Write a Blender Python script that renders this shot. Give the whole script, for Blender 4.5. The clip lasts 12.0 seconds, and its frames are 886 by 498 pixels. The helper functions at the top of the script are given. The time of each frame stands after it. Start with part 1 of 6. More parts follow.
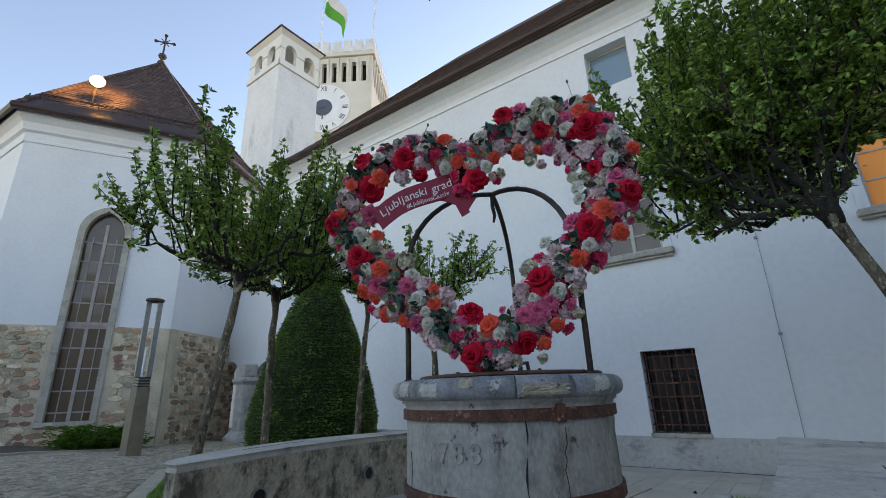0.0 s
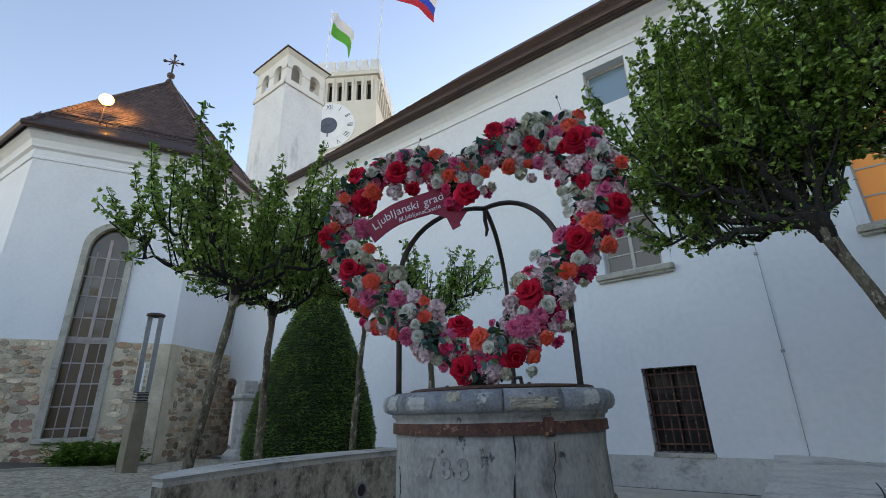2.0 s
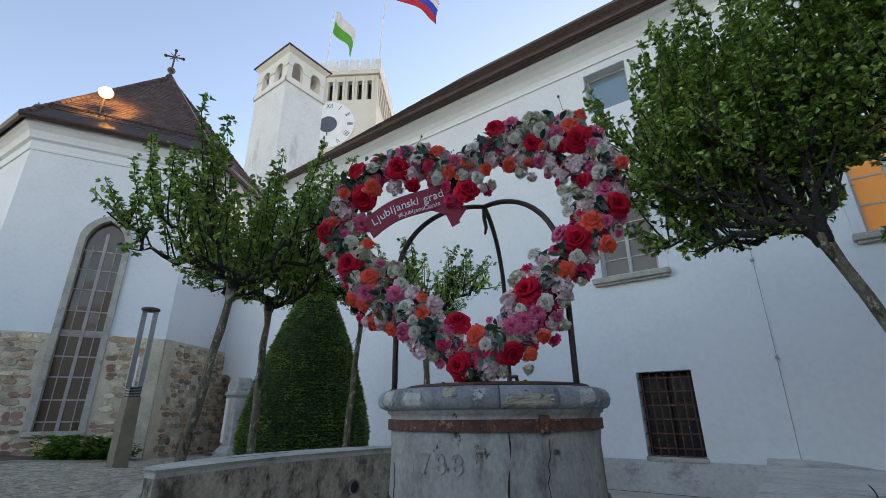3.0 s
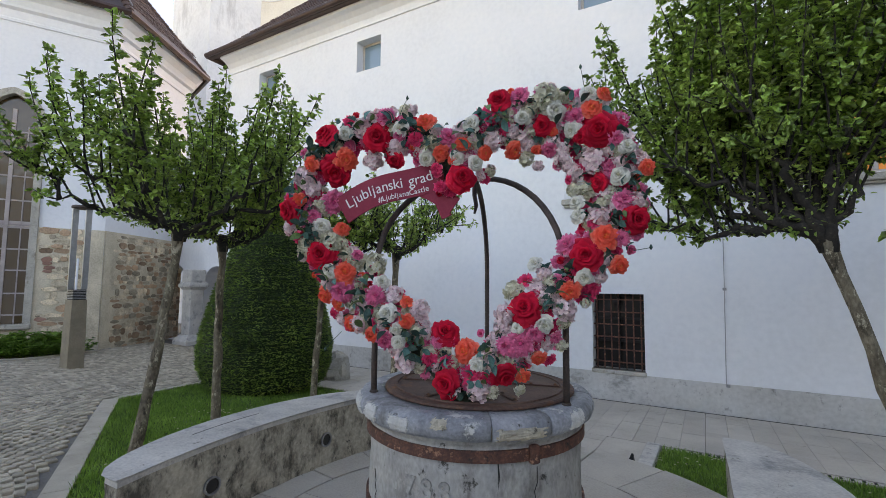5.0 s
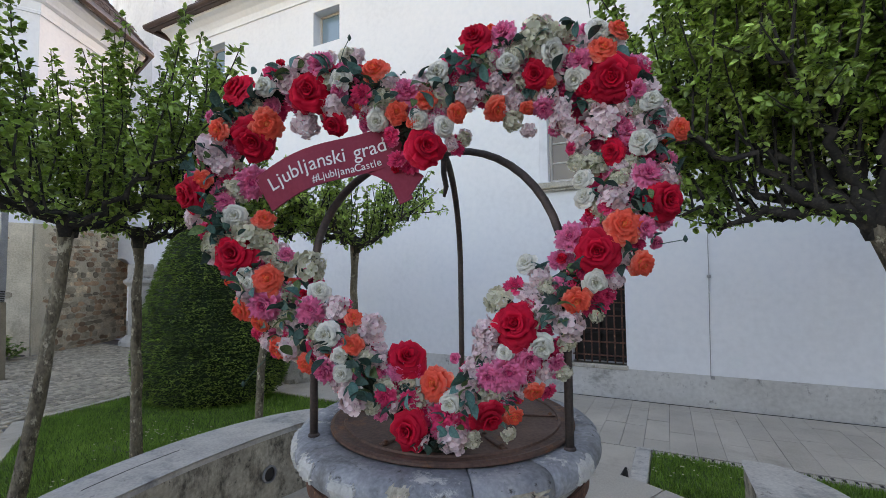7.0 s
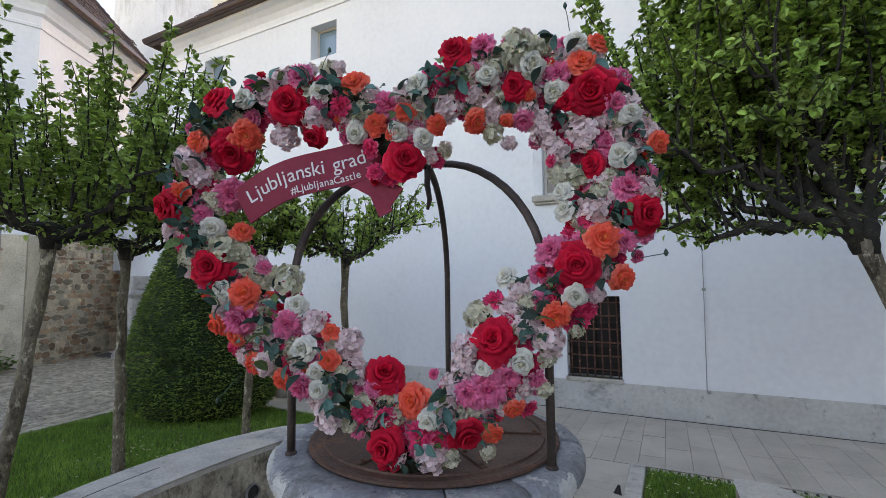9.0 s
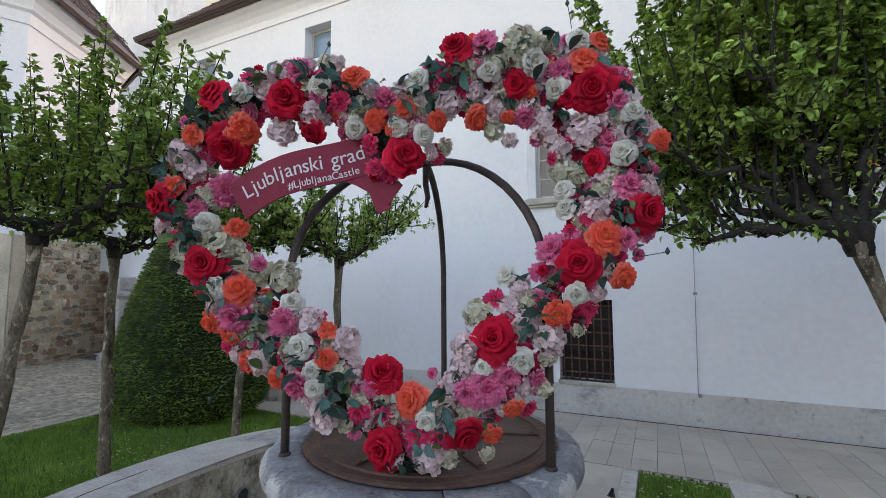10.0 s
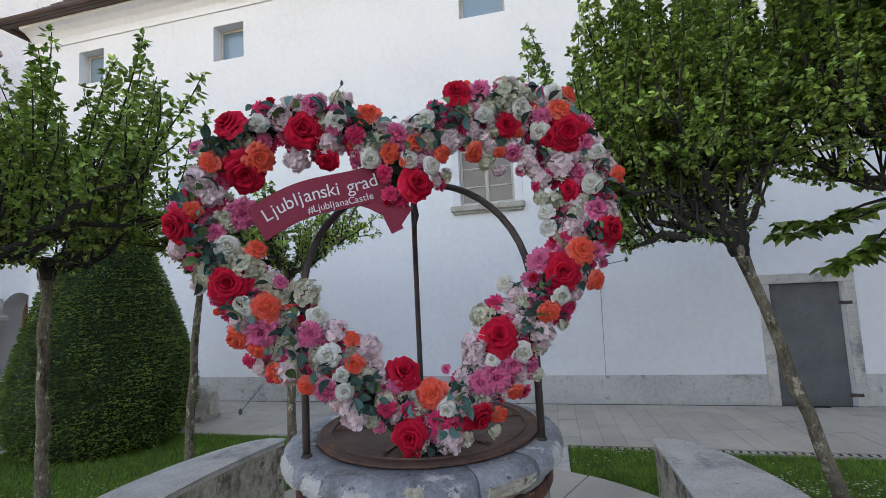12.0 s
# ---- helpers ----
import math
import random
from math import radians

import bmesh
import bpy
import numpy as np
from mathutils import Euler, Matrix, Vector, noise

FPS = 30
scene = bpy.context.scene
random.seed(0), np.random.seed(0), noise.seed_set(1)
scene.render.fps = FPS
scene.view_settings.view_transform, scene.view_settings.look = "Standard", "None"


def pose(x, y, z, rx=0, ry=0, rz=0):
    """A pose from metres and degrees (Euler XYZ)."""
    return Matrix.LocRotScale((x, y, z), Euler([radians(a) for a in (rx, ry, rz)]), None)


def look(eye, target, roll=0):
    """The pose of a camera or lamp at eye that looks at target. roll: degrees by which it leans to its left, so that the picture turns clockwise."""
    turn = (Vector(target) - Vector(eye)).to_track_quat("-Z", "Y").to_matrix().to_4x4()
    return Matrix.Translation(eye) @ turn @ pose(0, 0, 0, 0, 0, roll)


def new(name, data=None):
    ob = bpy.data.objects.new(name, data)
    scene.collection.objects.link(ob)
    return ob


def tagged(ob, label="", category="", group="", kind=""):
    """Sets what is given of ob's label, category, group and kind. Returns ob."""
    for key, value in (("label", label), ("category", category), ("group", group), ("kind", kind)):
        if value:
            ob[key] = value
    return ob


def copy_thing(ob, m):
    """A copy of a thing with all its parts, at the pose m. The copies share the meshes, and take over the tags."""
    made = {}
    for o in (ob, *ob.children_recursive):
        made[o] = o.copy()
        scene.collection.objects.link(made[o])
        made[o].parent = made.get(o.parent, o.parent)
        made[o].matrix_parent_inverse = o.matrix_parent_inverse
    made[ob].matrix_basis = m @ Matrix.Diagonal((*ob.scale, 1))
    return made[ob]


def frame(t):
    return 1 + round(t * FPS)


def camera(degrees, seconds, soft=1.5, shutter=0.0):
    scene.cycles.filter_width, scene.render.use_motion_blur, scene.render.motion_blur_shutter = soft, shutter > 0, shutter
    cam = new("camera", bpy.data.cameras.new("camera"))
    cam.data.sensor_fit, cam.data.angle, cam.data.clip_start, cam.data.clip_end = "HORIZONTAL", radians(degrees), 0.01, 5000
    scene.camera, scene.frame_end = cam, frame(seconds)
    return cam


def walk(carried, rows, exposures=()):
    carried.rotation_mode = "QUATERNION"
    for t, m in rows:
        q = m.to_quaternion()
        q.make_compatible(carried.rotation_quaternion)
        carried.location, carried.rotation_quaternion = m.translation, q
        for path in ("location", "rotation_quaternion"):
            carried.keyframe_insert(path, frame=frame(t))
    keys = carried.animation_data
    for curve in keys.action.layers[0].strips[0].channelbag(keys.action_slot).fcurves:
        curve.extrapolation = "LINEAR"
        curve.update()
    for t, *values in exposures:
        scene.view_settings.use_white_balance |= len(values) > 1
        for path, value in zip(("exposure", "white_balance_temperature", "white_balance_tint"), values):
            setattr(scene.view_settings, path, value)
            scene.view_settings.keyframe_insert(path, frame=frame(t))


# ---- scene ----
cam = camera(89.4, 12.0, 0.7)
PATH = [
    (0, (0.022, -0.012, 1.465), (-1.094, 1.531, 2.077), -1.9),
    (0.5, (0.051, 0.012, 1.471), (-1.08, 1.539, 2.095), -2.2),
    (1, (0.087, 0.029, 1.469), (-1.047, 1.542, 2.12), -2.2),
    (1.5, (0.102, 0.035, 1.453), (-1.024, 1.545, 2.126), -2.0),
    (2, (0.1, 0.044, 1.432), (-1.014, 1.558, 2.115), -1.6),
    (2.5, (0.094, 0.039, 1.403), (-1.012, 1.554, 2.097), -1.2),
    (3, (0.082, 0.045, 1.397), (-1.02, 1.565, 2.087), -0.5),
    (3.2, (0.074, 0.055, 1.417), (-1.024, 1.587, 2.086), -0.2),
    (4.8, (-0.173, 0.032, 2.297), (-1.187, 1.747, 2.478), 0.4),
    (5, (-0.221, 0.107, 2.297), (-1.225, 1.829, 2.453), 0.5),
    (5.5, (-0.326, 0.312, 2.337), (-1.304, 2.052, 2.462), 0.2),
    (6, (-0.495, 0.539, 2.34), (-1.425, 2.306, 2.441), -0.6),
    (6.5, (-0.568, 0.697, 2.374), (-1.468, 2.481, 2.471), -0.8),
    (7, (-0.552, 0.784, 2.396), (-1.443, 2.572, 2.494), -0.7),
    (9, (-0.484, 0.852, 2.401), (-1.369, 2.639, 2.554), -0.6),
    (9.5, (-0.48, 0.859, 2.391), (-1.364, 2.645, 2.554), -0.6),
    (10, (-0.53, 0.861, 2.374), (-1.38, 2.664, 2.544), -0.2),
    (10.5, (-0.733, 0.808, 2.375), (-1.458, 2.665, 2.541), -1.2),
    (11, (-0.892, 0.695, 2.409), (-1.489, 2.595, 2.588), -2.3),
    (11.5, (-0.889, 0.517, 2.406), (-1.397, 2.443, 2.595), -2.8),
    (12, (-0.886, 0.355, 2.418), (-1.337, 2.296, 2.589), -2.9),
]
walk(cam, [(t, look(eye, target, roll)) for t, eye, target, roll in PATH],
     exposures=[(0, 1.44, 8550, 18), (3.2, 1.44, 8550, 18), (4.8, 2.02, 9750, 25), (12, 2.02, 9750, 25)])

# ---- world and light ----
SUN_AZ, SUN_EL = 96.0, 20.0
world = bpy.data.worlds.new("sky")
scene.world = world
world.use_nodes = True
wn = world.node_tree.nodes
sky = wn.new("ShaderNodeTexSky")
sky.sky_type = "NISHITA"
sky.sun_disc = False
sky.sun_elevation = radians(SUN_EL)
sky.sun_rotation = radians(90 - SUN_AZ)
sky.altitude = 350
sky.air_density, sky.dust_density, sky.ozone_density = 1.0, 0.25, 2.2
wn["Background"].inputs["Strength"].default_value = 0.15
world.node_tree.links.new(sky.outputs[0], wn["Background"].inputs["Color"])
sun_data = bpy.data.lights.new("sun", "SUN")
sun_data.energy, sun_data.angle, sun_data.color = 0.28, radians(0.5), (1.0, 0.82, 0.6)
sun = new("sun", sun_data)
a, e = radians(SUN_AZ), radians(SUN_EL)
sun.matrix_world = look((60 * math.cos(a), 60 * math.sin(a), 60 * math.tan(e)), (0, 0, 0))


# ---- materials ----
def material(name, colours, scale=3.0, fine=40.0, rough=0.8, bump=0.3, metal=0.0, jitter=0.0, stretch=(1, 1, 1), translucent=0.0, spec=0.5, dist=0.01, spots=()):
    """colours: dark, middle, light; patches at scale, grain at fine, relief by bump; jitter: brightness from object to object; spots: (scale, start, full, colour, height squeeze) of blotches."""
    m = bpy.data.materials.new(name)
    m.use_nodes = True
    nt = m.node_tree
    n, l = nt.nodes, nt.links
    b = n["Principled BSDF"]
    geo = n.new("ShaderNodeTexCoord")
    mp = n.new("ShaderNodeMapping")
    mp.inputs["Scale"].default_value = stretch
    l.new(geo.outputs["Object"], mp.inputs["Vector"])
    big = n.new("ShaderNodeTexNoise")
    big.inputs["Scale"].default_value, big.inputs["Detail"].default_value, big.inputs["Roughness"].default_value = scale, 6, 0.6
    small = n.new("ShaderNodeTexNoise")
    small.inputs["Scale"].default_value, small.inputs["Detail"].default_value = fine, 4
    l.new(mp.outputs[0], big.inputs["Vector"])
    l.new(mp.outputs[0], small.inputs["Vector"])
    mix = n.new("ShaderNodeMix")
    mix.data_type = "FLOAT"
    mix.inputs[0].default_value = 0.4
    l.new(big.outputs[0], mix.inputs[2])
    l.new(small.outputs[0], mix.inputs[3])
    ramp = n.new("ShaderNodeValToRGB")
    el = ramp.color_ramp.elements
    el[0].position, el[1].position = 0.32, 0.68
    el[0].color, el[1].color = (*colours[0], 1), (*colours[2], 1)
    mid = el.new(0.5)
    mid.color = (*colours[1], 1)
    l.new(mix.outputs[0], ramp.inputs[0])
    out, height = ramp.outputs[0], mix.outputs[0]
    for sc, lo, hi, tint, squeeze in spots:
        smp = n.new("ShaderNodeMapping")
        smp.inputs["Scale"].default_value = (1, 1, squeeze)
        smp.inputs["Location"].default_value = (sc * 1.7, sc * 0.3, lo * 9)
        l.new(geo.outputs["Object"], smp.inputs["Vector"])
        blot = n.new("ShaderNodeTexNoise")
        blot.inputs["Scale"].default_value, blot.inputs["Detail"].default_value, blot.inputs["Roughness"].default_value = sc, 9, 0.72
        l.new(smp.outputs[0], blot.inputs["Vector"])
        cut = n.new("ShaderNodeMapRange")
        cut.inputs[1].default_value, cut.inputs[2].default_value = lo, hi
        l.new(blot.outputs[0], cut.inputs[0])
        lay = n.new("ShaderNodeMix")
        lay.data_type = "RGBA"
        l.new(cut.outputs[0], lay.inputs[0])
        l.new(out, lay.inputs[6])
        lay.inputs[7].default_value = (*tint, 1)
        out = lay.outputs[2]
        dent = n.new("ShaderNodeMath")
        dent.operation = "MULTIPLY_ADD"
        dent.inputs[1].default_value = -0.25
        l.new(cut.outputs[0], dent.inputs[0])
        l.new(height, dent.inputs[2])
        height = dent.outputs[0]
    if jitter:
        info = n.new("ShaderNodeObjectInfo")
        isl = n.new("ShaderNodeNewGeometry")
        add = n.new("ShaderNodeMath")
        add.operation = "ADD"
        l.new(info.outputs["Random"], add.inputs[0])
        l.new(isl.outputs["Random Per Island"], add.inputs[1])
        fr = n.new("ShaderNodeMath")
        fr.operation = "FRACT"
        l.new(add.outputs[0], fr.inputs[0])
        rng = n.new("ShaderNodeMapRange")
        rng.inputs[3].default_value, rng.inputs[4].default_value = 1 - jitter, 1 + jitter
        l.new(fr.outputs[0], rng.inputs[0])
        hsv = n.new("ShaderNodeHueSaturation")
        l.new(out, hsv.inputs["Color"])
        l.new(rng.outputs[0], hsv.inputs["Value"])
        out = hsv.outputs[0]
    l.new(out, b.inputs["Base Color"])
    b.inputs["Roughness"].default_value, b.inputs["Metallic"].default_value = rough, metal
    b.inputs["Specular IOR Level"].default_value = spec
    if bump:
        bp = n.new("ShaderNodeBump")
        bp.inputs["Strength"].default_value, bp.inputs["Distance"].default_value = bump, dist
        l.new(height, bp.inputs["Height"])
        l.new(bp.outputs[0], b.inputs["Normal"])
    if translucent:
        tr = n.new("ShaderNodeBsdfTranslucent")
        l.new(out, tr.inputs[0])
        ms = n.new("ShaderNodeMixShader")
        ms.inputs[0].default_value = translucent
        l.new(b.outputs[0], ms.inputs[1])
        l.new(tr.outputs[0], ms.inputs[2])
        l.new(ms.outputs[0], n["Material Output"].inputs[0])
    return m


def grey(v, d=0.0):
    return (v + d, v, v - d)


def glow(name, colour, strength):
    m = bpy.data.materials.new(name)
    m.use_nodes = True
    b = m.node_tree.nodes["Principled BSDF"]
    b.inputs["Base Color"].default_value = (*colour, 1)
    b.inputs["Emission Color"].default_value = (*colour, 1)
    b.inputs["Emission Strength"].default_value = strength
    return m


def glass(name, colour, rough=0.05, coat=0.6):
    m = bpy.data.materials.new(name)
    m.use_nodes = True
    nt = m.node_tree
    b = nt.nodes["Principled BSDF"]
    noise_tex = nt.nodes.new("ShaderNodeTexNoise")
    noise_tex.inputs["Scale"].default_value = 2.2
    bp = nt.nodes.new("ShaderNodeBump")
    bp.inputs["Strength"].default_value, bp.inputs["Distance"].default_value = 0.25, 0.05
    co = nt.nodes.new("ShaderNodeTexCoord")
    nt.links.new(co.outputs["Object"], noise_tex.inputs["Vector"])
    nt.links.new(noise_tex.outputs[0], bp.inputs["Height"])
    nt.links.new(bp.outputs[0], b.inputs["Normal"])
    b.inputs["Base Color"].default_value = (*colour, 1)
    b.inputs["Roughness"].default_value = rough
    b.inputs["Specular IOR Level"].default_value = 0.4 + coat
    b.inputs["Coat Weight"].default_value = coat
    return m


M_PLASTER = material("lime_plaster", ((0.70, 0.71, 0.72), (0.77, 0.78, 0.79), (0.82, 0.82, 0.82)), 0.45, 9.0, 0.9, 0.15)
M_SOCLE = material("stained_plaster", ((0.40, 0.385, 0.355), (0.52, 0.505, 0.475), (0.62, 0.605, 0.575)), 0.9, 14.0, 0.9, 0.3, spots=((1.3, 0.54, 0.72, (0.17, 0.16, 0.148), 1.6), (7.0, 0.58, 0.70, (0.24, 0.23, 0.215), 0.7)))
M_CREAM = material("cream_plaster", ((0.66, 0.64, 0.60), (0.74, 0.72, 0.68), (0.80, 0.785, 0.75)), 0.8, 12.0, 0.9, 0.15)
M_KEEP = material("tower_plaster", ((0.58, 0.545, 0.48), (0.67, 0.635, 0.57), (0.73, 0.70, 0.64)), 0.3, 6.0, 0.9, 0.2)
M_WEATHER = material("weathered_plaster", ((0.60, 0.61, 0.625), (0.71, 0.72, 0.735), (0.78, 0.79, 0.80)), 0.5, 5.0, 0.9, 0.2, spots=((0.9, 0.56, 0.75, (0.42, 0.42, 0.43), 0.25),))
M_TILE = material("brown_roof_tile", ((0.045, 0.028, 0.024), (0.085, 0.05, 0.042), (0.13, 0.08, 0.066)), 2.0, 30.0, 0.75, 0.4, jitter=0.3)
M_METAL_BROWN = material("brown_sheet_metal", ((0.05, 0.03, 0.025), (0.075, 0.045, 0.037), (0.10, 0.06, 0.05)), 2.0, 20.0, 0.4, 0.05, metal=0.4)
M_GREYSTONE = material("grey_limestone", ((0.278, 0.255, 0.213), (0.428, 0.395, 0.331), (0.578, 0.530, 0.444)), 3.0, 45.0, 0.75, 0.6, dist=0.015, spots=((5.0, 0.55, 0.68, (0.182, 0.155, 0.113), 0.5),))
M_WELL = material("worn_well_stone", ((0.198, 0.190, 0.174), (0.333, 0.322, 0.296), (0.478, 0.455, 0.409)), 2.2, 40.0, 0.75, 0.6, stretch=(1.0, 1.0, 0.6), dist=0.012, spots=((3.2, 0.53, 0.70, (0.104, 0.095, 0.080), 0.45), (9.0, 0.60, 0.66, (0.057, 0.052, 0.043), 0.8), (2.2, 0.60, 0.72, (0.541, 0.500, 0.432), 0.7), (1.5, 0.60, 0.75, (0.260, 0.170, 0.094), 0.3)))
M_RIM = material("blue_grey_kerb_stone", ((0.15, 0.157, 0.165), (0.265, 0.275, 0.288), (0.42, 0.425, 0.425)), 4.0, 50.0, 0.6, 0.6, jitter=0.16, dist=0.012, spots=((3.0, 0.55, 0.66, (0.12, 0.12, 0.115), 1.0), (4.0, 0.58, 0.63, (0.56, 0.545, 0.50), 1.0), (12.0, 0.60, 0.65, (0.06, 0.058, 0.05), 1.0), (2.2, 0.62, 0.74, (0.36, 0.25, 0.13), 1.0)))
M_BENCHTOP = material("pale_bench_stone", ((0.354, 0.335, 0.305), (0.520, 0.490, 0.442), (0.666, 0.630, 0.564)), 3.0, 50.0, 0.75, 0.5, spots=((2.6, 0.54, 0.66, (0.250, 0.245, 0.235), 1.0), (8.0, 0.61, 0.68, (0.135, 0.125, 0.108), 1.0)))
M_BENCH = material("grimy_bench_stone", ((0.235, 0.205, 0.157), (0.428, 0.375, 0.287), (0.642, 0.570, 0.444)), 3.4, 30.0, 0.85, 0.7, dist=0.02, spots=((4.0, 0.50, 0.62, (0.091, 0.078, 0.057), 0.55), (11.0, 0.58, 0.66, (0.054, 0.046, 0.035), 0.7)))
M_RUST = material("rusty_iron", ((0.05, 0.028, 0.024), (0.11, 0.045, 0.032), (0.24, 0.10, 0.06)), 9.0, 70.0, 0.75, 0.5, metal=0.2, spots=((16.0, 0.57, 0.63, (0.40, 0.20, 0.12), 1.0), (7.0, 0.58, 0.66, (0.035, 0.024, 0.022), 1.0)))
M_IRON = material("dark_iron", ((0.045, 0.034, 0.03), (0.085, 0.062, 0.053), (0.15, 0.10, 0.08)), 8.0, 80.0, 0.65, 0.4, metal=0.3)
M_LID = material("iron_lid", ((0.055, 0.030, 0.024), (0.115, 0.062, 0.046), (0.19, 0.105, 0.078)), 3.0, 50.0, 0.65, 0.35, spec=0.25, spots=((6.0, 0.56, 0.66, (0.22, 0.09, 0.042), 1.0), (2.0, 0.58, 0.72, (0.05, 0.033, 0.028), 1.0)))
M_PAVE = material("granite_paving", ((0.374, 0.335, 0.282), (0.478, 0.430, 0.362), (0.572, 0.520, 0.442)), 1.2, 60.0, 0.85, 0.25, jitter=0.06, spots=((1.1, 0.56, 0.74, (0.312, 0.275, 0.226), 1.0), (25.0, 0.64, 0.70, (0.229, 0.200, 0.169), 1.0)))
M_JOINT = material("dark_joint", ((0.10, 0.094, 0.083), (0.15, 0.14, 0.125), (0.21, 0.195, 0.175)), 6.0, 60.0, 0.95, 0.4)
M_KERB = material("kerb_granite", ((0.321, 0.285, 0.222), (0.407, 0.360, 0.283), (0.492, 0.440, 0.348)), 4.0, 90.0, 0.85, 0.3, spots=((6.0, 0.57, 0.70, (0.257, 0.225, 0.174), 1.0),))
M_SETT = material("grey_sett", ((0.235, 0.200, 0.148), (0.364, 0.310, 0.231), (0.514, 0.440, 0.331)), 5.0, 70.0, 0.8, 0.4, jitter=0.3)
M_EARTH = material("lawn_earth", ((0.04, 0.07, 0.015), (0.065, 0.12, 0.025), (0.09, 0.16, 0.035)), 2.0, 40.0, 0.95, 0.6)
M_GRASS = material("grass_blades", ((0.085, 0.19, 0.026), (0.15, 0.30, 0.045), (0.25, 0.43, 0.08)), 1.6, 6.0, 0.6, 0, jitter=0.4, translucent=0.3)
M_BARK = material("mottled_bark", ((0.064, 0.048, 0.031), (0.161, 0.128, 0.085), (0.321, 0.270, 0.187)), 9.0, 60.0, 0.9, 1.0, stretch=(1, 1, 0.5), dist=0.02, spots=((13.0, 0.55, 0.61, (0.535, 0.470, 0.339), 0.6), (10.0, 0.56, 0.64, (0.048, 0.036, 0.023), 0.5)))
M_TWIG = material("dark_twig", ((0.014, 0.011, 0.009), (0.034, 0.028, 0.022), (0.09, 0.076, 0.06)), 10.0, 60.0, 0.9, 0.6)
M_LEAF = material("tree_leaf", ((0.075, 0.15, 0.025), (0.23, 0.37, 0.07), (0.50, 0.63, 0.18)), 1.2, 5.0, 0.36, 0, jitter=0.65, translucent=0.26)
M_YEW = material("yew_needles", ((0.06, 0.125, 0.027), (0.165, 0.28, 0.06), (0.36, 0.52, 0.12)), 1.5, 6.0, 0.55, 0, jitter=0.55, translucent=0.15)
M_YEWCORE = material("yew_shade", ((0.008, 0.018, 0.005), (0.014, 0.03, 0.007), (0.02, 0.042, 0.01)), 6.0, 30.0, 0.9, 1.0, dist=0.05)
M_MORTAR = material("lime_mortar", ((0.385, 0.325, 0.235), (0.589, 0.505, 0.374), (0.781, 0.685, 0.522)), 1.5, 25.0, 0.95, 0.6, spots=((1.4, 0.57, 0.75, (0.289, 0.240, 0.174), 0.7),))
M_SOIL = material("bed_soil", ((0.05, 0.042, 0.032), (0.085, 0.07, 0.053), (0.14, 0.12, 0.09)), 5.0, 50.0, 0.95, 0.8)
M_RUBBLE = material("rubble_grey", ((0.257, 0.205, 0.144), (0.535, 0.440, 0.313), (0.813, 0.700, 0.522)), 2.5, 30.0, 0.9, 0.8, jitter=0.5, dist=0.03, spots=((6.0, 0.58, 0.68, (0.150, 0.120, 0.083), 1.0),))
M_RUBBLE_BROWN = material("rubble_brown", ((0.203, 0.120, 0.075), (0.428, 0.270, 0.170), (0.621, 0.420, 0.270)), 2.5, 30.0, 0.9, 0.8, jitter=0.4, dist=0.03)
M_BRICK = material("old_brick", ((0.26, 0.12, 0.085), (0.36, 0.19, 0.14), (0.44, 0.28, 0.22)), 3.0, 30.0, 0.9, 0.6, jitter=0.2)
M_FRAME = material("window_paint", ((0.40, 0.36, 0.32), (0.47, 0.43, 0.38), (0.54, 0.50, 0.45)), 3.0, 40.0, 0.6, 0.1)
M_LEAD = material("pinkish_glazing_bar", ((0.30, 0.24, 0.22), (0.40, 0.33, 0.30), (0.48, 0.41, 0.38)), 3.0, 40.0, 0.6, 0.1)
M_CONCRETE = material("lamp_concrete", ((0.172, 0.137, 0.094), (0.233, 0.189, 0.130), (0.307, 0.252, 0.172)), 4.0, 60.0, 0.85, 0.3)
M_STEEL = material("grey_steel", ((0.25, 0.25, 0.25), (0.32, 0.32, 0.32), (0.40, 0.40, 0.40)), 5.0, 80.0, 0.4, 0.05, metal=0.7)
M_DARK = material("dark_inside", ((0.012, 0.011, 0.01), (0.02, 0.018, 0.016), (0.03, 0.028, 0.025)), 2.0, 20.0, 0.9, 0.2)
M_DOOR = material("grey_door_sheet", ((0.10, 0.105, 0.105), (0.14, 0.145, 0.145), (0.19, 0.195, 0.19)), 2.0, 30.0, 0.55, 0.1, metal=0.2)
M_SIGN = material("sign_red", ((0.26, 0.022, 0.045), (0.31, 0.030, 0.055), (0.36, 0.042, 0.07)), 3.0, 60.0, 0.55, 0.03, spec=0.2)
M_LETTER = material("sign_letters", ((0.72, 0.66, 0.64), (0.78, 0.72, 0.70), (0.84, 0.79, 0.77)), 8.0, 60.0, 0.6, 0)
M_NAVY = material("clock_blue", ((0.05, 0.06, 0.09), (0.07, 0.085, 0.12), (0.10, 0.11, 0.15)), 2.0, 10.0, 0.5, 0)
M_CLOCK = material("clock_white", ((0.72, 0.74, 0.78), (0.78, 0.80, 0.83), (0.84, 0.85, 0.87)), 1.0, 8.0, 0.5, 0)
M_GLASS = glass("pale_window_glass", (0.16, 0.25, 0.30))
M_GLASS_DARK = glass("dark_window_glass", (0.03, 0.026, 0.024), 0.2, 0.0)
M_GLASS_WARM = glass("brownish_window_glass", (0.14, 0.095, 0.06), 0.1, 0.1)
M_GLASS_CHAPEL = glass("chapel_leaded_glass", (0.10, 0.062, 0.03), 0.1, 0.2)
M_WARM = glow("lit_room", (1.0, 0.34, 0.06), 0.026)


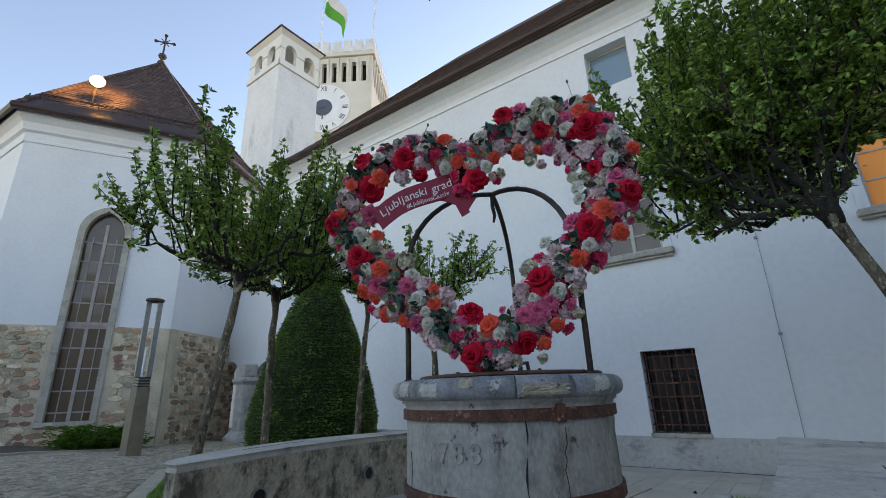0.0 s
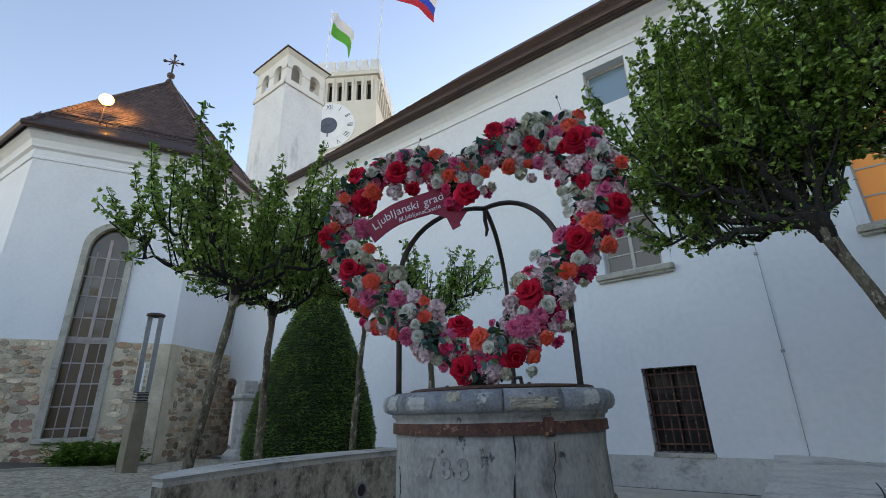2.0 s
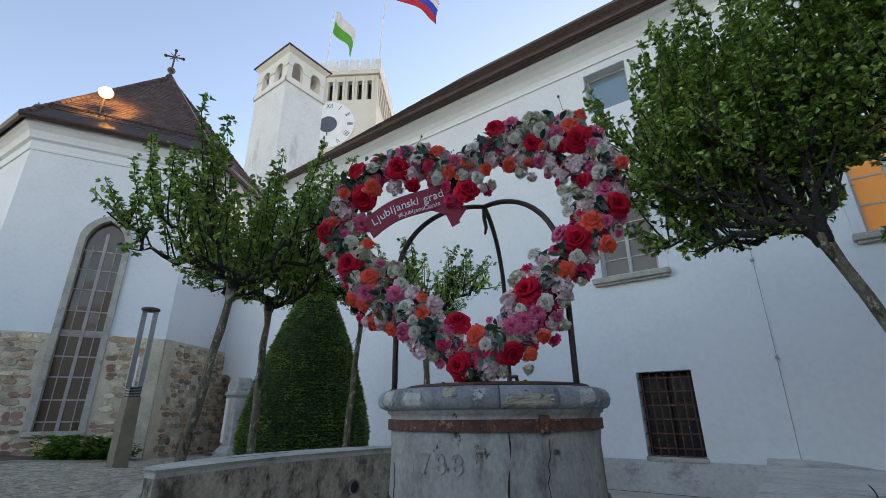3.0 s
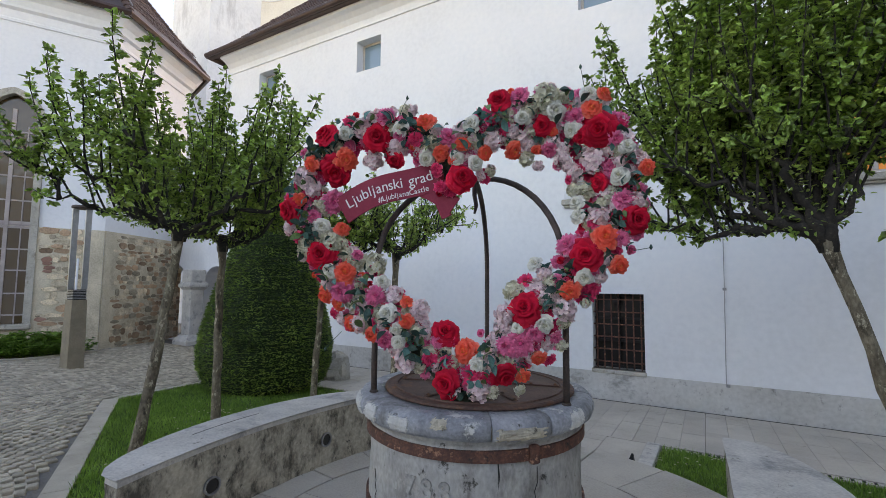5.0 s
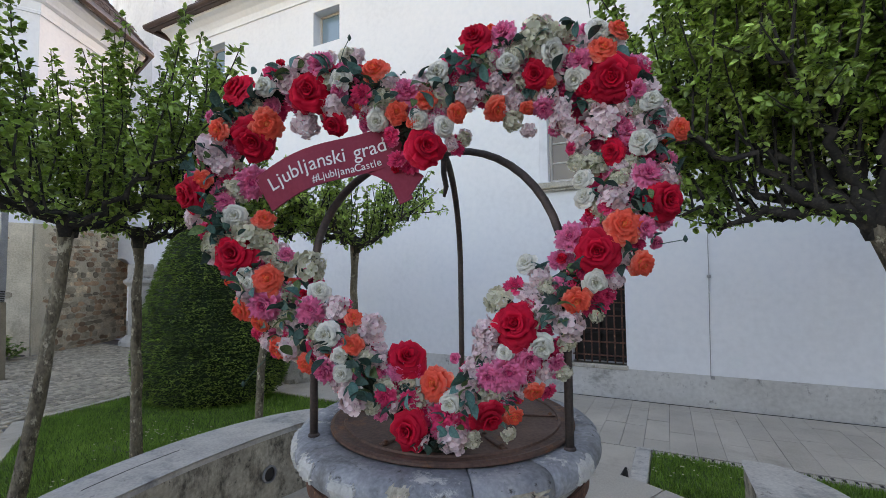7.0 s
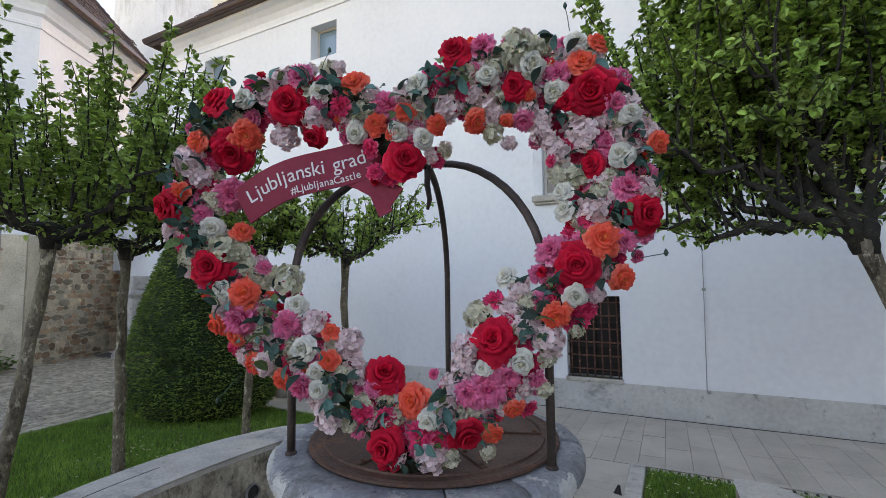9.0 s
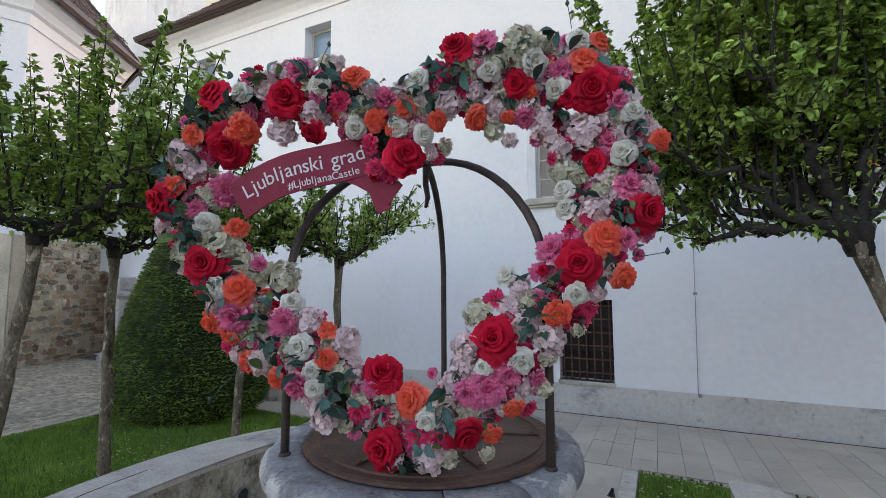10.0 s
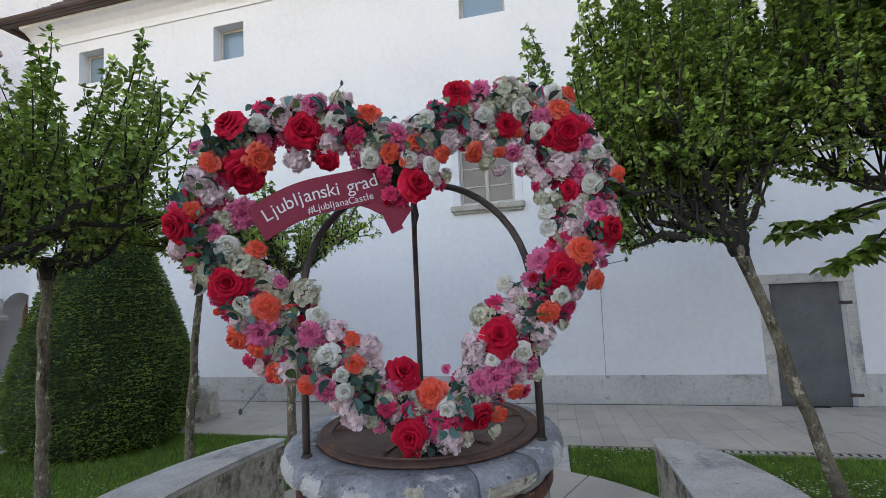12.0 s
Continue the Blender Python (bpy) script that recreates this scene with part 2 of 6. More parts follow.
# ---- mesh helpers ----
class Mesh:
    def __init__(self):
        self.v, self.f, self.uv = [], [], []

    def add(self, verts, faces, m=None):
        k = len(self.v)
        self.v += [tuple(m @ Vector(p)) for p in verts] if m else [tuple(p) for p in verts]
        self.f += [tuple(i + k for i in f) for f in faces]
        return self

    def box(self, x0, x1, y0, y1, z0, z1, c=0.0, m=None):
        """A box with edges chamfered by c."""
        if c <= 0:
            v = [(x, y, z) for z in (z0, z1) for x, y in ((x0, y0), (x1, y0), (x1, y1), (x0, y1))]
            return self.add(v, [(3, 2, 1, 0), (4, 5, 6, 7), (0, 1, 5, 4), (1, 2, 6, 5), (2, 3, 7, 6), (3, 0, 4, 7)], m)
        rings = []
        for z, d in ((z0, c), (z0 + c, 0), (z1 - c, 0), (z1, c)):
            ax, bx, ay, by = x0 + d, x1 - d, y0 + d, y1 - d
            rings.append([(ax + c, ay, z), (bx - c, ay, z), (bx, ay + c, z), (bx, by - c, z), (bx - c, by, z), (ax + c, by, z), (ax, by - c, z), (ax, ay + c, z)])
        return self.loft(rings, True, m)

    def loft(self, rings, caps=True, m=None, closed=False):
        n = len(rings[0])
        v = [p for r in rings for p in r]
        f = []
        for i in range(len(rings) - (0 if closed else 1)):
            j = (i + 1) % len(rings)
            f += [(i * n + k, i * n + (k + 1) % n, j * n + (k + 1) % n, j * n + k) for k in range(n)]
        if caps and not closed:
            f += [tuple(range(n - 1, -1, -1)), tuple((len(rings) - 1) * n + k for k in range(n))]
        return self.add(v, f, m)

    def lathe(self, profile, n=32, m=None, wobble=0.0, caps=True):
        """profile: (radius, z) from below to above."""
        rings = [[((r + wobble * noise.noise((math.cos(2 * math.pi * k / n) * 3, math.sin(2 * math.pi * k / n) * 3, z * 5))) * math.cos(2 * math.pi * k / n),
                   (r + wobble * noise.noise((math.cos(2 * math.pi * k / n) * 3, math.sin(2 * math.pi * k / n) * 3, z * 5))) * math.sin(2 * math.pi * k / n), z) for k in range(n)] for r, z in profile]
        return self.loft(rings, caps, m)

    def tube(self, path, radii, n=8, caps=True):
        pts = [Vector(p) for p in path]
        if not hasattr(radii, "__len__"):
            radii = [radii] * len(pts)
        side, rings = None, []
        for i, p in enumerate(pts):
            d = (pts[min(i + 1, len(pts) - 1)] - pts[max(i - 1, 0)]).normalized()
            side = d.orthogonal().normalized() if side is None else (side - d * side.dot(d)).normalized()
            up = d.cross(side)
            rings.append([tuple(p + (side * math.cos(2 * math.pi * k / n) + up * math.sin(2 * math.pi * k / n)) * radii[i]) for k in range(n)])
        return self.loft(rings, caps)

    def data(self, name, mat, smooth=False):
        me = bpy.data.meshes.new(name)
        me.from_pydata(self.v, [], self.f)
        me.materials.append(mat)
        if len(self.uv) == len(self.v):
            layer = me.uv_layers.new(name="petal")
            for loop in me.loops:
                layer.data[loop.index].uv = self.uv[loop.vertex_index]
        if smooth:
            me.polygons.foreach_set("use_smooth", [True] * len(me.polygons))
        me.update()
        return me


def part(name, mesh, mat, parent, label="", smooth=False, m=None):
    """One mesh object under a thing or a part; mesh: a Mesh or mesh data to share."""
    ob = new(name, mesh.data(name, mat, smooth) if isinstance(mesh, Mesh) else mesh)
    ob.parent = parent
    if m is not None:
        ob.matrix_basis = m
    if label:
        tagged(ob, label)
    return ob


def thing(name, at, label, category, group="", kind="", turn=0.0):
    ob = new(name)
    ob.empty_display_size = 0.2
    ob.matrix_basis = pose(*at, 0, 0, turn)
    return tagged(ob, label, category, group, kind)


def solid(name, mesh, mat, label, category, kind="", at=(0, 0, 0), turn=0.0, smooth=False, group=""):
    ob = new(name, mesh.data(name, mat, smooth))
    ob.matrix_basis = pose(*at, 0, 0, turn)
    return tagged(ob, label, category, group, kind)


def lerp(a, b, t):
    return a + (b - a) * t


def ground_z(y):
    """The court falls gently from the well towards the long wall."""
    knots = ((-40.0, 0.42), (2.6, 0.42), (3.9, 0.37), (5.0, 0.25), (7.0, 0.11), (9.7, 0.0), (60.0, 0.0))
    for (a0, z0), (a1, z1) in zip(knots, knots[1:]):
        if y <= a1:
            return lerp(z0, z1, max(0.0, (y - a0) / (a1 - a0)))
    return 0.0


def top_of(op, u):
    """The upper edge of an opening (u0, u1, z0, z1, kind) at u."""
    u0, u1, z0, z1, kind = op
    h = (u1 - u0) / 2
    t = min(1.0, abs(u - (u0 + h)) / h)
    if kind == "round":
        return z1 - h + h * math.sqrt(max(0.0, 1 - t * t))
    if kind == "pointed":
        return z1 - 1.55 * h + 1.55 * h * math.sqrt(max(0.0, 1 - ((t + 0.35) ** 2 - 0.1225) / (1.35 ** 2 - 0.1225))) if t < 1 else z1 - 1.55 * h
    return z1


def wall_mesh(length, z_low, z_high, thick, openings, ends=True):
    """A wall along u = 0..length with its front at depth 0, its back at depth thick, and openings through it."""
    us = {0.0, length}
    for u0, u1, z0, z1, kind in openings:
        us |= {u0, u1}
        if kind != "rect":
            us |= {lerp(u0, u1, 0.5 - 0.5 * math.cos(math.pi * k / 12)) for k in range(13)}
    us = sorted(us)
    us = [u for i, u in enumerate(us) if i == 0 or u - us[i - 1] > 1e-5]
    me = Mesh()

    def quad(p):
        me.add(p, [(0, 1, 2, 3)])

    for ua, ub in zip(us, us[1:]):
        mid = (ua + ub) / 2
        ops = sorted([o for o in openings if o[0] - 1e-6 < mid < o[1] + 1e-6], key=lambda o: o[2])
        la = lb = z_low
        for o in ops + [None]:
            ha, hb = (o[2], o[2]) if o else (z_high, z_high)
            quad([(ua, 0, la), (ub, 0, lb), (ub, 0, hb), (ua, 0, ha)])
            quad([(ub, thick, lb), (ua, thick, la), (ua, thick, ha), (ub, thick, hb)])
            if o:
                ta, tb = top_of(o, ua), top_of(o, ub)
                quad([(ua, 0, o[2]), (ub, 0, o[2]), (ub, thick, o[2]), (ua, thick, o[2])])
                quad([(ub, 0, tb), (ua, 0, ta), (ua, thick, ta), (ub, thick, tb)])
                la, lb = ta, tb
    for o in openings:
        for u, s in ((o[0], 1), (o[1], -1)):
            p = [(u, 0, o[2]), (u, thick, o[2]), (u, thick, top_of(o, u)), (u, 0, top_of(o, u))]
            quad(p if s > 0 else p[::-1])
    if not ends:
        return me
    quad([(0, thick, z_low), (0, 0, z_low), (0, 0, z_high), (0, thick, z_high)])
    quad([(length, 0, z_low), (length, thick, z_low), (length, thick, z_high), (length, 0, z_high)])
    quad([(0, 0, z_high), (length, 0, z_high), (length, thick, z_high), (0, thick, z_high)])
    return me


def along(p, q):
    """The pose of a wall's frame: origin p, u towards q, depth to the left of it."""
    return pose(p[0], p[1], 0, 0, 0, math.degrees(math.atan2(q[1] - p[1], q[0] - p[0])))


# ---- the long white building ----
WALL_Y, EAVE_Z, WX0, WX1 = 9.72, 10.2, -14.75, 16.0
ops = [(-2.24, -1.26, 0.62, 2.13, "rect"), (-2.62, -1.46, 4.15, 5.75, "rect"), (1.72, 2.78, 4.16, 6.2, "rect"),
       (-2.43, -1.42, 8.33, 9.5, "rect"), (-8.80, -7.92, 8.42, 9.35, "rect"), (-13.15, -12.3, 8.48, 9.42, "rect"), (3.0, 4.15, -0.06, 2.18, "rect"),
       (5.2, 6.3, 8.33, 9.5, "rect")]
ops = [(u0 - WX0, u1 - WX0, z0, z1, k) for u0, u1, z0, z1, k in ops]
wall_long = thing("wall_long", (WX0, WALL_Y, 0), "tall white lime-plastered castle wing with stained foot", "wall", kind="structure")
part("plaster_face", wall_mesh(WX1 - WX0, -0.1, EAVE_Z, 0.7, ops), M_PLASTER, wall_long)
socle = Mesh()
for xa, xb in ((WX0, 2.9), (4.25, WX1)):
    socle.box(xa - WX0, xb - WX0, -0.006, 0.0, -0.1, 0.56, 0.0025)
part("plaster_foot", socle, M_SOCLE, wall_long, "grey damp-stained plaster foot")
cove = Mesh()
prof = [(0.0, 9.72), (-0.04, 9.72), (-0.04, 9.79), (-0.015, 9.81), (-0.04, 9.93), (-0.13, 10.06), (-0.26, 10.15), (-0.40, 10.19), (-0.40, 10.26), (0.0, 10.26)]
cove.loft([[(u, d, z) for d, z in prof] for u in (-0.05, WX1 - WX0)])
part("eave_cornice", cove, M_PLASTER, wall_long, smooth=False)
end_wall = solid("wall_end", wall_mesh(12.0, -0.1, EAVE_Z, 0.6, []), M_PLASTER, "white plastered end wall of the castle wing", "wall", "structure")
end_wall.matrix_basis = along((WX0, WALL_Y + 12.7), (WX0, WALL_Y + 0.7))

roof = thing("roof_long", (0, 0, 0), "steep brown tiled roof with dark sheet-metal gutter", "roof", kind="structure")
RIDGE_Y, RIDGE_Z = 15.7, 17.65
EY, EZ = WALL_Y - 0.55, 10.36
slab = Mesh()
e0, e1 = WX0 - 0.5, WX1 + 0.3
slab.add([(e0, EY, EZ), (e1, EY, EZ), (e1, RIDGE_Y, RIDGE_Z), (e0 + 5.5, RIDGE_Y, RIDGE_Z), (e0, 2 * RIDGE_Y - EY, EZ), (e1, 2 * RIDGE_Y - EY, EZ)],
         [(0, 1, 2, 3), (3, 2, 5, 4), (0, 3, 4), (1, 5, 2), (0, 4, 5, 1)])
part("roof_body", slab, M_TILE, roof)
gut = Mesh()
gut.tube([(e0 - 0.05, EY - 0.07, EZ - 0.03), (e1, EY - 0.07, EZ - 0.03)], 0.085, 10)
gut.box(e0 - 0.03, e1, EY, EY + 0.16, EZ - 0.10, EZ - 0.02)
gut.tube([(e0 - 0.07, EY - 0.05, EZ - 0.03), (e0 - 0.07, 2 * RIDGE_Y - EY, EZ - 0.03)], 0.085, 10)
part("gutter", gut, M_METAL_BROWN, roof, "dark brown sheet-metal gutter")
tiles = Mesh()
slope = Vector((0, RIDGE_Y - EY, RIDGE_Z - EZ)).normalized()
up = Vector((0, -slope.z, slope.y))
rngt = random.Random(5)
for row in range(20):
    for k in range(int((e1 - e0 - 2) / 0.2)):
        s = row * 0.36
        x = e0 + 0.2 * k + (0.1 if row % 2 else 0) + s * 0.68
        if x > e1 - 0.3:
            continue
        o = Vector((x, EY, EZ)) + slope * (s - 0.05) + up * (0.035 + rngt.uniform(0, 0.012))
        w, t = Vector((0.19, 0, 0)), up * 0.022
        q = slope * 0.40 - up * 0.02
        tiles.add([o, o + w, o + w + q, o + q, o - t, o + w - t], [(0, 1, 2, 3), (4, 5, 1, 0)])
tagged(part("roof_tiles", tiles, M_TILE, roof), kind="stuff")


def casement(name, x0, x1, z0, z1, setback, glass_mat, frame_mat, label, bars=(1, 2), sill=0.0):
    """A window in the long wall: frame, mullions, one pane in each field, and a sill."""
    w = thing(name, ((x0 + x1) / 2, WALL_Y + setback, z0), label, "window", kind="structure")
    hw, h, b = (x1 - x0) / 2, z1 - z0, 0.06
    fr = Mesh()
    fr.box(-hw, -hw + b, -0.03, 0.05, 0, h, 0.008).box(hw - b, hw, -0.03, 0.05, 0, h, 0.008)
    fr.box(-hw + b, hw - b, -0.03, 0.05, 0, b, 0.008).box(-hw + b, hw - b, -0.03, 0.05, h - b, h, 0.008)
    nu, nz = bars
    for i in range(1, nu):
        u = lerp(-hw, hw, i / nu)
        fr.box(u - 0.04, u + 0.04, -0.035, 0.05, b, h - b, 0.008)
    for i in range(1, nz):
        z = lerp(0, h, i / nz)
        fr.box(-hw + b, hw - b, -0.02, 0.04, z - 0.014, z + 0.014)
    part("window_frame", fr, frame_mat, w)
    for i in range(nu):
        for j in range(nz):
            p = Mesh().box(lerp(-hw, hw, i / nu) + 0.02, lerp(-hw, hw, (i + 1) / nu) - 0.02, 0.0, 0.012, lerp(0, h, j / nz) + 0.01, lerp(0, h, (j + 1) / nz) - 0.01)
            part("pane", p, glass_mat, w)
    if sill:
        s = Mesh().box(-hw - sill, hw + sill, -setback - 0.14, 0.02, -0.15, -0.03, 0.015)
        s.box(-hw - sill + 0.04, hw + sill - 0.04, -setback - 0.09, 0.02, -0.20, -0.15, 0.01)
        part("window_sill", s, M_GREYSTONE, w, "grey stone sill")
    return w


casement("window_1", -2.43, -1.42, 8.33, 9.5, 0.28, M_GLASS, M_FRAME, "small upper window with pale glass in deep reveal", (1, 1))
casement("window_2", -8.80, -7.92, 8.42, 9.35, 0.3, M_GLASS, M_FRAME, "small upper window with pale glass in deep reveal", (1, 1))
casement("window_3", -13.15, -12.3, 8.48, 9.42, 0.3, M_GLASS, M_FRAME, "small upper window with pale glass in deep reveal", (1, 1))
casement("window_4", 5.2, 6.3, 8.33, 9.5, 0.28, M_GLASS, M_FRAME, "small upper window with pale glass in deep reveal", (1, 1))
casement("window_5", -2.62, -1.46, 4.15, 5.75, 0.16, M_GLASS_WARM, M_FRAME, "tall double casement window with painted surround and stone sill", (2, 4), 0.2)
casement("window_6", 1.72, 2.78, 4.16, 6.2, 0.16, M_WARM, M_FRAME, "casement window glowing orange from the lit room", (2, 4), 0.2)
for nm, xa, xb, za, zb in (("trim_1", -2.62, -1.46, 4.15, 5.75), ("trim_2", 1.72, 2.78, 4.16, 6.2)):
    tr = Mesh()
    tr.box(xa - 0.17, xa, -0.02, 0.0, za, zb + 0.17, 0.006).box(xb, xb + 0.17, -0.02, 0.0, za, zb + 0.17, 0.006).box(xa, xb, -0.02, 0.0, zb, zb + 0.17, 0.006)
    solid(nm, tr, M_WEATHER, "pale grey painted window surround on plaster", "trim", "structure", (0, WALL_Y, 0))

# unseen plain walls added behind and beside the camera to cut sky light in the court
solid("wall_east", wall_mesh(34.0, -0.1, 13.0, 0.6, []), M_PLASTER, "unseen plain white wall added to cut sky light in the court", "wall", "structure").matrix_basis = along((9.5, WALL_Y - 0.05), (9.5, -24.0))
solid("wall_south", wall_mesh(44.0, -0.1, 6.5, 0.6, []), M_PLASTER, "unseen plain white wall added to cut sky light in the court", "wall", "structure").matrix_basis = along((13.9, -24.0), (-30.0, -24.0))

# barred window by the ground
gw = thing("window_7", (-1.75, WALL_Y + 0.12, 0.62), "square ground-floor window behind a rusty iron grille", "window", kind="structure")
part("pane", Mesh().box(-0.49, 0.49, 0.22, 0.24, 0, 1.51), M_GLASS_DARK, gw)
fr = Mesh()
for u in (-0.46, -0.02, 0.44):
    fr.box(u - 0.022, u + 0.022, 0.14, 0.2, 0, 1.51)
for z in (0.03, 0.55, 1.0, 1.47):
    fr.box(-0.49, 0.49, 0.15, 0.2, z - 0.025, z + 0.025)
part("window_frame", fr, M_DARK, gw)
for k in range(7):
    u = -0.42 + 0.14 * k
    part("grille_bar", Mesh().tube([(u, 0.0, 0.0), (u, 0.0, 1.51)], 0.014, 8), M_RUST, gw)
for k in range(6):
    z = 0.14 + 0.25 * k
    part("grille_bar", Mesh().box(-0.49, 0.49, -0.02, -0.004, z - 0.013, z + 0.013), M_RUST, gw)
part("window_sill", Mesh().box(-0.515, 0.515, -0.155, 0.06, -0.085, 0.0, 0.012), M_GREYSTONE, gw, "weathered stone sill")

door = thing("door_1", (3.58, WALL_Y + 0.10, -0.05), "grey studded sheet-metal door in stone frame, closed", "door", kind="structure")
leaf_sheet = part("door_leaf", Mesh().box(-0.57, 0.57, 0, 0.06, 0.0, 2.22, 0.01), M_DOOR, door)
stud = Mesh().lathe([(0.014, 0.0), (0.012, 0.006), (0.004, 0.01)], 8).data("stud", M_DOOR)
for i in range(6):
    for j in range(10):
        part("stud", stud, M_DOOR, leaf_sheet, m=pose(-0.48 + 0.19 * i + (0.05 if j % 2 else -0.03), 0, 0.14 + 0.22 * j, 90))
part("door_handle", Mesh().tube([(-0.47, 0, 0.95), (-0.47, -0.06, 0.95), (-0.36, -0.06, 0.95)], 0.012, 8), M_IRON, leaf_sheet)
for z in (0.25, 1.85):
    part("hinge", Mesh().box(0.48, 0.68, -0.13, -0.11, z - 0.03, z + 0.03, 0.004), M_IRON, leaf_sheet)
jamb = Mesh()
jamb.box(-0.75, -0.575, -0.125, 0.0, -0.02, 2.22, 0.01).box(0.575, 0.75, -0.125, 0.0, -0.02, 2.22, 0.01).box(-0.75, 0.75, -0.125, 0.0, 2.225, 2.40, 0.01)
part("door_frame", jamb, M_BENCHTOP, door, "pale stone door frame")

cable = thing("lightning_conductor", (0.06, WALL_Y - 0.03, 0.5), "thin grey lightning conductor clipped down the wall", "cable")
part("rod", Mesh().tube([(0.04, 0, 10.1), (0.045, 0, 3.55), (0.03, 0, 1.9), (0.0, 0, 0.02)], 0.006, 6), M_STEEL, cable)
for z in (0.03, 1.75, 3.5, 6.5):
    part("clip", Mesh().box(0.0, 0.06, -0.02, 0.03, z - 0.025, z + 0.025, 0.005), M_STEEL, cable)

# ---- chapel with its polygonal end ----
CX, CY = -22.8, 7.05
CORNERS = [(CX + r * math.cos(radians(a)), CY + r * math.sin(radians(a))) for r, a in ((5.5, -113), (5.5, -55.7), (5.5, 1.5), (5.1, 50), (5.5, 105), (5.5, 160), (5.5, 205))]
CH_EAVE = 11.35
chapel = thing("wall_chapel", (0, 0, 0), "white plastered chapel walls with rubble stone foot", "wall", kind="structure")
WIN = (2.84, 1.2, 0.98, 8.05)
STONE_TOP = 3.95
for i in range(len(CORNERS)):
    p, q = CORNERS[i], CORNERS[(i + 1) % len(CORNERS)]
    length = math.dist(p, q)
    o = [(WIN[0] - WIN[1] / 2, WIN[0] + WIN[1] / 2, WIN[2], WIN[3], "pointed")] if i == 1 else []
    part("plaster_face", wall_mesh(length, -0.1, 10.6, 0.6, o), M_PLASTER, chapel, m=along(p, q))
    if i in (0, 1, 2):
        o = [(WIN[0] - 0.74, WIN[0] + 0.74, WIN[2] - 0.16, STONE_TOP + 0.1, "rect")] if i == 1 else []
        mm = wall_mesh(length, -0.1, STONE_TOP, 0.05, [(a0, b0, c0, min(d0, STONE_TOP - 0.001), k0) for a0, b0, c0, d0, k0 in o])
        part("mortar_face", mm, M_MORTAR, chapel, "pale lime mortar", m=along(p, q) @ pose(0, -0.055, 0))


def ring_at(d, z):
    return [(CX + (math.hypot(x - CX, y - CY) + d * 1.13) * (x - CX) / math.hypot(x - CX, y - CY), CY + (math.hypot(x - CX, y - CY) + d * 1.13) * (y - CY) / math.hypot(x - CX, y - CY), z) for x, y in CORNERS]


cornice = Mesh().loft([ring_at(d, z) for d, z in ((0.0, 10.3), (0.05, 10.3), (0.06, 10.38), (0.03, 10.42), (0.05, 10.66), (0.16, 10.72), (0.17, 10.8), (0.22, 10.98), (0.36, 11.12), (0.44, 11.16), (0.44, 11.3), (0.0, 11.3))], False)
part("eave_cornice", cornice, M_PLASTER, chapel)

chroof = thing("roof_chapel", (0, 0, 0), "steep brown tiled chapel roof with sheet-metal eaves", "roof", kind="structure")
APEX = Vector((CX, CY, 18.2))
eave = [Vector(p) for p in ring_at(0.6, CH_EAVE)]
body = Mesh()
body.add([*eave, APEX], [(i, (i + 1) % len(eave), len(eave)) for i in range(len(eave))] + [tuple(range(len(eave) - 1, -1, -1))])
part("roof_body", body, M_TILE, chroof)
part("gutter", Mesh().loft([ring_at(d, z) for d, z in ((0.56, CH_EAVE - 0.14), (0.66, CH_EAVE - 0.15), (0.72, CH_EAVE - 0.06), (0.70, CH_EAVE + 0.03), (0.58, CH_EAVE + 0.02))], False, closed=True), M_METAL_BROWN, chroof, "dark brown gutter")
tiles, flash, guard = Mesh(), Mesh(), Mesh()
rngt = random.Random(8)
for i in (0, 1, 2, 3):
    p, q = eave[i], eave[(i + 1) % len(eave)]
    edge = (q - p)
    width = edge.length
    edge.normalize()
    foot = p + edge * (APEX - p).dot(edge)
    rise = (APEX - foot)
    run = rise.length
    sl = rise.normalized()
    nrm = edge.cross(sl)
    fl = 0.75
    a, b = p + sl * 0.0 + nrm * 0.03, q + nrm * 0.03
    ka, kb = fl / run * (foot - p).length, fl / run * (q - foot).length
    flash.add([a, b, b - edge * kb + sl * fl, a + edge * ka + sl * fl], [(0, 1, 2, 3)])
    for s in (0.82, 0.95):
        guard.tube([p + edge * (ka + 0.2) + sl * s + nrm * 0.2, q - edge * (kb + 0.2) + sl * s + nrm * 0.2], 0.018, 6)
    for k in range(4):
        o = lerp(p + edge * (ka + 0.3), q - edge * (kb + 0.3), k / 3) + sl * 0.8
        guard.tube([o, o + nrm * 0.24 + sl * 0.2], 0.018, 6)
    rows = int((run - fl) / 0.2)
    for r in range(rows):
        s = fl + 0.2 * r
        ua, ub = s / run * (foot - p).length, width - s / run * (q - foot).length
        cnt = max(1, int((ub - ua) / 0.19))
        for k in range(cnt):
            u = ua + (k + (0.5 if r % 2 else 0.0) * 0.9) * (ub - ua) / cnt
            o = p + edge * u + sl * (s - 0.02) + nrm * (0.03 + rngt.uniform(0, 0.015))
            w, t, h = edge * min(0.18, ub - u), nrm * 0.022, sl * 0.24 - nrm * 0.02
            if ub - u < 0.06:
                continue
            tiles.add([o + w * 0.5 - sl * 0.035, o + w, o + w + h, o + h, o, o + w * 0.5 - sl * 0.035 - t, o + w - t, o - t], [(0, 1, 2, 3, 4), (5, 6, 1, 0), (7, 5, 0, 4)])
    hip = [lerp(q, APEX, (k + 0.5) / 34) for k in range(34)]
    dirh = (APEX - q).normalized()
    for h in hip:
        tiles.tube([h - dirh * 0.14, h + dirh * 0.16], [0.13, 0.10], 8)
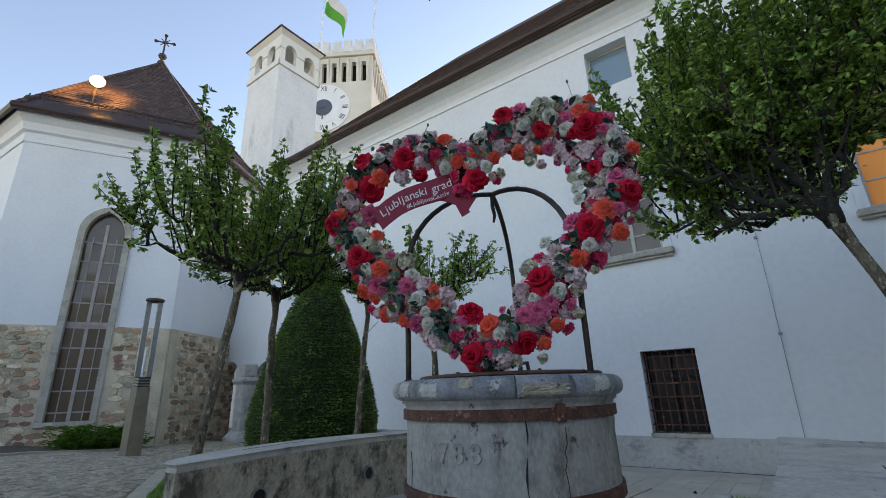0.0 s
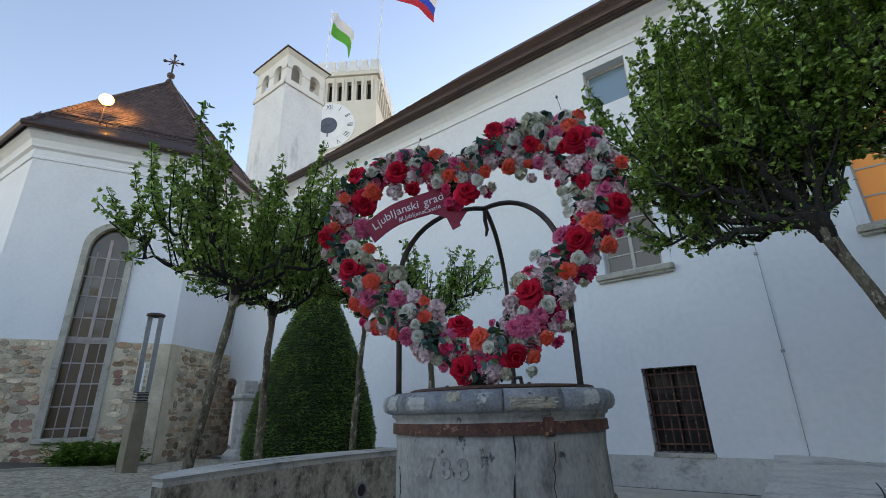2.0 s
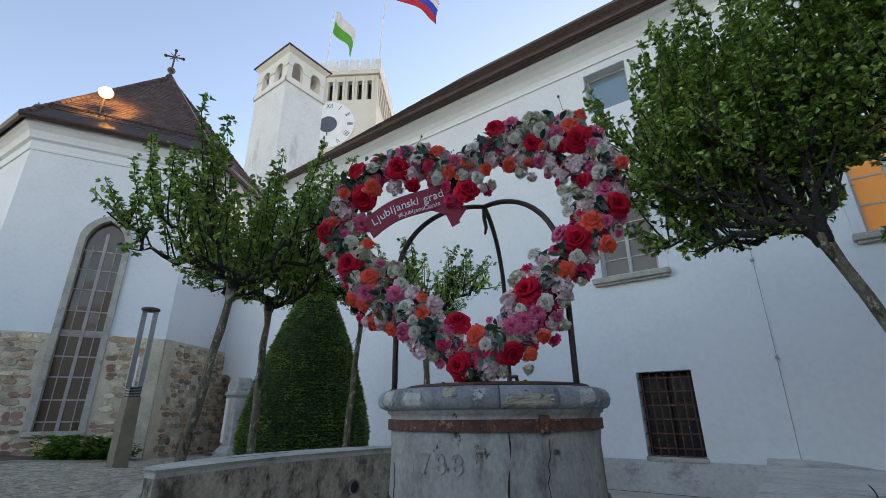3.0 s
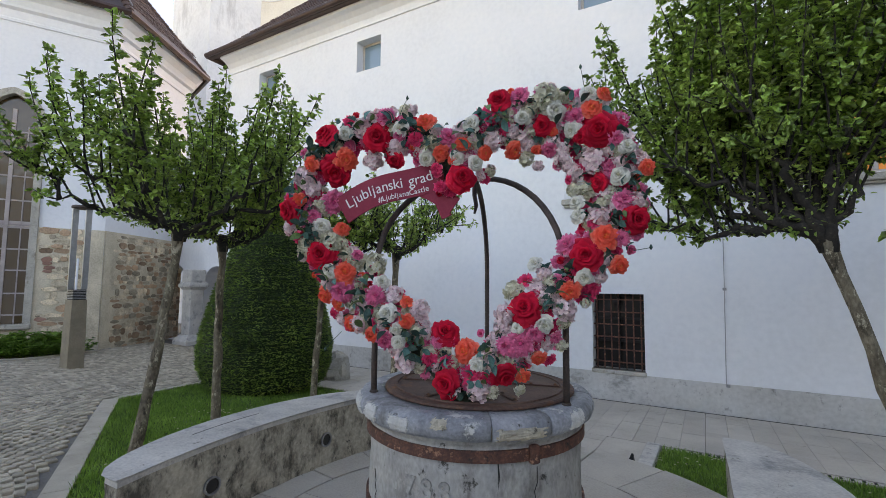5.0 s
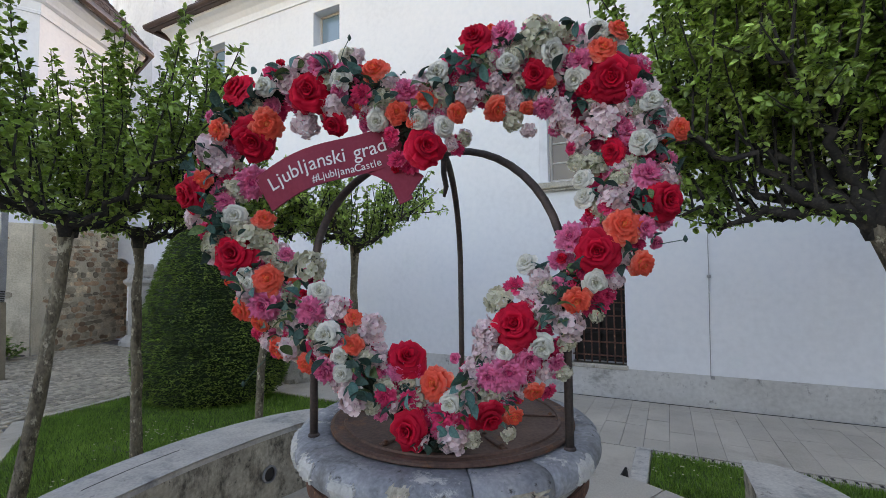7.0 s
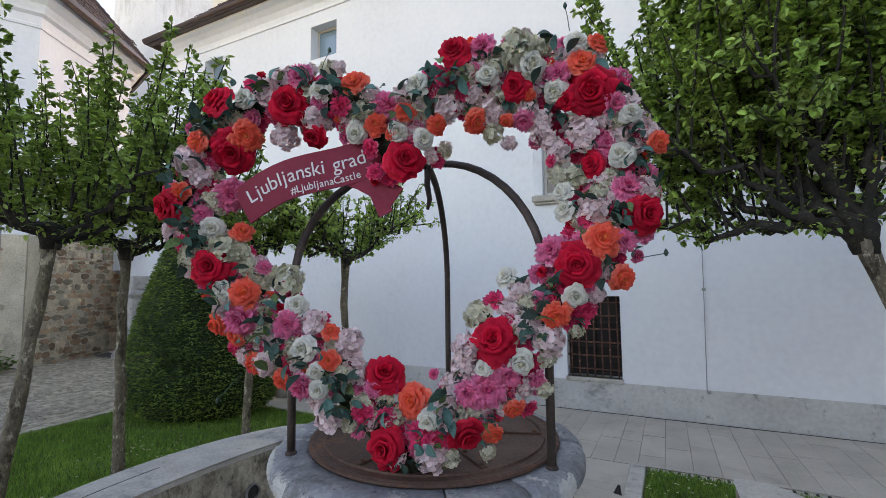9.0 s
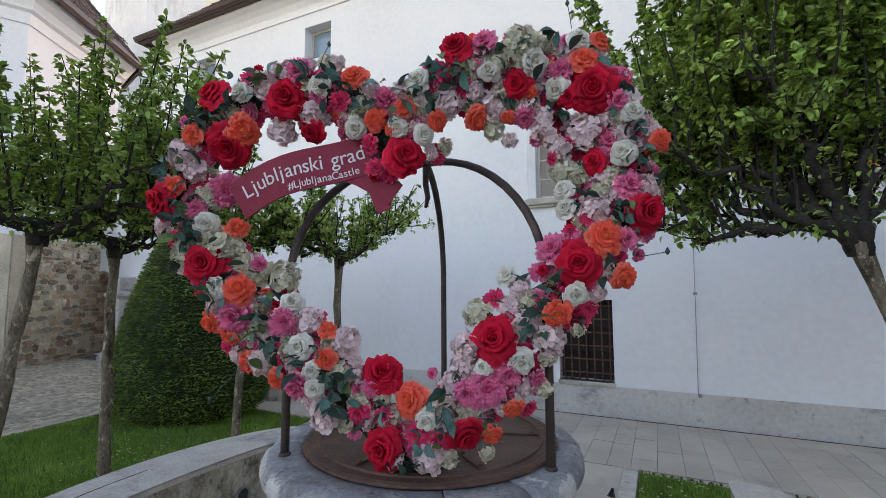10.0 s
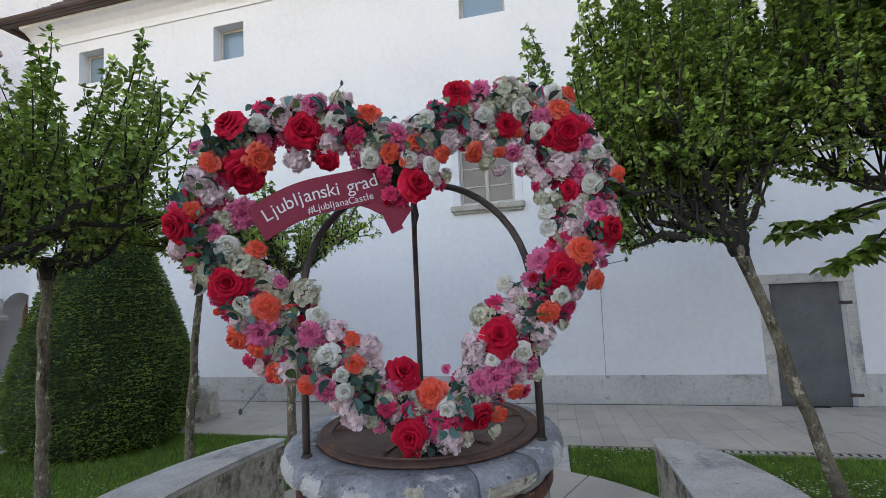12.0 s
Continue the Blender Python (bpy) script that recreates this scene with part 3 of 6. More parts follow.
tagged(part("roof_tiles", tiles, M_TILE, chroof), kind="stuff")
part("eave_flashing", flash, M_METAL_BROWN, chroof, "brown sheet-metal strip along the eaves")
part("snow_guard", guard, M_METAL_BROWN, chroof)
hipwire = Mesh().tube([lerp(eave[2], APEX, k / 8) + Vector((0.15, 0.0, 0.16)) for k in range(9)], 0.02, 6)
part("lightning_wire", hipwire, M_STEEL, chroof, "bright lightning conductor on the hip")

cross = thing("roof_cross", tuple(APEX - Vector((0, 0, 0.1))), "ornate iron cross on a ball finial", "cross")
part("finial", Mesh().lathe([(0.22, 0.0), (0.16, 0.25), (0.08, 0.32), (0.07, 0.42), (0.16, 0.5), (0.2, 0.6), (0.16, 0.7), (0.05, 0.78), (0.03, 0.9)], 14), M_IRON, cross, smooth=True)
bar = Mesh().box(-0.035, 0.035, -0.035, 0.035, 0.85, 1.95)
part("upright", bar, M_IRON, cross)
d = Vector((0.55, 0.83, 0))
part("crossbar", Mesh().tube([d * -0.42 + Vector((0, 0, 1.5)), d * 0.42 + Vector((0, 0, 1.5))], 0.04, 6), M_IRON, cross)
for c in (d * -0.42 + Vector((0, 0, 1.5)), d * 0.42 + Vector((0, 0, 1.5)), Vector((0, 0, 1.95))):
    part("trefoil", Mesh().lathe([(0.02, -0.09), (0.09, -0.03), (0.09, 0.03), (0.02, 0.09)], 8, pose(*c)), M_IRON, cross)
for s, t in ((1, 1), (1, -1), (-1, 1), (-1, -1)):
    c = Vector((0, 0, 1.5))
    part("ray", Mesh().tube([c, c + d * 0.2 * s + Vector((0, 0, 0.2 * t))], 0.022, 6), M_IRON, cross)

# tall pointed window
F1 = along(CORNERS[1], CORNERS[2])
win = thing("window_8", (0, 0, 0), "tall pointed chapel window in a grey stone frame, leaded panes", "window", kind="structure")
win.matrix_basis = F1 @ pose(WIN[0], 0, 0)
hw = WIN[1] / 2
op = (-hw, hw, WIN[2], WIN[3], "pointed")
fr = Mesh()


def arch_ring(op, t0, t1, d0, d1, grow0, grow1):
    """A frame that follows an opening's jambs and arch."""
    us = [lerp(op[0], op[1], 0.5 - 0.5 * math.cos(math.pi * k / 16)) for k in range(17)]
    c, h = (op[0] + op[1]) / 2, (op[1] - op[0]) / 2
    line = [(op[0], op[2])] + [(u, top_of(op, u)) for u in us] + [(op[1], op[2])]
    rings = []
    for u, z in line:
        g = [(c + (u - c) * (1 + w / h), op[2] + (z - op[2]) * (1 + w / (op[3] - op[2])) if z > op[2] else op[2]) for w in (grow0, grow1)]
        rings.append([(g[0][0], d0, g[0][1]), (g[1][0], d0, g[1][1]), (g[1][0], d1, g[1][1]), (g[0][0], d1, g[0][1])])
    return Mesh().loft(rings)


part("stone_frame", arch_ring(op, 0, 0, -0.10, 0.25, -0.02, 0.17), M_GREYSTONE, win, "grey stone window frame")
part("window_sill", Mesh().box(-0.78, 0.78, -0.2, 0.2, WIN[2] - 0.16, WIN[2], 0.03), M_GREYSTONE, win, "grey stone sill")
bars = Mesh()
bars.box(-0.05, 0.05, 0.10, 0.18, WIN[2], 7.6)
for z in (1.25, 1.9, 2.6, 3.25, 3.95, 4.05, 4.75, 5.5, 6.2, 6.9):
    w = 0.06 if 3.9 < z < 4.1 else 0.022
    bars.box(-hw, hw, 0.12, 0.16, z - w, z + w)
for u in (-0.34, 0.34):
    bars.box(u - 0.016, u + 0.016, 0.12, 0.16, WIN[2], 7.1)
part("glazing_bars", bars, M_LEAD, win, "pinkish grey glazing bars")
pane_rg = random.Random(4)
pane_z = (WIN[2], 1.25, 1.9, 2.6, 3.25, 4.0, 4.75, 5.5, 6.2, 6.9)
for z0, z1 in zip(pane_z, pane_z[1:]):
    for u0, u1 in ((-hw, -0.34), (-0.34, 0), (0, 0.34), (0.34, hw)):
        part("pane", Mesh().box(u0, u1, 0.14, 0.15, z0, z1), M_GLASS_CHAPEL, win, m=pose((u0 + u1) / 2, 0, (z0 + z1) / 2, pane_rg.uniform(-3, 3), 0, pane_rg.uniform(-3, 3)) @ pose(-(u0 + u1) / 2, 0, -(z0 + z1) / 2))
head = Mesh()
hu = [lerp(-hw, hw, k / 16) for k in range(17)]
for ua, ub in zip(hu, hu[1:]):
    head.add([(ua, 0.145, 6.9), (ub, 0.145, 6.9), (ub, 0.145, max(6.9, top_of(op, ub))), (ua, 0.145, max(6.9, top_of(op, ua)))], [(0, 1, 2, 3)])
part("head_pane", head, M_GLASS_CHAPEL, win)

# floodlight above the chapel eaves
flood = thing("floodlight", (-19.0, 3.92, CH_EAVE + 0.35), "lit sodium floodlight on a bracket above the eaves", "lamp")
part("bracket", Mesh().tube([(-0.3, 0, 0.0), (0.0, 0, 0.5), (0.0, 0, 1.45)], 0.03, 8), M_IRON, flood)
part("housing", Mesh().box(-0.16, 0.02, -0.2, 0.2, 1.42, 1.78, 0.03), M_IRON, flood)
part("lens", Mesh().lathe([(0.24, 0.0), (0.25, 0.03), (0.18, 0.08), (0.02, 0.10)], 20, pose(0.02, 0, 1.6, 0, 90, -20)), glow("flood_lens", (1.0, 0.60, 0.16), 4.0), flood, "glowing warm yellow lens")
pl = bpy.data.lights.new("flood_light", "SPOT")
pl.energy, pl.color, pl.shadow_soft_size = 260.0, (1.0, 0.58, 0.18), 0.2
pl.spot_size, pl.spot_blend = radians(115), 0.6
new("flood_light", pl).matrix_world = look((-18.75, 3.86, CH_EAVE + 2.2), (-21.0, 4.6, CH_EAVE + 0.9))

# ---- bell tower ----
BX, BY, BW, BD = -24.0, 14.4, 3.85, 3.3
bell = thing("wall_bell_tower", (0, 0, 0), "white square bell tower with arched openings and cream top", "tower", kind="structure")
bc = [(BX, BY), (BX, BY + BD), (BX - BW, BY + BD), (BX - BW, BY)]
for i in range(4):
    p, q = bc[i], bc[(i + 1) % 4]
    length = math.dist(p, q)
    lanc = [(0.9, 1.25, 12.6, 15.6, "round")] if i == 3 else []
    part("shaft_wall", wall_mesh(length, 0, 23.9, 0.5, lanc, False), M_WEATHER, bell, m=along(p, q))
    c = length / 2
    arches = [(c - 1.25, c - 0.35, 24.35, 25.85, "round"), (c + 0.35, c + 1.25, 24.35, 25.85, "round")]
    part("belfry_wall", wall_mesh(length, 23.9, 27.0, 0.35, arches, False), M_CREAM, bell, m=along(p, q))
    part("string_course", Mesh().box(-0.12, length + 0.12, -0.12, 0.0, 23.75, 24.15, 0.03), M_CREAM, bell, m=along(p, q))
    part("impost_band", Mesh().box(-0.05, c - 1.25, -0.05, 0, 25.25, 25.38).box(c - 0.35, c + 0.35, -0.05, 0, 25.25, 25.38).box(c + 1.25, length + 0.05, -0.05, 0, 25.25, 25.38), M_CREAM, bell, m=along(p, q))
part("roof", Mesh().loft([[(BX + k, BY - k, z), (BX + k, BY + BD + k, z), (BX - BW - k, BY + BD + k, z), (BX - BW - k, BY - k, z)] for k, z in ((0.02, 26.4), (0.26, 26.7))]), M_CREAM, bell, "cream flared eaves")
part("roof_cap", Mesh().loft([[(BX - BW / 2 + s * a, BY + BD / 2 + s * 0.875 * b, z) for a, b in ((1, -1), (1, 1), (-1, 1), (-1, -1))] for s, z in ((2.26, 26.71), (2.29, 26.78), (0.1, 28.2))]), M_TILE, bell, "dark tiled cap")

# ---- keep with clock and battlements ----
K = Vector((-32.3, 31.4, 0))
FD, SD = Vector((-0.84, -0.54, 0)), Vector((-0.54, 0.84, 0))
KW, KS, KT = 11.4, 9.6, 43.0
keep = thing("wall_clock_tower", (0, 0, 0), "tall pale castle tower with battlements, slits and clock", "tower", kind="structure")
kc = [K + FD * KW, K, K + SD * KS, K + SD * KS + FD * KW]
for i in range(4):
    p, q = kc[i], kc[(i + 1) % 4]
    length = (q - p).length
    nsl = int((length - 0.6) / 1.2)
    slits = [(length - 1.3 - 1.2 * k, length - 0.68 - 1.2 * k, 37.1, 39.9, "rect") for k in range(nsl)]
    part("tower_wall", wall_mesh(length, 0, 41.0, 0.7, slits, False), M_KEEP, keep, m=along(p, q))
    part("string_course", Mesh().box(-0.25, length + 0.25, -0.3, 0.0, 40.7, 41.25, 0.05), M_KEEP, keep, m=along(p, q))
    for k in range(9):
        u = -0.2 + k * (length + 0.4 - 1.05) / 8
        part("merlon", Mesh().box(u, u + 1.0, -0.28, 0.35, 41.25, KT, 0.08), M_WEATHER, keep, m=along(p, q))
    part("parapet", Mesh().box(-0.2, length + 0.2, -0.22, 0.3, 41.2, 41.9), M_WEATHER, keep, m=along(p, q))
    for k in range(nsl + 1):
        u = length - 0.56 - 1.2 * k
        part("corbel", Mesh().loft([[(u - 0.12, 0.0, 36.6), (u + 0.16, 0.0, 36.6), (u + 0.16, 0.02, 36.6), (u - 0.12, 0.02, 36.6)], [(u - 0.12, -0.3, 40.4), (u + 0.16, -0.3, 40.4), (u + 0.16, 0.02, 40.4), (u - 0.12, 0.02, 40.4)]]), M_KEEP, keep, m=along(p, q))
# near-black solid added behind the slits in place of the shade inside
part("inner_core", Mesh().loft([[kc[0] * 0.9 + kc[2] * 0.1 + Vector((0, 0, z)), kc[1] * 0.9 + kc[3] * 0.1 + Vector((0, 0, z)), kc[2] * 0.9 + kc[0] * 0.1 + Vector((0, 0, z)), kc[3] * 0.9 + kc[1] * 0.1 + Vector((0, 0, z))] for z in (30, 41.2)]), M_DARK, keep, "near-black block standing in for the tower's unlit inside")
clock = thing("tower_clock", (0, 0, 0), "large round white tower clock with roman numerals", "clock")
CM = along(kc[0], kc[1]) @ pose(KW - 5.69, -0.06, 33.6, 90)
clock.matrix_basis = CM
dial = part("dial", Mesh().lathe([(3.2, -0.05), (3.2, 0.04), (3.1, 0.06), (0.0, 0.06)], 48), M_CLOCK, clock)
part("inner_ring", Mesh().lathe([(2.05, 0.05), (2.05, 0.09), (1.95, 0.1), (0.0, 0.1)], 40), M_CLOCK, clock)
part("boss", Mesh().lathe([(1.1, 0.08), (1.1, 0.14), (0.0, 0.16)], 32), M_NAVY, clock, "dark blue-grey centre disc")
for k, s in enumerate(("XII", "I", "II", "III", "IIII", "V", "VI", "VII", "VIII", "IX", "X", "XI")):
    cu = bpy.data.curves.new("numeral", "FONT")
    cu.body, cu.size, cu.align_x, cu.align_y, cu.extrude = s, 0.95, "CENTER", "CENTER", 0.01
    cu.materials.append(M_NAVY)
    nb = new("numeral", cu)
    nb.parent = dial
    th = radians(90 - 30 * k)
    nb.matrix_basis = pose(2.6 * math.cos(th), 2.6 * math.sin(th), 0.08, 0, 0, -30 * k) @ Matrix.Diagonal((0.7, 1, 1, 1))
for ang, ln, nm in ((-172, 2.2, "minute_hand"), (-90, 1.6, "hour_hand")):
    part(nm, Mesh().box(-0.2, ln, -0.07, 0.07, 0.17, 0.2), M_NAVY, dial, m=pose(0, 0, 0, 0, 0, ang))


def flag(name, at, height, lean, cloth, label, hang):
    f = thing(name, at, label, "flag")
    part("flagpole", Mesh().tube([(0, 0, 0), (lean[0], lean[1], height)], [0.11, 0.07], 8), M_CLOCK, f, "white flagpole")
    top = Vector((lean[0], lean[1], height))
    for i, (mat, a0, a1) in enumerate(cloth):
        me = Mesh()
        rows = []
        for u in range(9):
            row = []
            for v in (a0, (a0 + a1) / 2, a1):
                s, w = u / 8, v
                p = top * (1 - hang[0] / height) + Vector((0, 0, -w * hang[1])) + Vector((hang[2] * s, hang[3] * s, -hang[4] * s * s)) + Vector((0.25 * math.sin(s * 9 + w), 0.25 * math.cos(s * 7 + w), 0))
                row.append(p)
            rows.append(row)
        me.add([p for r in rows for p in r] + [p + Vector((0.02, 0.02, 0)) for r in rows for p in r],
               [(3 * u + k + b, 3 * u + k + 1 + b, 3 * u + k + 4 + b, 3 * u + k + 3 + b) for b in (0, 27) for u in range(8) for k in (0, 1)])
        part("stripe", me, mat, f, smooth=True)


F_GREEN = material("flag_green", ((0.10, 0.42, 0.06), (0.13, 0.50, 0.08), (0.16, 0.56, 0.10)), 0.5, 5.0, 0.7, 0, translucent=0.4)
F_WHITE = material("flag_white", ((0.70, 0.70, 0.72), (0.76, 0.76, 0.78), (0.8, 0.8, 0.82)), 0.5, 5.0, 0.7, 0, translucent=0.4)
F_RED = material("flag_red", ((0.55, 0.03, 0.06), (0.62, 0.04, 0.07), (0.66, 0.05, 0.08)), 0.5, 5.0, 0.7, 0, translucent=0.4)
F_BLUE = material("flag_blue", ((0.03, 0.08, 0.5), (0.04, 0.10, 0.58), (0.05, 0.12, 0.62)), 0.5, 5.0, 0.7, 0, translucent=0.4)

# ---- arcade wall between chapel and wing ----
arc = solid("wall_arcade", wall_mesh(8.0, -0.1, 7.5, 0.6, [(1.32, 2.86, 0.0, 3.02, "round"), (4.05, 5.55, 0.0, 2.9, "round")]), M_PLASTER, "white arcade wall with two round arches", "wall", "structure")
arc.matrix_basis = along((-21.0, 10.45), (-13.0, 10.45))
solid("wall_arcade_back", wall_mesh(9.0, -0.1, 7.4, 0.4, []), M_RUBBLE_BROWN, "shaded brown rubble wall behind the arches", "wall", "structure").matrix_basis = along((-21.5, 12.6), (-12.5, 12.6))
ped = thing("gate_pier", (-16.75, 9.95, 0.0), "pale stone pier with moulded ledge beside the arches", "pillar")
part("plinth", Mesh().loft([[(s * a, s * b, z) for a, b in ((1, -1), (1, 1), (-1, 1), (-1, -1))] for s, z in ((0.44, 0.0), (0.44, 0.14), (0.32, 0.32), (0.28, 0.36))]), M_BENCHTOP, ped)
part("shaft", Mesh().box(-0.26, 0.26, -0.26, 0.26, 0.34, 2.05, 0.03), M_BENCHTOP, ped)
part("ledge", Mesh().loft([[(s * a, s * b, z) for a, b in ((1, -1), (1, 1), (-1, 1), (-1, -1))] for s, z in ((0.27, 2.0), (0.33, 2.08), (0.37, 2.12), (0.37, 2.2), (0.31, 2.26), (0.29, 2.28))]), M_BENCHTOP, ped)
part("cap_block", Mesh().box(-0.29, 0.29, -0.29, 0.29, 2.27, 2.75, 0.03), M_BENCHTOP, ped)

# ---- ground ----
ys = [-60, -20, -5, 0, 1.5, 2.6, 3.9, 5.0, 7.0, 8.4, 9.7, 14, 40, 400]
xs = [-400, -60, -30, -22, -14, -8, -4, 0, 4, 8, 20, 60, 400]
gv = [(x, y, ground_z(y) - 0.03) for y in ys for x in xs]
gf = [(j * len(xs) + i, j * len(xs) + i + 1, (j + 1) * len(xs) + i + 1, (j + 1) * len(xs) + i) for j in range(len(ys) - 1) for i in range(len(xs) - 1)]
solid("ground", Mesh().add(gv, gf), M_JOINT, "dark grey sand-jointed court ground", "ground", "structure")


def bed(name, outline, lift, mat, label, category, kind, drop=0.12):
    """A flat-topped sheet over the sloping ground, its outline given corner by corner."""
    pts = []
    for (xa, ya), (xb, yb) in zip(outline, outline[1:] + outline[:1]):
        n = max(1, int(math.hypot(xb - xa, yb - ya) / 0.4))
        pts += [(lerp(xa, xb, k / n), lerp(ya, yb, k / n)) for k in range(n)]
    bm = bmesh.new()
    vs = [bm.verts.new((x, y, ground_z(y) + lift)) for x, y in pts]
    lo = [bm.verts.new((x, y, ground_z(y) - drop)) for x, y in pts]
    face = bm.faces.new(vs)
    for k in range(len(vs)):
        bm.faces.new((vs[k - 1], lo[k - 1], lo[k], vs[k]))
    bmesh.ops.triangulate(bm, faces=[face])
    bmesh.ops.recalc_face_normals(bm, faces=bm.faces)
    me = bpy.data.meshes.new(name)
    bm.to_mesh(me)
    bm.free()
    me.materials.append(mat)
    return tagged(new(name, me), label, category, "", kind)


WELL = (-1.71, 3.13)
PLAT_Z, PLAT_R = 0.45, 2.35


def inside(x, y, poly):
    c = False
    for (xa, ya), (xb, yb) in zip(poly, poly[1:] + poly[:1]):
        if (ya > y) != (yb > y) and x < (xb - xa) * (y - ya) / (yb - ya) + xa:
            c = not c
    return c


def arc_pts(cx, cy, r, a0, a1, n):
    return [(cx + r * math.cos(radians(lerp(a0, a1, k / n))), cy + r * math.sin(radians(lerp(a0, a1, k / n)))) for k in range(n + 1)]


LAWN_L = [(-4.3, 1.55), (-8.5, 3.9), (-9.2, 5.6), (-8.6, 7.05), (-3.2, 7.05), (-3.2, 5.0)] + arc_pts(*WELL, PLAT_R + 0.01, 128, 215, 10)
LAWN_R = [(-0.78, 6.98), (-0.78, 5.32)] + arc_pts(*WELL, PLAT_R + 0.01, 64, -20, 10) + [(6.5, 2.3), (6.5, 6.7)]
bed("lawn_west", LAWN_L, 0.0, M_EARTH, "short green lawn beside the well terrace", "lawn", "structure")
bed("lawn_east", LAWN_R, 0.0, M_EARTH, "short green lawn beyond the stone bench", "lawn", "structure")


def grass(name, poly, count, seed):
    rg = np.random.default_rng(seed)
    x0, x1 = min(p[0] for p in poly), max(p[0] for p in poly)
    y0, y1 = min(p[1] for p in poly), max(p[1] for p in poly)
    me = Mesh()
    while len(me.f) < count:
        x, y = rg.uniform(x0, x1), rg.uniform(y0, y1)
        if not inside(x, y, poly):
            continue
        h, a, w = rg.uniform(0.035, 0.085), rg.uniform(0, 6.28), rg.uniform(0.004, 0.008)
        lx, ly = rg.normal(0, 0.02, 2)
        z = ground_z(y)
        k = len(me.v)
        me.v += [(x - w * math.cos(a), y - w * math.sin(a), z), (x + w * math.cos(a), y + w * math.sin(a), z), (x + lx, y + ly, z + h)]
        me.f.append((k, k + 1, k + 2))
    return solid(name, me, M_GRASS, "mown grass blades of the lawn", "grass", "stuff")


grass("grass", LAWN_L, 60000, 1)
grass("grass", [(-0.78, 6.98), (-0.78, 4.9), (3.2, 4.0), (4.5, 6.7)], 30000, 2)

# ---- the well ----
well = thing("stone_well", (*WELL, PLAT_Z), "old round grey stone well with rusty iron bands", "well")
shape = [(0.745, 0.0), (0.745, 0.2), (0.745, 0.3), (0.745, 0.45), (0.746, 0.6), (0.748, 0.75), (0.75, 0.88)]
part("drum", Mesh().lathe(shape, 96, None, 0.016), M_WELL, well, smooth=True)
part("neck", Mesh().lathe([(0.62, 0.85), (0.752, 0.86), (0.76, 0.905), (0.75, 0.915), (0.757, 0.94), (0.778, 0.952), (0.778, 0.968), (0.795, 0.98), (0.62, 0.985)], 96, None, 0.012), M_WELL, well, "moulded grey neck of the well", smooth=True)
AWAY = math.degrees(math.atan2(-WELL[1], -WELL[0]))


def arc_stone(profile, a0, a1, grow, seed):
    """A length of kerb: the profile swept from angle a0 to a1, both ends closed."""
    n = max(3, int((a1 - a0) / 4))
    rings = []
    for k in range(n + 1):
        a = radians(lerp(a0, a1, k / n))
        e = 0.006 if k in (0, n) else 0.0
        rings.append([((r + grow - e + 0.008 * noise.noise((math.cos(a) * 4, math.sin(a) * 4, z * 8 + seed))) * math.cos(a), (r + grow - e + 0.008 * noise.noise((math.cos(a) * 4, math.sin(a) * 4, z * 8 + seed))) * math.sin(a), z) for r, z in profile][::-1])
    return Mesh().loft(rings)


KERB = [(0.62, 0.965), (0.79, 0.968), (0.812, 0.975), (0.832, 0.995), (0.842, 1.03), (0.836, 1.066), (0.816, 1.09), (0.785, 1.103), (0.62, 1.108)]
cuts = [-58, 4.5, 30, 78, 120, 165, 205, 250, 270, 302]
for k, (a0, a1) in enumerate(zip(cuts, cuts[1:])):
    part("kerb_stone", arc_stone(KERB, AWAY + a0 + 0.3, AWAY + a1 - 0.3, 0.004 * math.sin(k * 2.1), k), M_RIM, well, "smooth blue-grey kerb stone", smooth=True)
part("iron_band", Mesh().lathe([(0.74, 0.845), (0.771, 0.845), (0.770, 0.912), (0.74, 0.912)], 96, None, 0.003, False), M_RUST, well, "rusty iron band")
part("iron_band", Mesh().lathe([(0.73, 0.36), (0.768, 0.36), (0.766, 0.43), (0.73, 0.43)], 96, None, 0.003, False), M_RUST, well, "rusty iron band")
M_PATCH = material("pale_stone_patch", ((0.40, 0.39, 0.36), (0.52, 0.51, 0.47), (0.62, 0.60, 0.56)), 9.0, 60.0, 0.85, 0.9, dist=0.02)


def rim_patch(a0, a1, z0, z1, rough, mat, seed):
    """A rough stone repair that lies on the kerb's round, with a ragged outline."""
    me, n, k = Mesh(), 22, 12
    grid = []
    for i in range(n + 1):
        for j in range(k + 1):
            z = lerp(z0, z1, j / k)
            s = next((q for q in range(1, len(KERB) - 2) if KERB[q][1] <= z <= KERB[q + 1][1]), 1)
            rr = lerp(KERB[s][0], KERB[s + 1][0], max(0.0, min(1.0, (z - KERB[s][1]) / (KERB[s + 1][1] - KERB[s][1]))))
            rag = min(i / n, 1 - i / n, j / k, 1 - j / k) - 0.10 - 0.10 * noise.noise((i * 0.5 + seed, j * 0.6, seed * 1.7))
            a = radians(lerp(a0, a1, i / n))
            rr += 0.008 + rough * noise.noise((i * 0.8, j * 0.9, seed * 2.0)) if rag > 0 else -0.03
            grid.append((rr * math.cos(a), rr * math.sin(a), z))
    me.add(grid, [(i * (k + 1) + j, (i + 1) * (k + 1) + j, (i + 1) * (k + 1) + j + 1, i * (k + 1) + j + 1) for i in range(n) for j in range(k)])
    return part("stone_repair", me, mat, well, "pale rough patch of repaired stone")


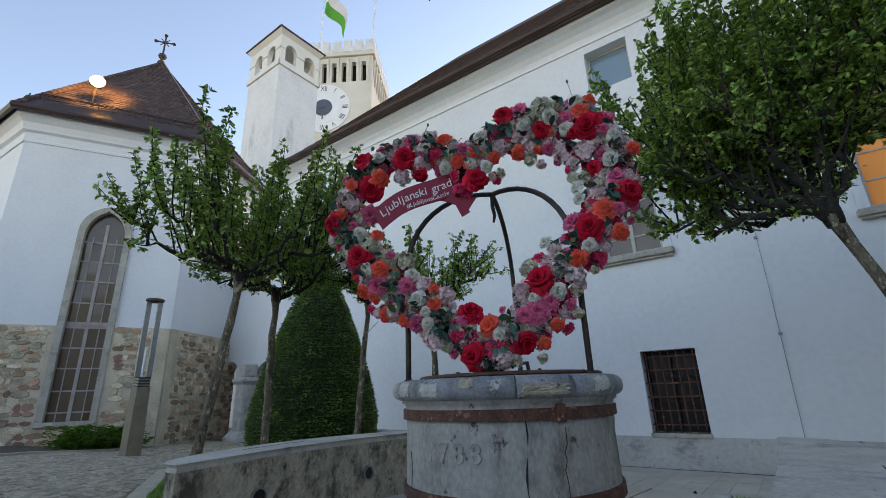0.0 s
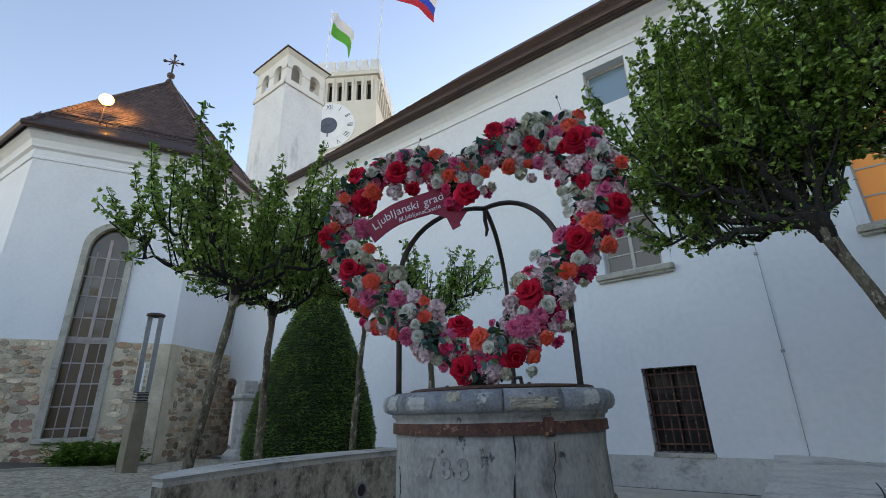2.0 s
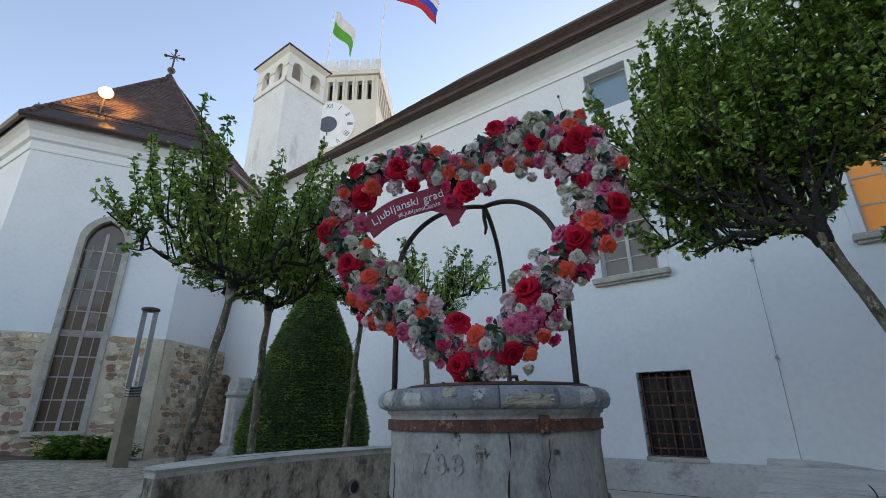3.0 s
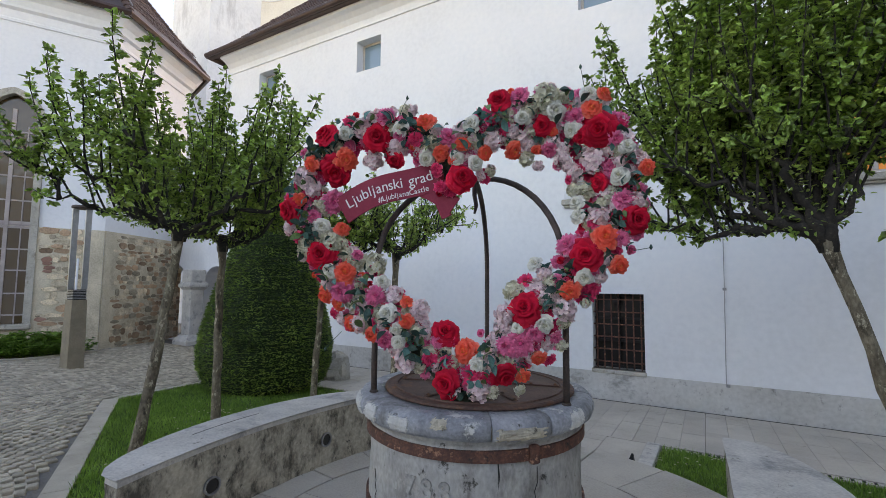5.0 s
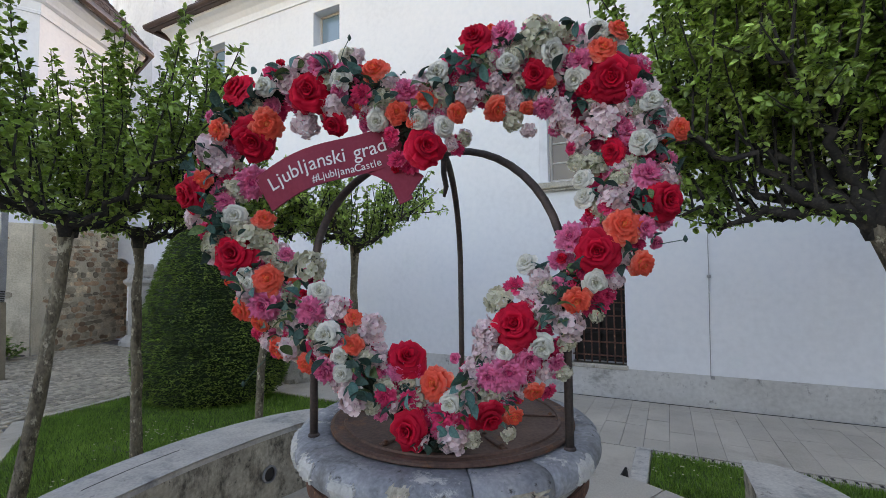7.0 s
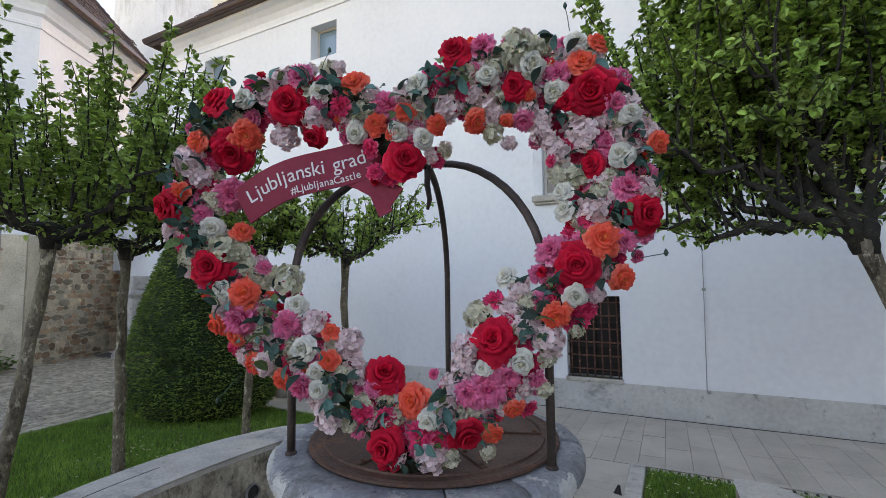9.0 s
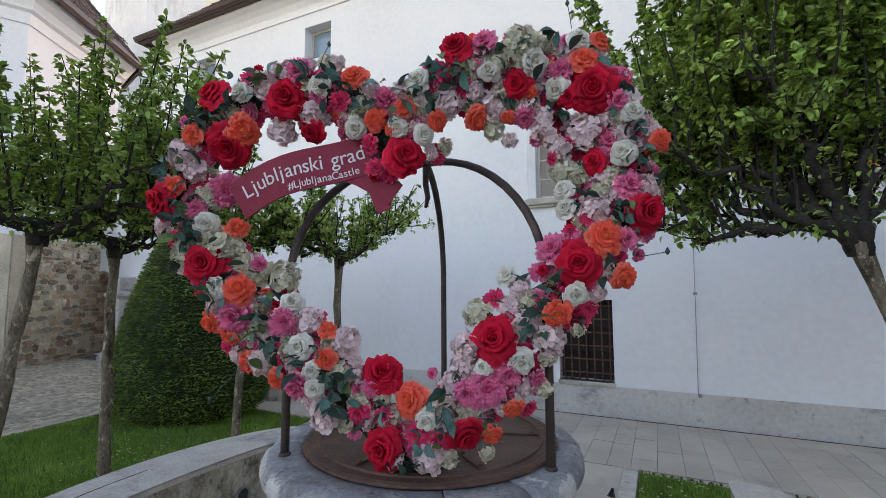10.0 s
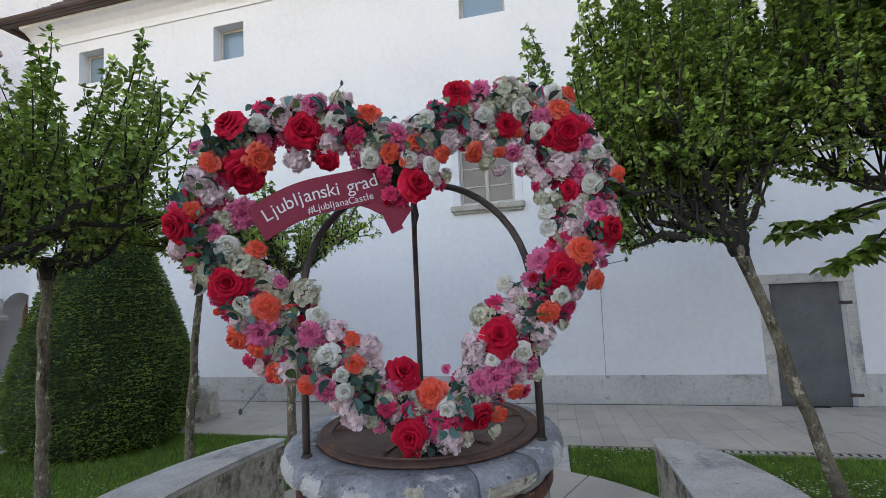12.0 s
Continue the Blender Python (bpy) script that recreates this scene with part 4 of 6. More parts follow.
rim_patch(AWAY - 41, AWAY - 28, 0.975, 1.085, 0.003, M_PATCH, 3)
rim_patch(AWAY + 4, AWAY + 29, 0.972, 1.06, 0.009, M_BENCH, 5)
rim_patch(AWAY - 88, AWAY - 62, 0.972, 1.10, 0.006, M_PATCH, 9)
rim_patch(AWAY - 60, AWAY - 47, 0.985, 1.10, 0.006, M_PATCH, 12)
rim_patch(AWAY + 40, AWAY + 52, 0.99, 1.098, 0.005, M_PATCH, 15)
rim_patch(AWAY - 20, AWAY - 12, 1.03, 1.10, 0.006, M_BENCH, 17)
crack = Mesh()
pts = [(0.752 * math.cos(radians(AWAY + 9 - 2 * t + 1.2 * math.sin(9 * t))), 0.752 * math.sin(radians(AWAY + 9 - 2 * t + 1.2 * math.sin(9 * t))), 0.05 + 0.84 * t) for t in [k / 14 for k in range(15)]]
crack.tube(pts, [0.0045 + 0.003 * math.sin(k * 1.7) for k in range(15)], 6)
part("joint", crack, M_DARK, well, "open dark joint between the stones")
for da, zz in ((26, 0.55), (-60, 0.4)):
    pts = [(0.752 * math.cos(radians(AWAY + da + 1.0 * math.sin(7 * t + da) + 0.6 * math.sin(31 * t))), 0.752 * math.sin(radians(AWAY + da + 1.0 * math.sin(7 * t + da) + 0.6 * math.sin(31 * t))), 0.15 + zz * t + 0.1) for t in [k / 12 for k in range(13)]]
    part("joint", Mesh().tube(pts, 0.0025, 5), M_DARK, well, "thin dark crack")
part("band_lug", Mesh().box(-0.02, 0.02, -0.03, 0.03, 0.86, 0.965, 0.008), M_RUST, well, m=pose(0, 0, 0, 0, 0, AWAY + 24) @ pose(0.778, 0, -0.03))
for k, s in enumerate("1788"):
    cu = bpy.data.curves.new("carved_digit", "FONT")
    cu.body, cu.size, cu.align_x, cu.align_y, cu.extrude, cu.bevel_depth, cu.fill_mode = s, 0.15, "CENTER", "CENTER", 0.002, 0.004, "BOTH"
    cu.materials.append(M_WELL)
    nb = new("carved_digit", cu)
    nb.parent = well
    nb.matrix_basis = pose(0, 0, 0, 0, 0, AWAY - 41 + 8.5 * k) @ pose(0.748, 0, 0.66) @ pose(0, 0, 0, 90, 0, 90)

lid = thing("iron_cover", (WELL[0] + 0.03, WELL[1] + 0.01, PLAT_Z + 1.108), "round brown iron well cover with riveted straps", "cover")
part("plate", Mesh().lathe([(0.67, 0.0), (0.678, 0.006), (0.676, 0.018), (0.66, 0.024), (0.64, 0.018), (0.0, 0.024)], 64), M_LID, lid)
part("ring_edge", Mesh().lathe([(0.585, 0.018), (0.588, 0.028), (0.602, 0.028), (0.606, 0.016)], 64, None, 0, False), M_LID, lid)
rivet = Mesh().lathe([(0.014, 0.0), (0.012, 0.008), (0.003, 0.012)], 8).data("rivet", M_LID)
for a in (20, 80, 140):
    strap = part("strap", Mesh().box(-0.58, 0.58, -0.016, 0.016, 0.018, 0.030, 0.004), M_LID, lid, m=pose(0, 0, 0, 0, 0, a))
    for s in (-0.55, -0.38, -0.2, 0.2, 0.38, 0.55):
        part("rivet", rivet, M_LID, strap, m=pose(s, 0, 0.029))
part("hasp", Mesh().tube([(0.0, -0.06, 0.04), (0.0, -0.05, 0.13), (0.02, 0.05, 0.14), (0.02, 0.08, 0.04)], 0.018, 8), M_IRON, lid, m=pose(-0.15, 0.55, 0))

U, N = Vector((0.955, 0.297, 0)), Vector((0.297, -0.955, 0))
hoop = thing("iron_arch", (*WELL, PLAT_Z + 1.10), "three curved brown iron bars meeting above the well", "frame")
POSTS = [Vector((-2.21, 2.59, 0)) - Vector((*WELL, 0)), Vector((-0.985, 2.96, 0)) - Vector((*WELL, 0)), Vector((-1.93, 3.84, 0)) - Vector((*WELL, 0))]
for p in POSTS:
    path = [p + Vector((0, 0, 0.0)), p + Vector((0, 0, 0.35)), p + Vector((0, 0, 0.7))] + [p * math.cos(t) + Vector((0, 0, 0.84 + 0.70 * math.sin(t))) for t in [k * math.pi / 24 for k in range(1, 13)]]
    me = Mesh().tube(path, 0.021, 8)
    part("bar", me, M_IRON, hoop, smooth=True)
    part("shoe", Mesh().lathe([(0.03, -0.01), (0.03, 0.012), (0.024, 0.018)], 10, pose(p.x, p.y, 0)), M_IRON, hoop)
part("hook", Mesh().tube([(0, 0, 1.52), (0, 0, 1.42), (0.015, 0, 1.34), (0.0, 0, 1.28)], [0.018, 0.018, 0.016, 0.009], 8), M_IRON, hoop, "dark iron hook")


# ---- crescent benches ----
def crescent(name, ya, yb, x_in, sag_in, sag_out, side, label):
    """A bench with a slack inner arc and a fuller outer arc; side -1: outer edge towards -x."""
    cy, half = (ya + yb) / 2, (yb - ya) / 2
    n = 44
    tin = [(x_in + side * (sag_in * (1 - (2 * k / n - 1) ** 2)), lerp(ya, yb, k / n)) for k in range(n + 1)]
    tout = [(x_in + side * (0.16 + (sag_out - 0.16) * math.sqrt(max(0, 1 - (2 * k / n - 1) ** 2)) ** 1.3), lerp(ya, yb, k / n)) for k in range(n + 1)]
    loop = tin + tout[::-1]
    if side < 0:
        loop = loop[::-1]
    cxm = sum(p[0] for p in loop) / len(loop)
    b = thing(name, (cxm, cy, PLAT_Z - 0.25), label, "bench")

    def ring(z, grow):
        out = []
        for i, (x, y) in enumerate(loop):
            xa, ya_ = loop[i - 1]
            xb, yb_ = loop[(i + 1) % len(loop)]
            t = Vector((xb - xa, yb_ - ya_)).normalized()
            w = (0.012 * noise.noise((x * 7, y * 7, z * 9)) + 0.006 * noise.noise((x * 19, y * 19, z * 21))) * (1.0 if 0.02 < z < 0.79 else 0.25)
            out.append((x + t.y * (grow + w) - cxm, y - t.x * (grow + w) - cy, z))
        return out

    part("bench_body", Mesh().loft([ring(0.80 * k / 12, 0.03 - 0.03 * k / 12) for k in range(13)]), M_BENCH, b, "grimy streaked stone body", smooth=False)
    part("bench_top", Mesh().loft([ring(0.80, 0.001), ring(0.83, 0.004), ring(0.845, -0.006), ring(0.855, -0.02)]), M_BENCHTOP, b, "pale grey worn stone top")
    part("joint", Mesh().tube([(x - cxm, y - cy, 0.854) for x, y in [(lerp(tin[k][0], tout[k][0], 0.62), tin[k][1]) for k in range(12, 24)]], 0.004, 5), M_DARK, b)
    for k in (12, 32):
        x, y = tin[k]
        ring_part = part("light_ring", Mesh().lathe([(0.055, 0.0), (0.07, 0.0), (0.07, 0.014), (0.055, 0.014)], 24, None, 0, False), M_STEEL, b, "round metal step-light ring", m=pose(x - cxm - side * 0.012, y - cy, 0.52, 0, -90 * side, 0))
        part("light_glass", Mesh().lathe([(0.056, 0.0), (0.05, 0.006), (0.0, 0.008)], 20), M_GLASS_DARK, ring_part)
    return b


crescent("stone_bench", 1.60, 4.28, -3.44, 0.19, 0.66, -1, "curved grey stone bench at the terrace edge, streaked with grime")
crescent("stone_bench", 1.75, 4.55, -0.12, 0.03, 0.68, 1, "curved pale stone bench at the terrace edge above the lawn")


# ---- trees ----
def leaf_faces(me, p, d, nrm, size, width=0.55):
    """A folded leaf from p along d."""
    s = d.cross(nrm)
    if s.length < 1e-4:
        s = d.orthogonal()
    s.normalize()
    n2 = s.cross(d).normalized()
    k = len(me.v)
    w = size * width * 0.5
    m1, m2 = p + d * size * 0.35, p + d * size * 0.72 - n2 * size * 0.05
    for q in (p, m1 + s * w + n2 * size * 0.12, m2 + s * w * 0.75 + n2 * size * 0.06, p + d * size - n2 * size * 0.12, m2 - s * w * 0.75 + n2 * size * 0.06, m1 - s * w + n2 * size * 0.12):
        me.v.append((q.x, q.y, q.z))
    me.f += [(k, k + 1, k + 2, k + 3), (k, k + 3, k + 4, k + 5)]


def tree(base, fork, spread, top, seed, limbs=8, leaf=0.047, per=100, label="", bend=0.0, lean=(0, 0), squash=1.0, shoots=9, low=0.08, tips=(), taper=0.25, first=0.22, girth=0.056, limb=0.034, dress=130):
    rg = random.Random(seed)
    t = thing("tree", base, label, "tree", "courtyard trees")
    b, f = Vector((0, 0, 0)), Vector(fork) - Vector(base)
    n = 9
    side = f.orthogonal().normalized()
    path = [lerp(b, f, k / n) + side * bend * math.sin(math.pi * k / n) + Vector((rg.uniform(-0.012, 0.012), rg.uniform(-0.012, 0.012), 0)) for k in range(n + 1)]
    r0 = girth
    part("trunk", Mesh().tube([path[0] - Vector((0, 0, 0.06))] + path, [r0 * 1.7] + [r0 * (1.3 if k == 0 else 1.0 - 0.35 * k / n + 0.12 * math.sin(k * 2.3 + seed) * 0.5) for k in range(n)] + [r0 * 1.05], 12), M_BARK, t, "mottled grey-brown bark", smooth=True)
    part("knuckle", Mesh().lathe([(r0 * q, z) for q, z in ((0.75, -0.10), (1.15, -0.05), (1.35, 0.0), (1.2, 0.05), (0.7, 0.09), (0.05, 0.105))], 12, Matrix.Translation(path[-1]), 0.12), M_TWIG, t, "swollen dark pollard head", smooth=True)
    wood, crown = Mesh(), Mesh()

    def shoot(p, d, length, r):
        pts = [p]
        dd = d.copy()
        m = max(4, int(length / 0.14))
        for k in range(m):
            dd = (dd + Vector((rg.gauss(0, 0.07), rg.gauss(0, 0.07), 0.13 + rg.gauss(0, 0.05)))).normalized()
            pts.append(pts[-1] + dd * length / m)
        wood.tube(pts, [lerp(r, 0.003, k / m) for k in range(m + 1)], 5, False)
        spurs = max(3, int(per * 0.24 * length))
        for k in range(spurs):
            s = lerp(low, 1.0, (k + rg.random()) / spurs) * m
            i = min(int(s), m - 1)
            q = lerp(pts[i], pts[i + 1], s - i)
            ax = (pts[i + 1] - pts[i]).normalized()
            a = rg.uniform(0, 6.283)
            o = ax.orthogonal().normalized()
            o = o * math.cos(a) + ax.cross(o) * math.sin(a)
            q = q + o * rg.uniform(0.0, 0.05)
            face = (o + Vector((0, 0, rg.uniform(0.1, 0.8)))).normalized()
            for c in range(rg.randint(5, 9)):
                dl = (face * 0.6 + Vector((rg.gauss(0, 0.65), rg.gauss(0, 0.65), rg.gauss(0, 0.5)))).normalized()
                leaf_faces(crown, q + dl * 0.006, dl, ax + Vector((rg.gauss(0, 0.45), rg.gauss(0, 0.45), rg.gauss(0, 0.45))), leaf * rg.uniform(0.6, 1.35), 0.62)

    for i in range(len(tips) or limbs):
        az = 2 * math.pi * (i + rg.uniform(-0.3, 0.3)) / limbs + seed
        reach = spread * rg.uniform(0.7, 1.05)
        ex, ey = math.cos(az) * reach + lean[0], math.sin(az) * reach * squash + lean[1]
        rise = rg.uniform(0.35, 0.75) * (0.4 + 0.35 * reach)
        if tips:
            ex, ey, rise = tips[i]
            az = math.atan2(ey, ex)
        pts, m = [], 14
        for k in range(m + 1):
            s = k / m
            pts.append(path[-1] + Vector((ex * s, ey * s, rise * (0.45 * s + 0.55 * s * s if not tips else 1.25 * s - 0.25 * s * s) + 0.05 * math.sin(7 * s + i))) + Vector((rg.uniform(-1, 1), rg.uniform(-1, 1), rg.uniform(-1, 1))) * 0.075 * min(1.0, s * 1.6))
        rr = [lerp(limb, 0.009, (k / m) ** 0.8) * rg.uniform(0.72, 1.35) for k in range(m + 1)]
        part("limb", Mesh().tube(pts, rr, 8), M_TWIG, t, smooth=True)
        for k in range(shoots):
            s = lerp(first, 1.0, (k + rg.random()) / shoots)
            j = min(int(s * m), m - 1)
            p = lerp(pts[j], pts[j + 1], s * m - j)
            h = (top - (base[2] + p.z)) * rg.uniform(0.35, 1.0) * (1.0 - taper * s)
            out = Vector((math.cos(az) * rg.uniform(-0.05, 0.6) + rg.gauss(0, 0.24), math.sin(az) * rg.uniform(-0.05, 0.6) + rg.gauss(0, 0.24), 1.0)).normalized()
            shoot(p, out, max(0.3, h), 0.0095)
        for k in range(dress):
            s = rg.uniform(0.12, 1.0)
            j = min(int(s * m), m - 1)
            dl = Vector((rg.gauss(0, 1), rg.gauss(0, 1), rg.gauss(0, 0.8))).normalized()
            leaf_faces(crown, lerp(pts[j], pts[j + 1], s * m - j) + dl * rg.uniform(0.01, 0.07), dl, Vector((rg.gauss(0, 0.5), rg.gauss(0, 0.5), 1)), leaf * rg.uniform(0.6, 1.15))
        for k in range(shoots // 2):
            s = lerp(0.5, 1.0, rg.random())
            j = min(int(s * m), m - 1)
            p = lerp(pts[j], pts[j + 1], s * m - j)
            a2 = az + rg.uniform(-1.3, 1.3)
            shoot(p, Vector((math.cos(a2), math.sin(a2), rg.uniform(-0.1, 0.45))).normalized(), rg.uniform(0.25, 0.55), 0.008)
    part("branchwork", wood, M_TWIG, t, "dark twigs")
    tagged(part("crown", crown, M_LEAF, t, "fresh green small-leaved crown"), kind="stuff")
    return t


tree((-5.12, 3.36, ground_z(3.36)), (-5.1, 3.32, 2.75), 1.05, 4.75, 11, shoots=9, per=120, low=0.12, leaf=0.047, dress=80, label="small pollarded tree with straight trunk rooted in the lawn")
tree((-4.80, 2.30, ground_z(2.3)), (-4.55, 2.52, 2.78), 1.32, 4.6, 23, shoots=9, per=120, low=0.12, leaf=0.047, dress=80, bend=0.03, label="small pollarded tree with slanting trunk rooted in the lawn")
tree((-4.5, 4.2, ground_z(4.2)), (-4.42, 4.32, 2.75), 0.45, 3.5, 37, limbs=5, girth=0.046, label="thin pollarded tree beside the clipped yew")
tree((-3.84, 5.04, ground_z(5.04)), (-3.84, 5.04, 2.72), 0.95, 3.85, 41, limbs=7, label="pollarded tree behind the well seen through the wreath")
tree((1.10, 4.15, ground_z(4.15)), (0.537, 4.20, 2.64), 1.5, 5.45, 53, bend=0.02, girth=0.054, limb=0.042, shoots=12, per=135, low=0.2, leaf=0.044, taper=0.42, tips=((-1.1, 0.0, 0.16), (-0.9, 0.6, 0.3), (-0.95, -0.25, 0.5), (-0.6, 0.35, 0.7), (-0.4, -0.25, 0.8), (-0.35, 0.85, 0.55), (-0.12, 0.3, 1.0), (0.12, -0.2, 0.95), (0.3, 0.5, 0.85), (0.38, 0.0, 0.75), (0.1, 0.95, 0.5), (-0.85, 0.1, 0.9), (-0.75, 0.6, 1.0), (-0.55, -0.45, 0.95), (-1.22, 0.15, 0.62), (-1.12, -0.15, 0.98), (-1.0, 0.45, 1.2)), label="leaning pollarded tree with dense dark crown over the bench")

far_tree = tree((2.6, 4.3, ground_z(4.3)), (2.35, 4.25, 2.75), 1.8, 6.8, 67, limb=0.042, shoots=15, per=140, low=0.2, leaf=0.044, taper=0.3, first=0.45, tips=((-1.55, 0.1, 0.55), (-1.35, -0.5, 0.8), (-1.3, 0.65, 0.75), (-1.0, 0.1, 1.0), (-0.8, -0.6, 1.0), (-0.5, 0.8, 0.9), (-0.2, -0.3, 1.1), (0.3, 0.7, 0.8), (0.8, 0.1, 0.7), (0.5, -0.8, 0.7), (-0.9, -1.0, 0.8), (0.1, -1.2, 0.75), (-1.2, -0.2, 1.25), (-0.4, -0.7, 1.3), (-0.7, 0.5, 1.3)), label="dense pollarded tree with a low hanging leafy branch")
rg = random.Random(90)
bough, big = Mesh(), Mesh()
o = Vector((2.6, 4.3, ground_z(4.3)))
for tip, start in (((0.98, 4.75, 2.72), (2.30, 4.2, 3.0)), ((1.27, 4.55, 2.42), (1.9, 4.35, 2.84)), ((1.16, 4.95, 2.84), (1.9, 4.4, 2.9))):
    a, b = Vector(start) - o, Vector(tip) - o
    pts = [lerp(a, b, k / 8) + Vector((0, 0, 0.05 * math.sin(k * 0.8))) for k in range(9)]
    bough.tube(pts, [lerp(0.016, 0.004, k / 8) for k in range(9)], 6)
    for k in range(64):
        s = rg.uniform(0.35, 1.0) ** 0.8 * 8
        i = min(int(s), 7)
        az = rg.uniform(0, 6.283)
        leaf_faces(big, lerp(pts[i], pts[i + 1], s - i), Vector((math.cos(az), math.sin(az), rg.uniform(-0.7, 0.1))).normalized(), Vector((0, 0, 1)), rg.uniform(0.10, 0.18), 0.62)
part("bough", bough, M_TWIG, far_tree)
tagged(part("bough_leaves", big, M_LEAF, far_tree, "broad dark green leaves"), kind="stuff")

# ---- clipped yew cone ----
yew = thing("topiary_yew", (-7.95, 6.3, ground_z(6.3)), "large clipped dark green yew cone on the lawn", "topiary")
YPROF = [(0.95, 0.05), (1.14, 0.2), (1.26, 0.5), (1.29, 0.8), (1.23, 1.2), (1.11, 1.7), (0.96, 2.2), (0.79, 2.7), (0.59, 3.2), (0.38, 3.7), (0.19, 4.05), (0.02, 4.25)]
# near-black core: the shade between the sprigs is put into its colour
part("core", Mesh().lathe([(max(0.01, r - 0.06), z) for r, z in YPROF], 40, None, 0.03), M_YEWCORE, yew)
sprigs = Mesh()
rg = random.Random(77)
zs = [z for r, z in YPROF]
total = 76000
while len(sprigs.f) < total:
    z = rg.uniform(0.05, 4.24)
    j = max(i for i in range(len(zs) - 1) if zs[i] <= z)
    t = (z - zs[j]) / (zs[j + 1] - zs[j])
    r = lerp(YPROF[j][0], YPROF[j + 1][0], t)
    if rg.random() > r / 1.25:
        continue
    a = rg.uniform(0, 6.283)
    r += 0.03 * noise.noise((math.cos(a) * 5, math.sin(a) * 5, z * 6)) + rg.uniform(-0.05, 0.015)
    z2 = round(z / 0.075) * 0.075 + rg.gauss(0, 0.02)
    p = Vector((r * math.cos(a), r * math.sin(a), z2))
    d = Vector((math.cos(a) * 0.7 + rg.gauss(0, 0.5), math.sin(a) * 0.7 + rg.gauss(0, 0.5), rg.uniform(-0.15, 0.3))).normalized()
    leaf_faces(sprigs, p - d * 0.03, d, Vector((0, 0, 1)), rg.uniform(0.035, 0.075), 0.34)
tagged(part("needles", sprigs, M_YEW, yew, "clipped dark green yew sprigs"), kind="stuff")

# ---- heart-shaped flower wreath ----


def petal(name, heart, body, edge, rough=0.7, jitter=0.15, translucent=0.14, at=(0.3, 0.82)):
    """Dyed silk: the tint runs from the petal's foot over its body to its rim, with fine veins; in the red it also
    paints shade.
    """
    m = bpy.data.materials.new(name)
    m.use_nodes = True
    nt = m.node_tree
    n, l = nt.nodes, nt.links
    b = n["Principled BSDF"]
    uv = n.new("ShaderNodeUVMap")
    sep = n.new("ShaderNodeSeparateXYZ")
    l.new(uv.outputs[0], sep.inputs[0])
    co = n.new("ShaderNodeTexCoord")
    vein = n.new("ShaderNodeTexNoise")
    vein.inputs["Scale"].default_value, vein.inputs["Detail"].default_value = 6.0, 6
    l.new(co.outputs["Object"], vein.inputs["Vector"])
    shift = n.new("ShaderNodeMath")
    shift.operation = "MULTIPLY_ADD"
    shift.inputs[1].default_value = 0.7
    l.new(vein.outputs[0], shift.inputs[0])
    l.new(sep.outputs[1], shift.inputs[2])
    drop = n.new("ShaderNodeMath")
    drop.operation = "SUBTRACT"
    drop.inputs[1].default_value = 0.35
    l.new(shift.outputs[0], drop.inputs[0])
    ramp = n.new("ShaderNodeValToRGB")
    el = ramp.color_ramp.elements
    el[0].position, el[1].position = 0.08, 1.0
    el[0].color, el[1].color = (*heart, 1), (*edge, 1)
    for pos in at:
        e = el.new(pos)
        e.color = (*body, 1)
    l.new(drop.outputs[0], ramp.inputs[0])
    info = n.new("ShaderNodeObjectInfo")
    isl = n.new("ShaderNodeNewGeometry")
    add = n.new("ShaderNodeMath")
    l.new(info.outputs["Random"], add.inputs[0])
    l.new(isl.outputs["Random Per Island"], add.inputs[1])
    fr = n.new("ShaderNodeMath")
    fr.operation = "FRACT"
    l.new(add.outputs[0], fr.inputs[0])
    rng = n.new("ShaderNodeMapRange")
    rng.inputs[3].default_value, rng.inputs[4].default_value = 1 - jitter, 1 + jitter
    l.new(fr.outputs[0], rng.inputs[0])
    hsv = n.new("ShaderNodeHueSaturation")
    l.new(ramp.outputs[0], hsv.inputs["Color"])
    l.new(rng.outputs[0], hsv.inputs["Value"])
    l.new(hsv.outputs[0], b.inputs["Base Color"])
    b.inputs["Roughness"].default_value = rough
    b.inputs["Specular IOR Level"].default_value = 0.2
    tr = n.new("ShaderNodeBsdfTranslucent")
    l.new(hsv.outputs[0], tr.inputs[0])
    ms = n.new("ShaderNodeMixShader")
    ms.inputs[0].default_value = translucent
    l.new(b.outputs[0], ms.inputs[1])
    l.new(tr.outputs[0], ms.inputs[2])
    l.new(ms.outputs[0], n["Material Output"].inputs[0])
    return m


# red: dark foot and bright rim put petal shade and highlight into the colour
P_RED = petal("petal_red", (0.30, 0.003, 0.012), (0.66, 0.008, 0.034), (0.84, 0.035, 0.075), 0.75, 0.28, 0.10)
P_ORANGE = petal("petal_orange", (1.0, 0.36, 0.10), (1.0, 0.12, 0.072), (1.0, 0.27, 0.19), jitter=0.08, at=(0.30, 0.75))
P_WHITE = petal("petal_ivory", (0.52, 0.49, 0.32), (0.76, 0.735, 0.64), (0.86, 0.845, 0.79), at=(0.45, 0.85))
P_BLUSH = petal("petal_blush", (0.58, 0.28, 0.36), (0.82, 0.62, 0.62), (0.88, 0.74, 0.70), jitter=0.18)
P_CREAM = petal("petal_greenish_cream", (0.38, 0.38, 0.20), (0.64, 0.61, 0.45), (0.78, 0.73, 0.61), jitter=0.2)
P_PINK = petal("petal_pink", (0.62, 0.025, 0.17), (0.90, 0.19, 0.35), (0.95, 0.60, 0.66), jitter=0.18)
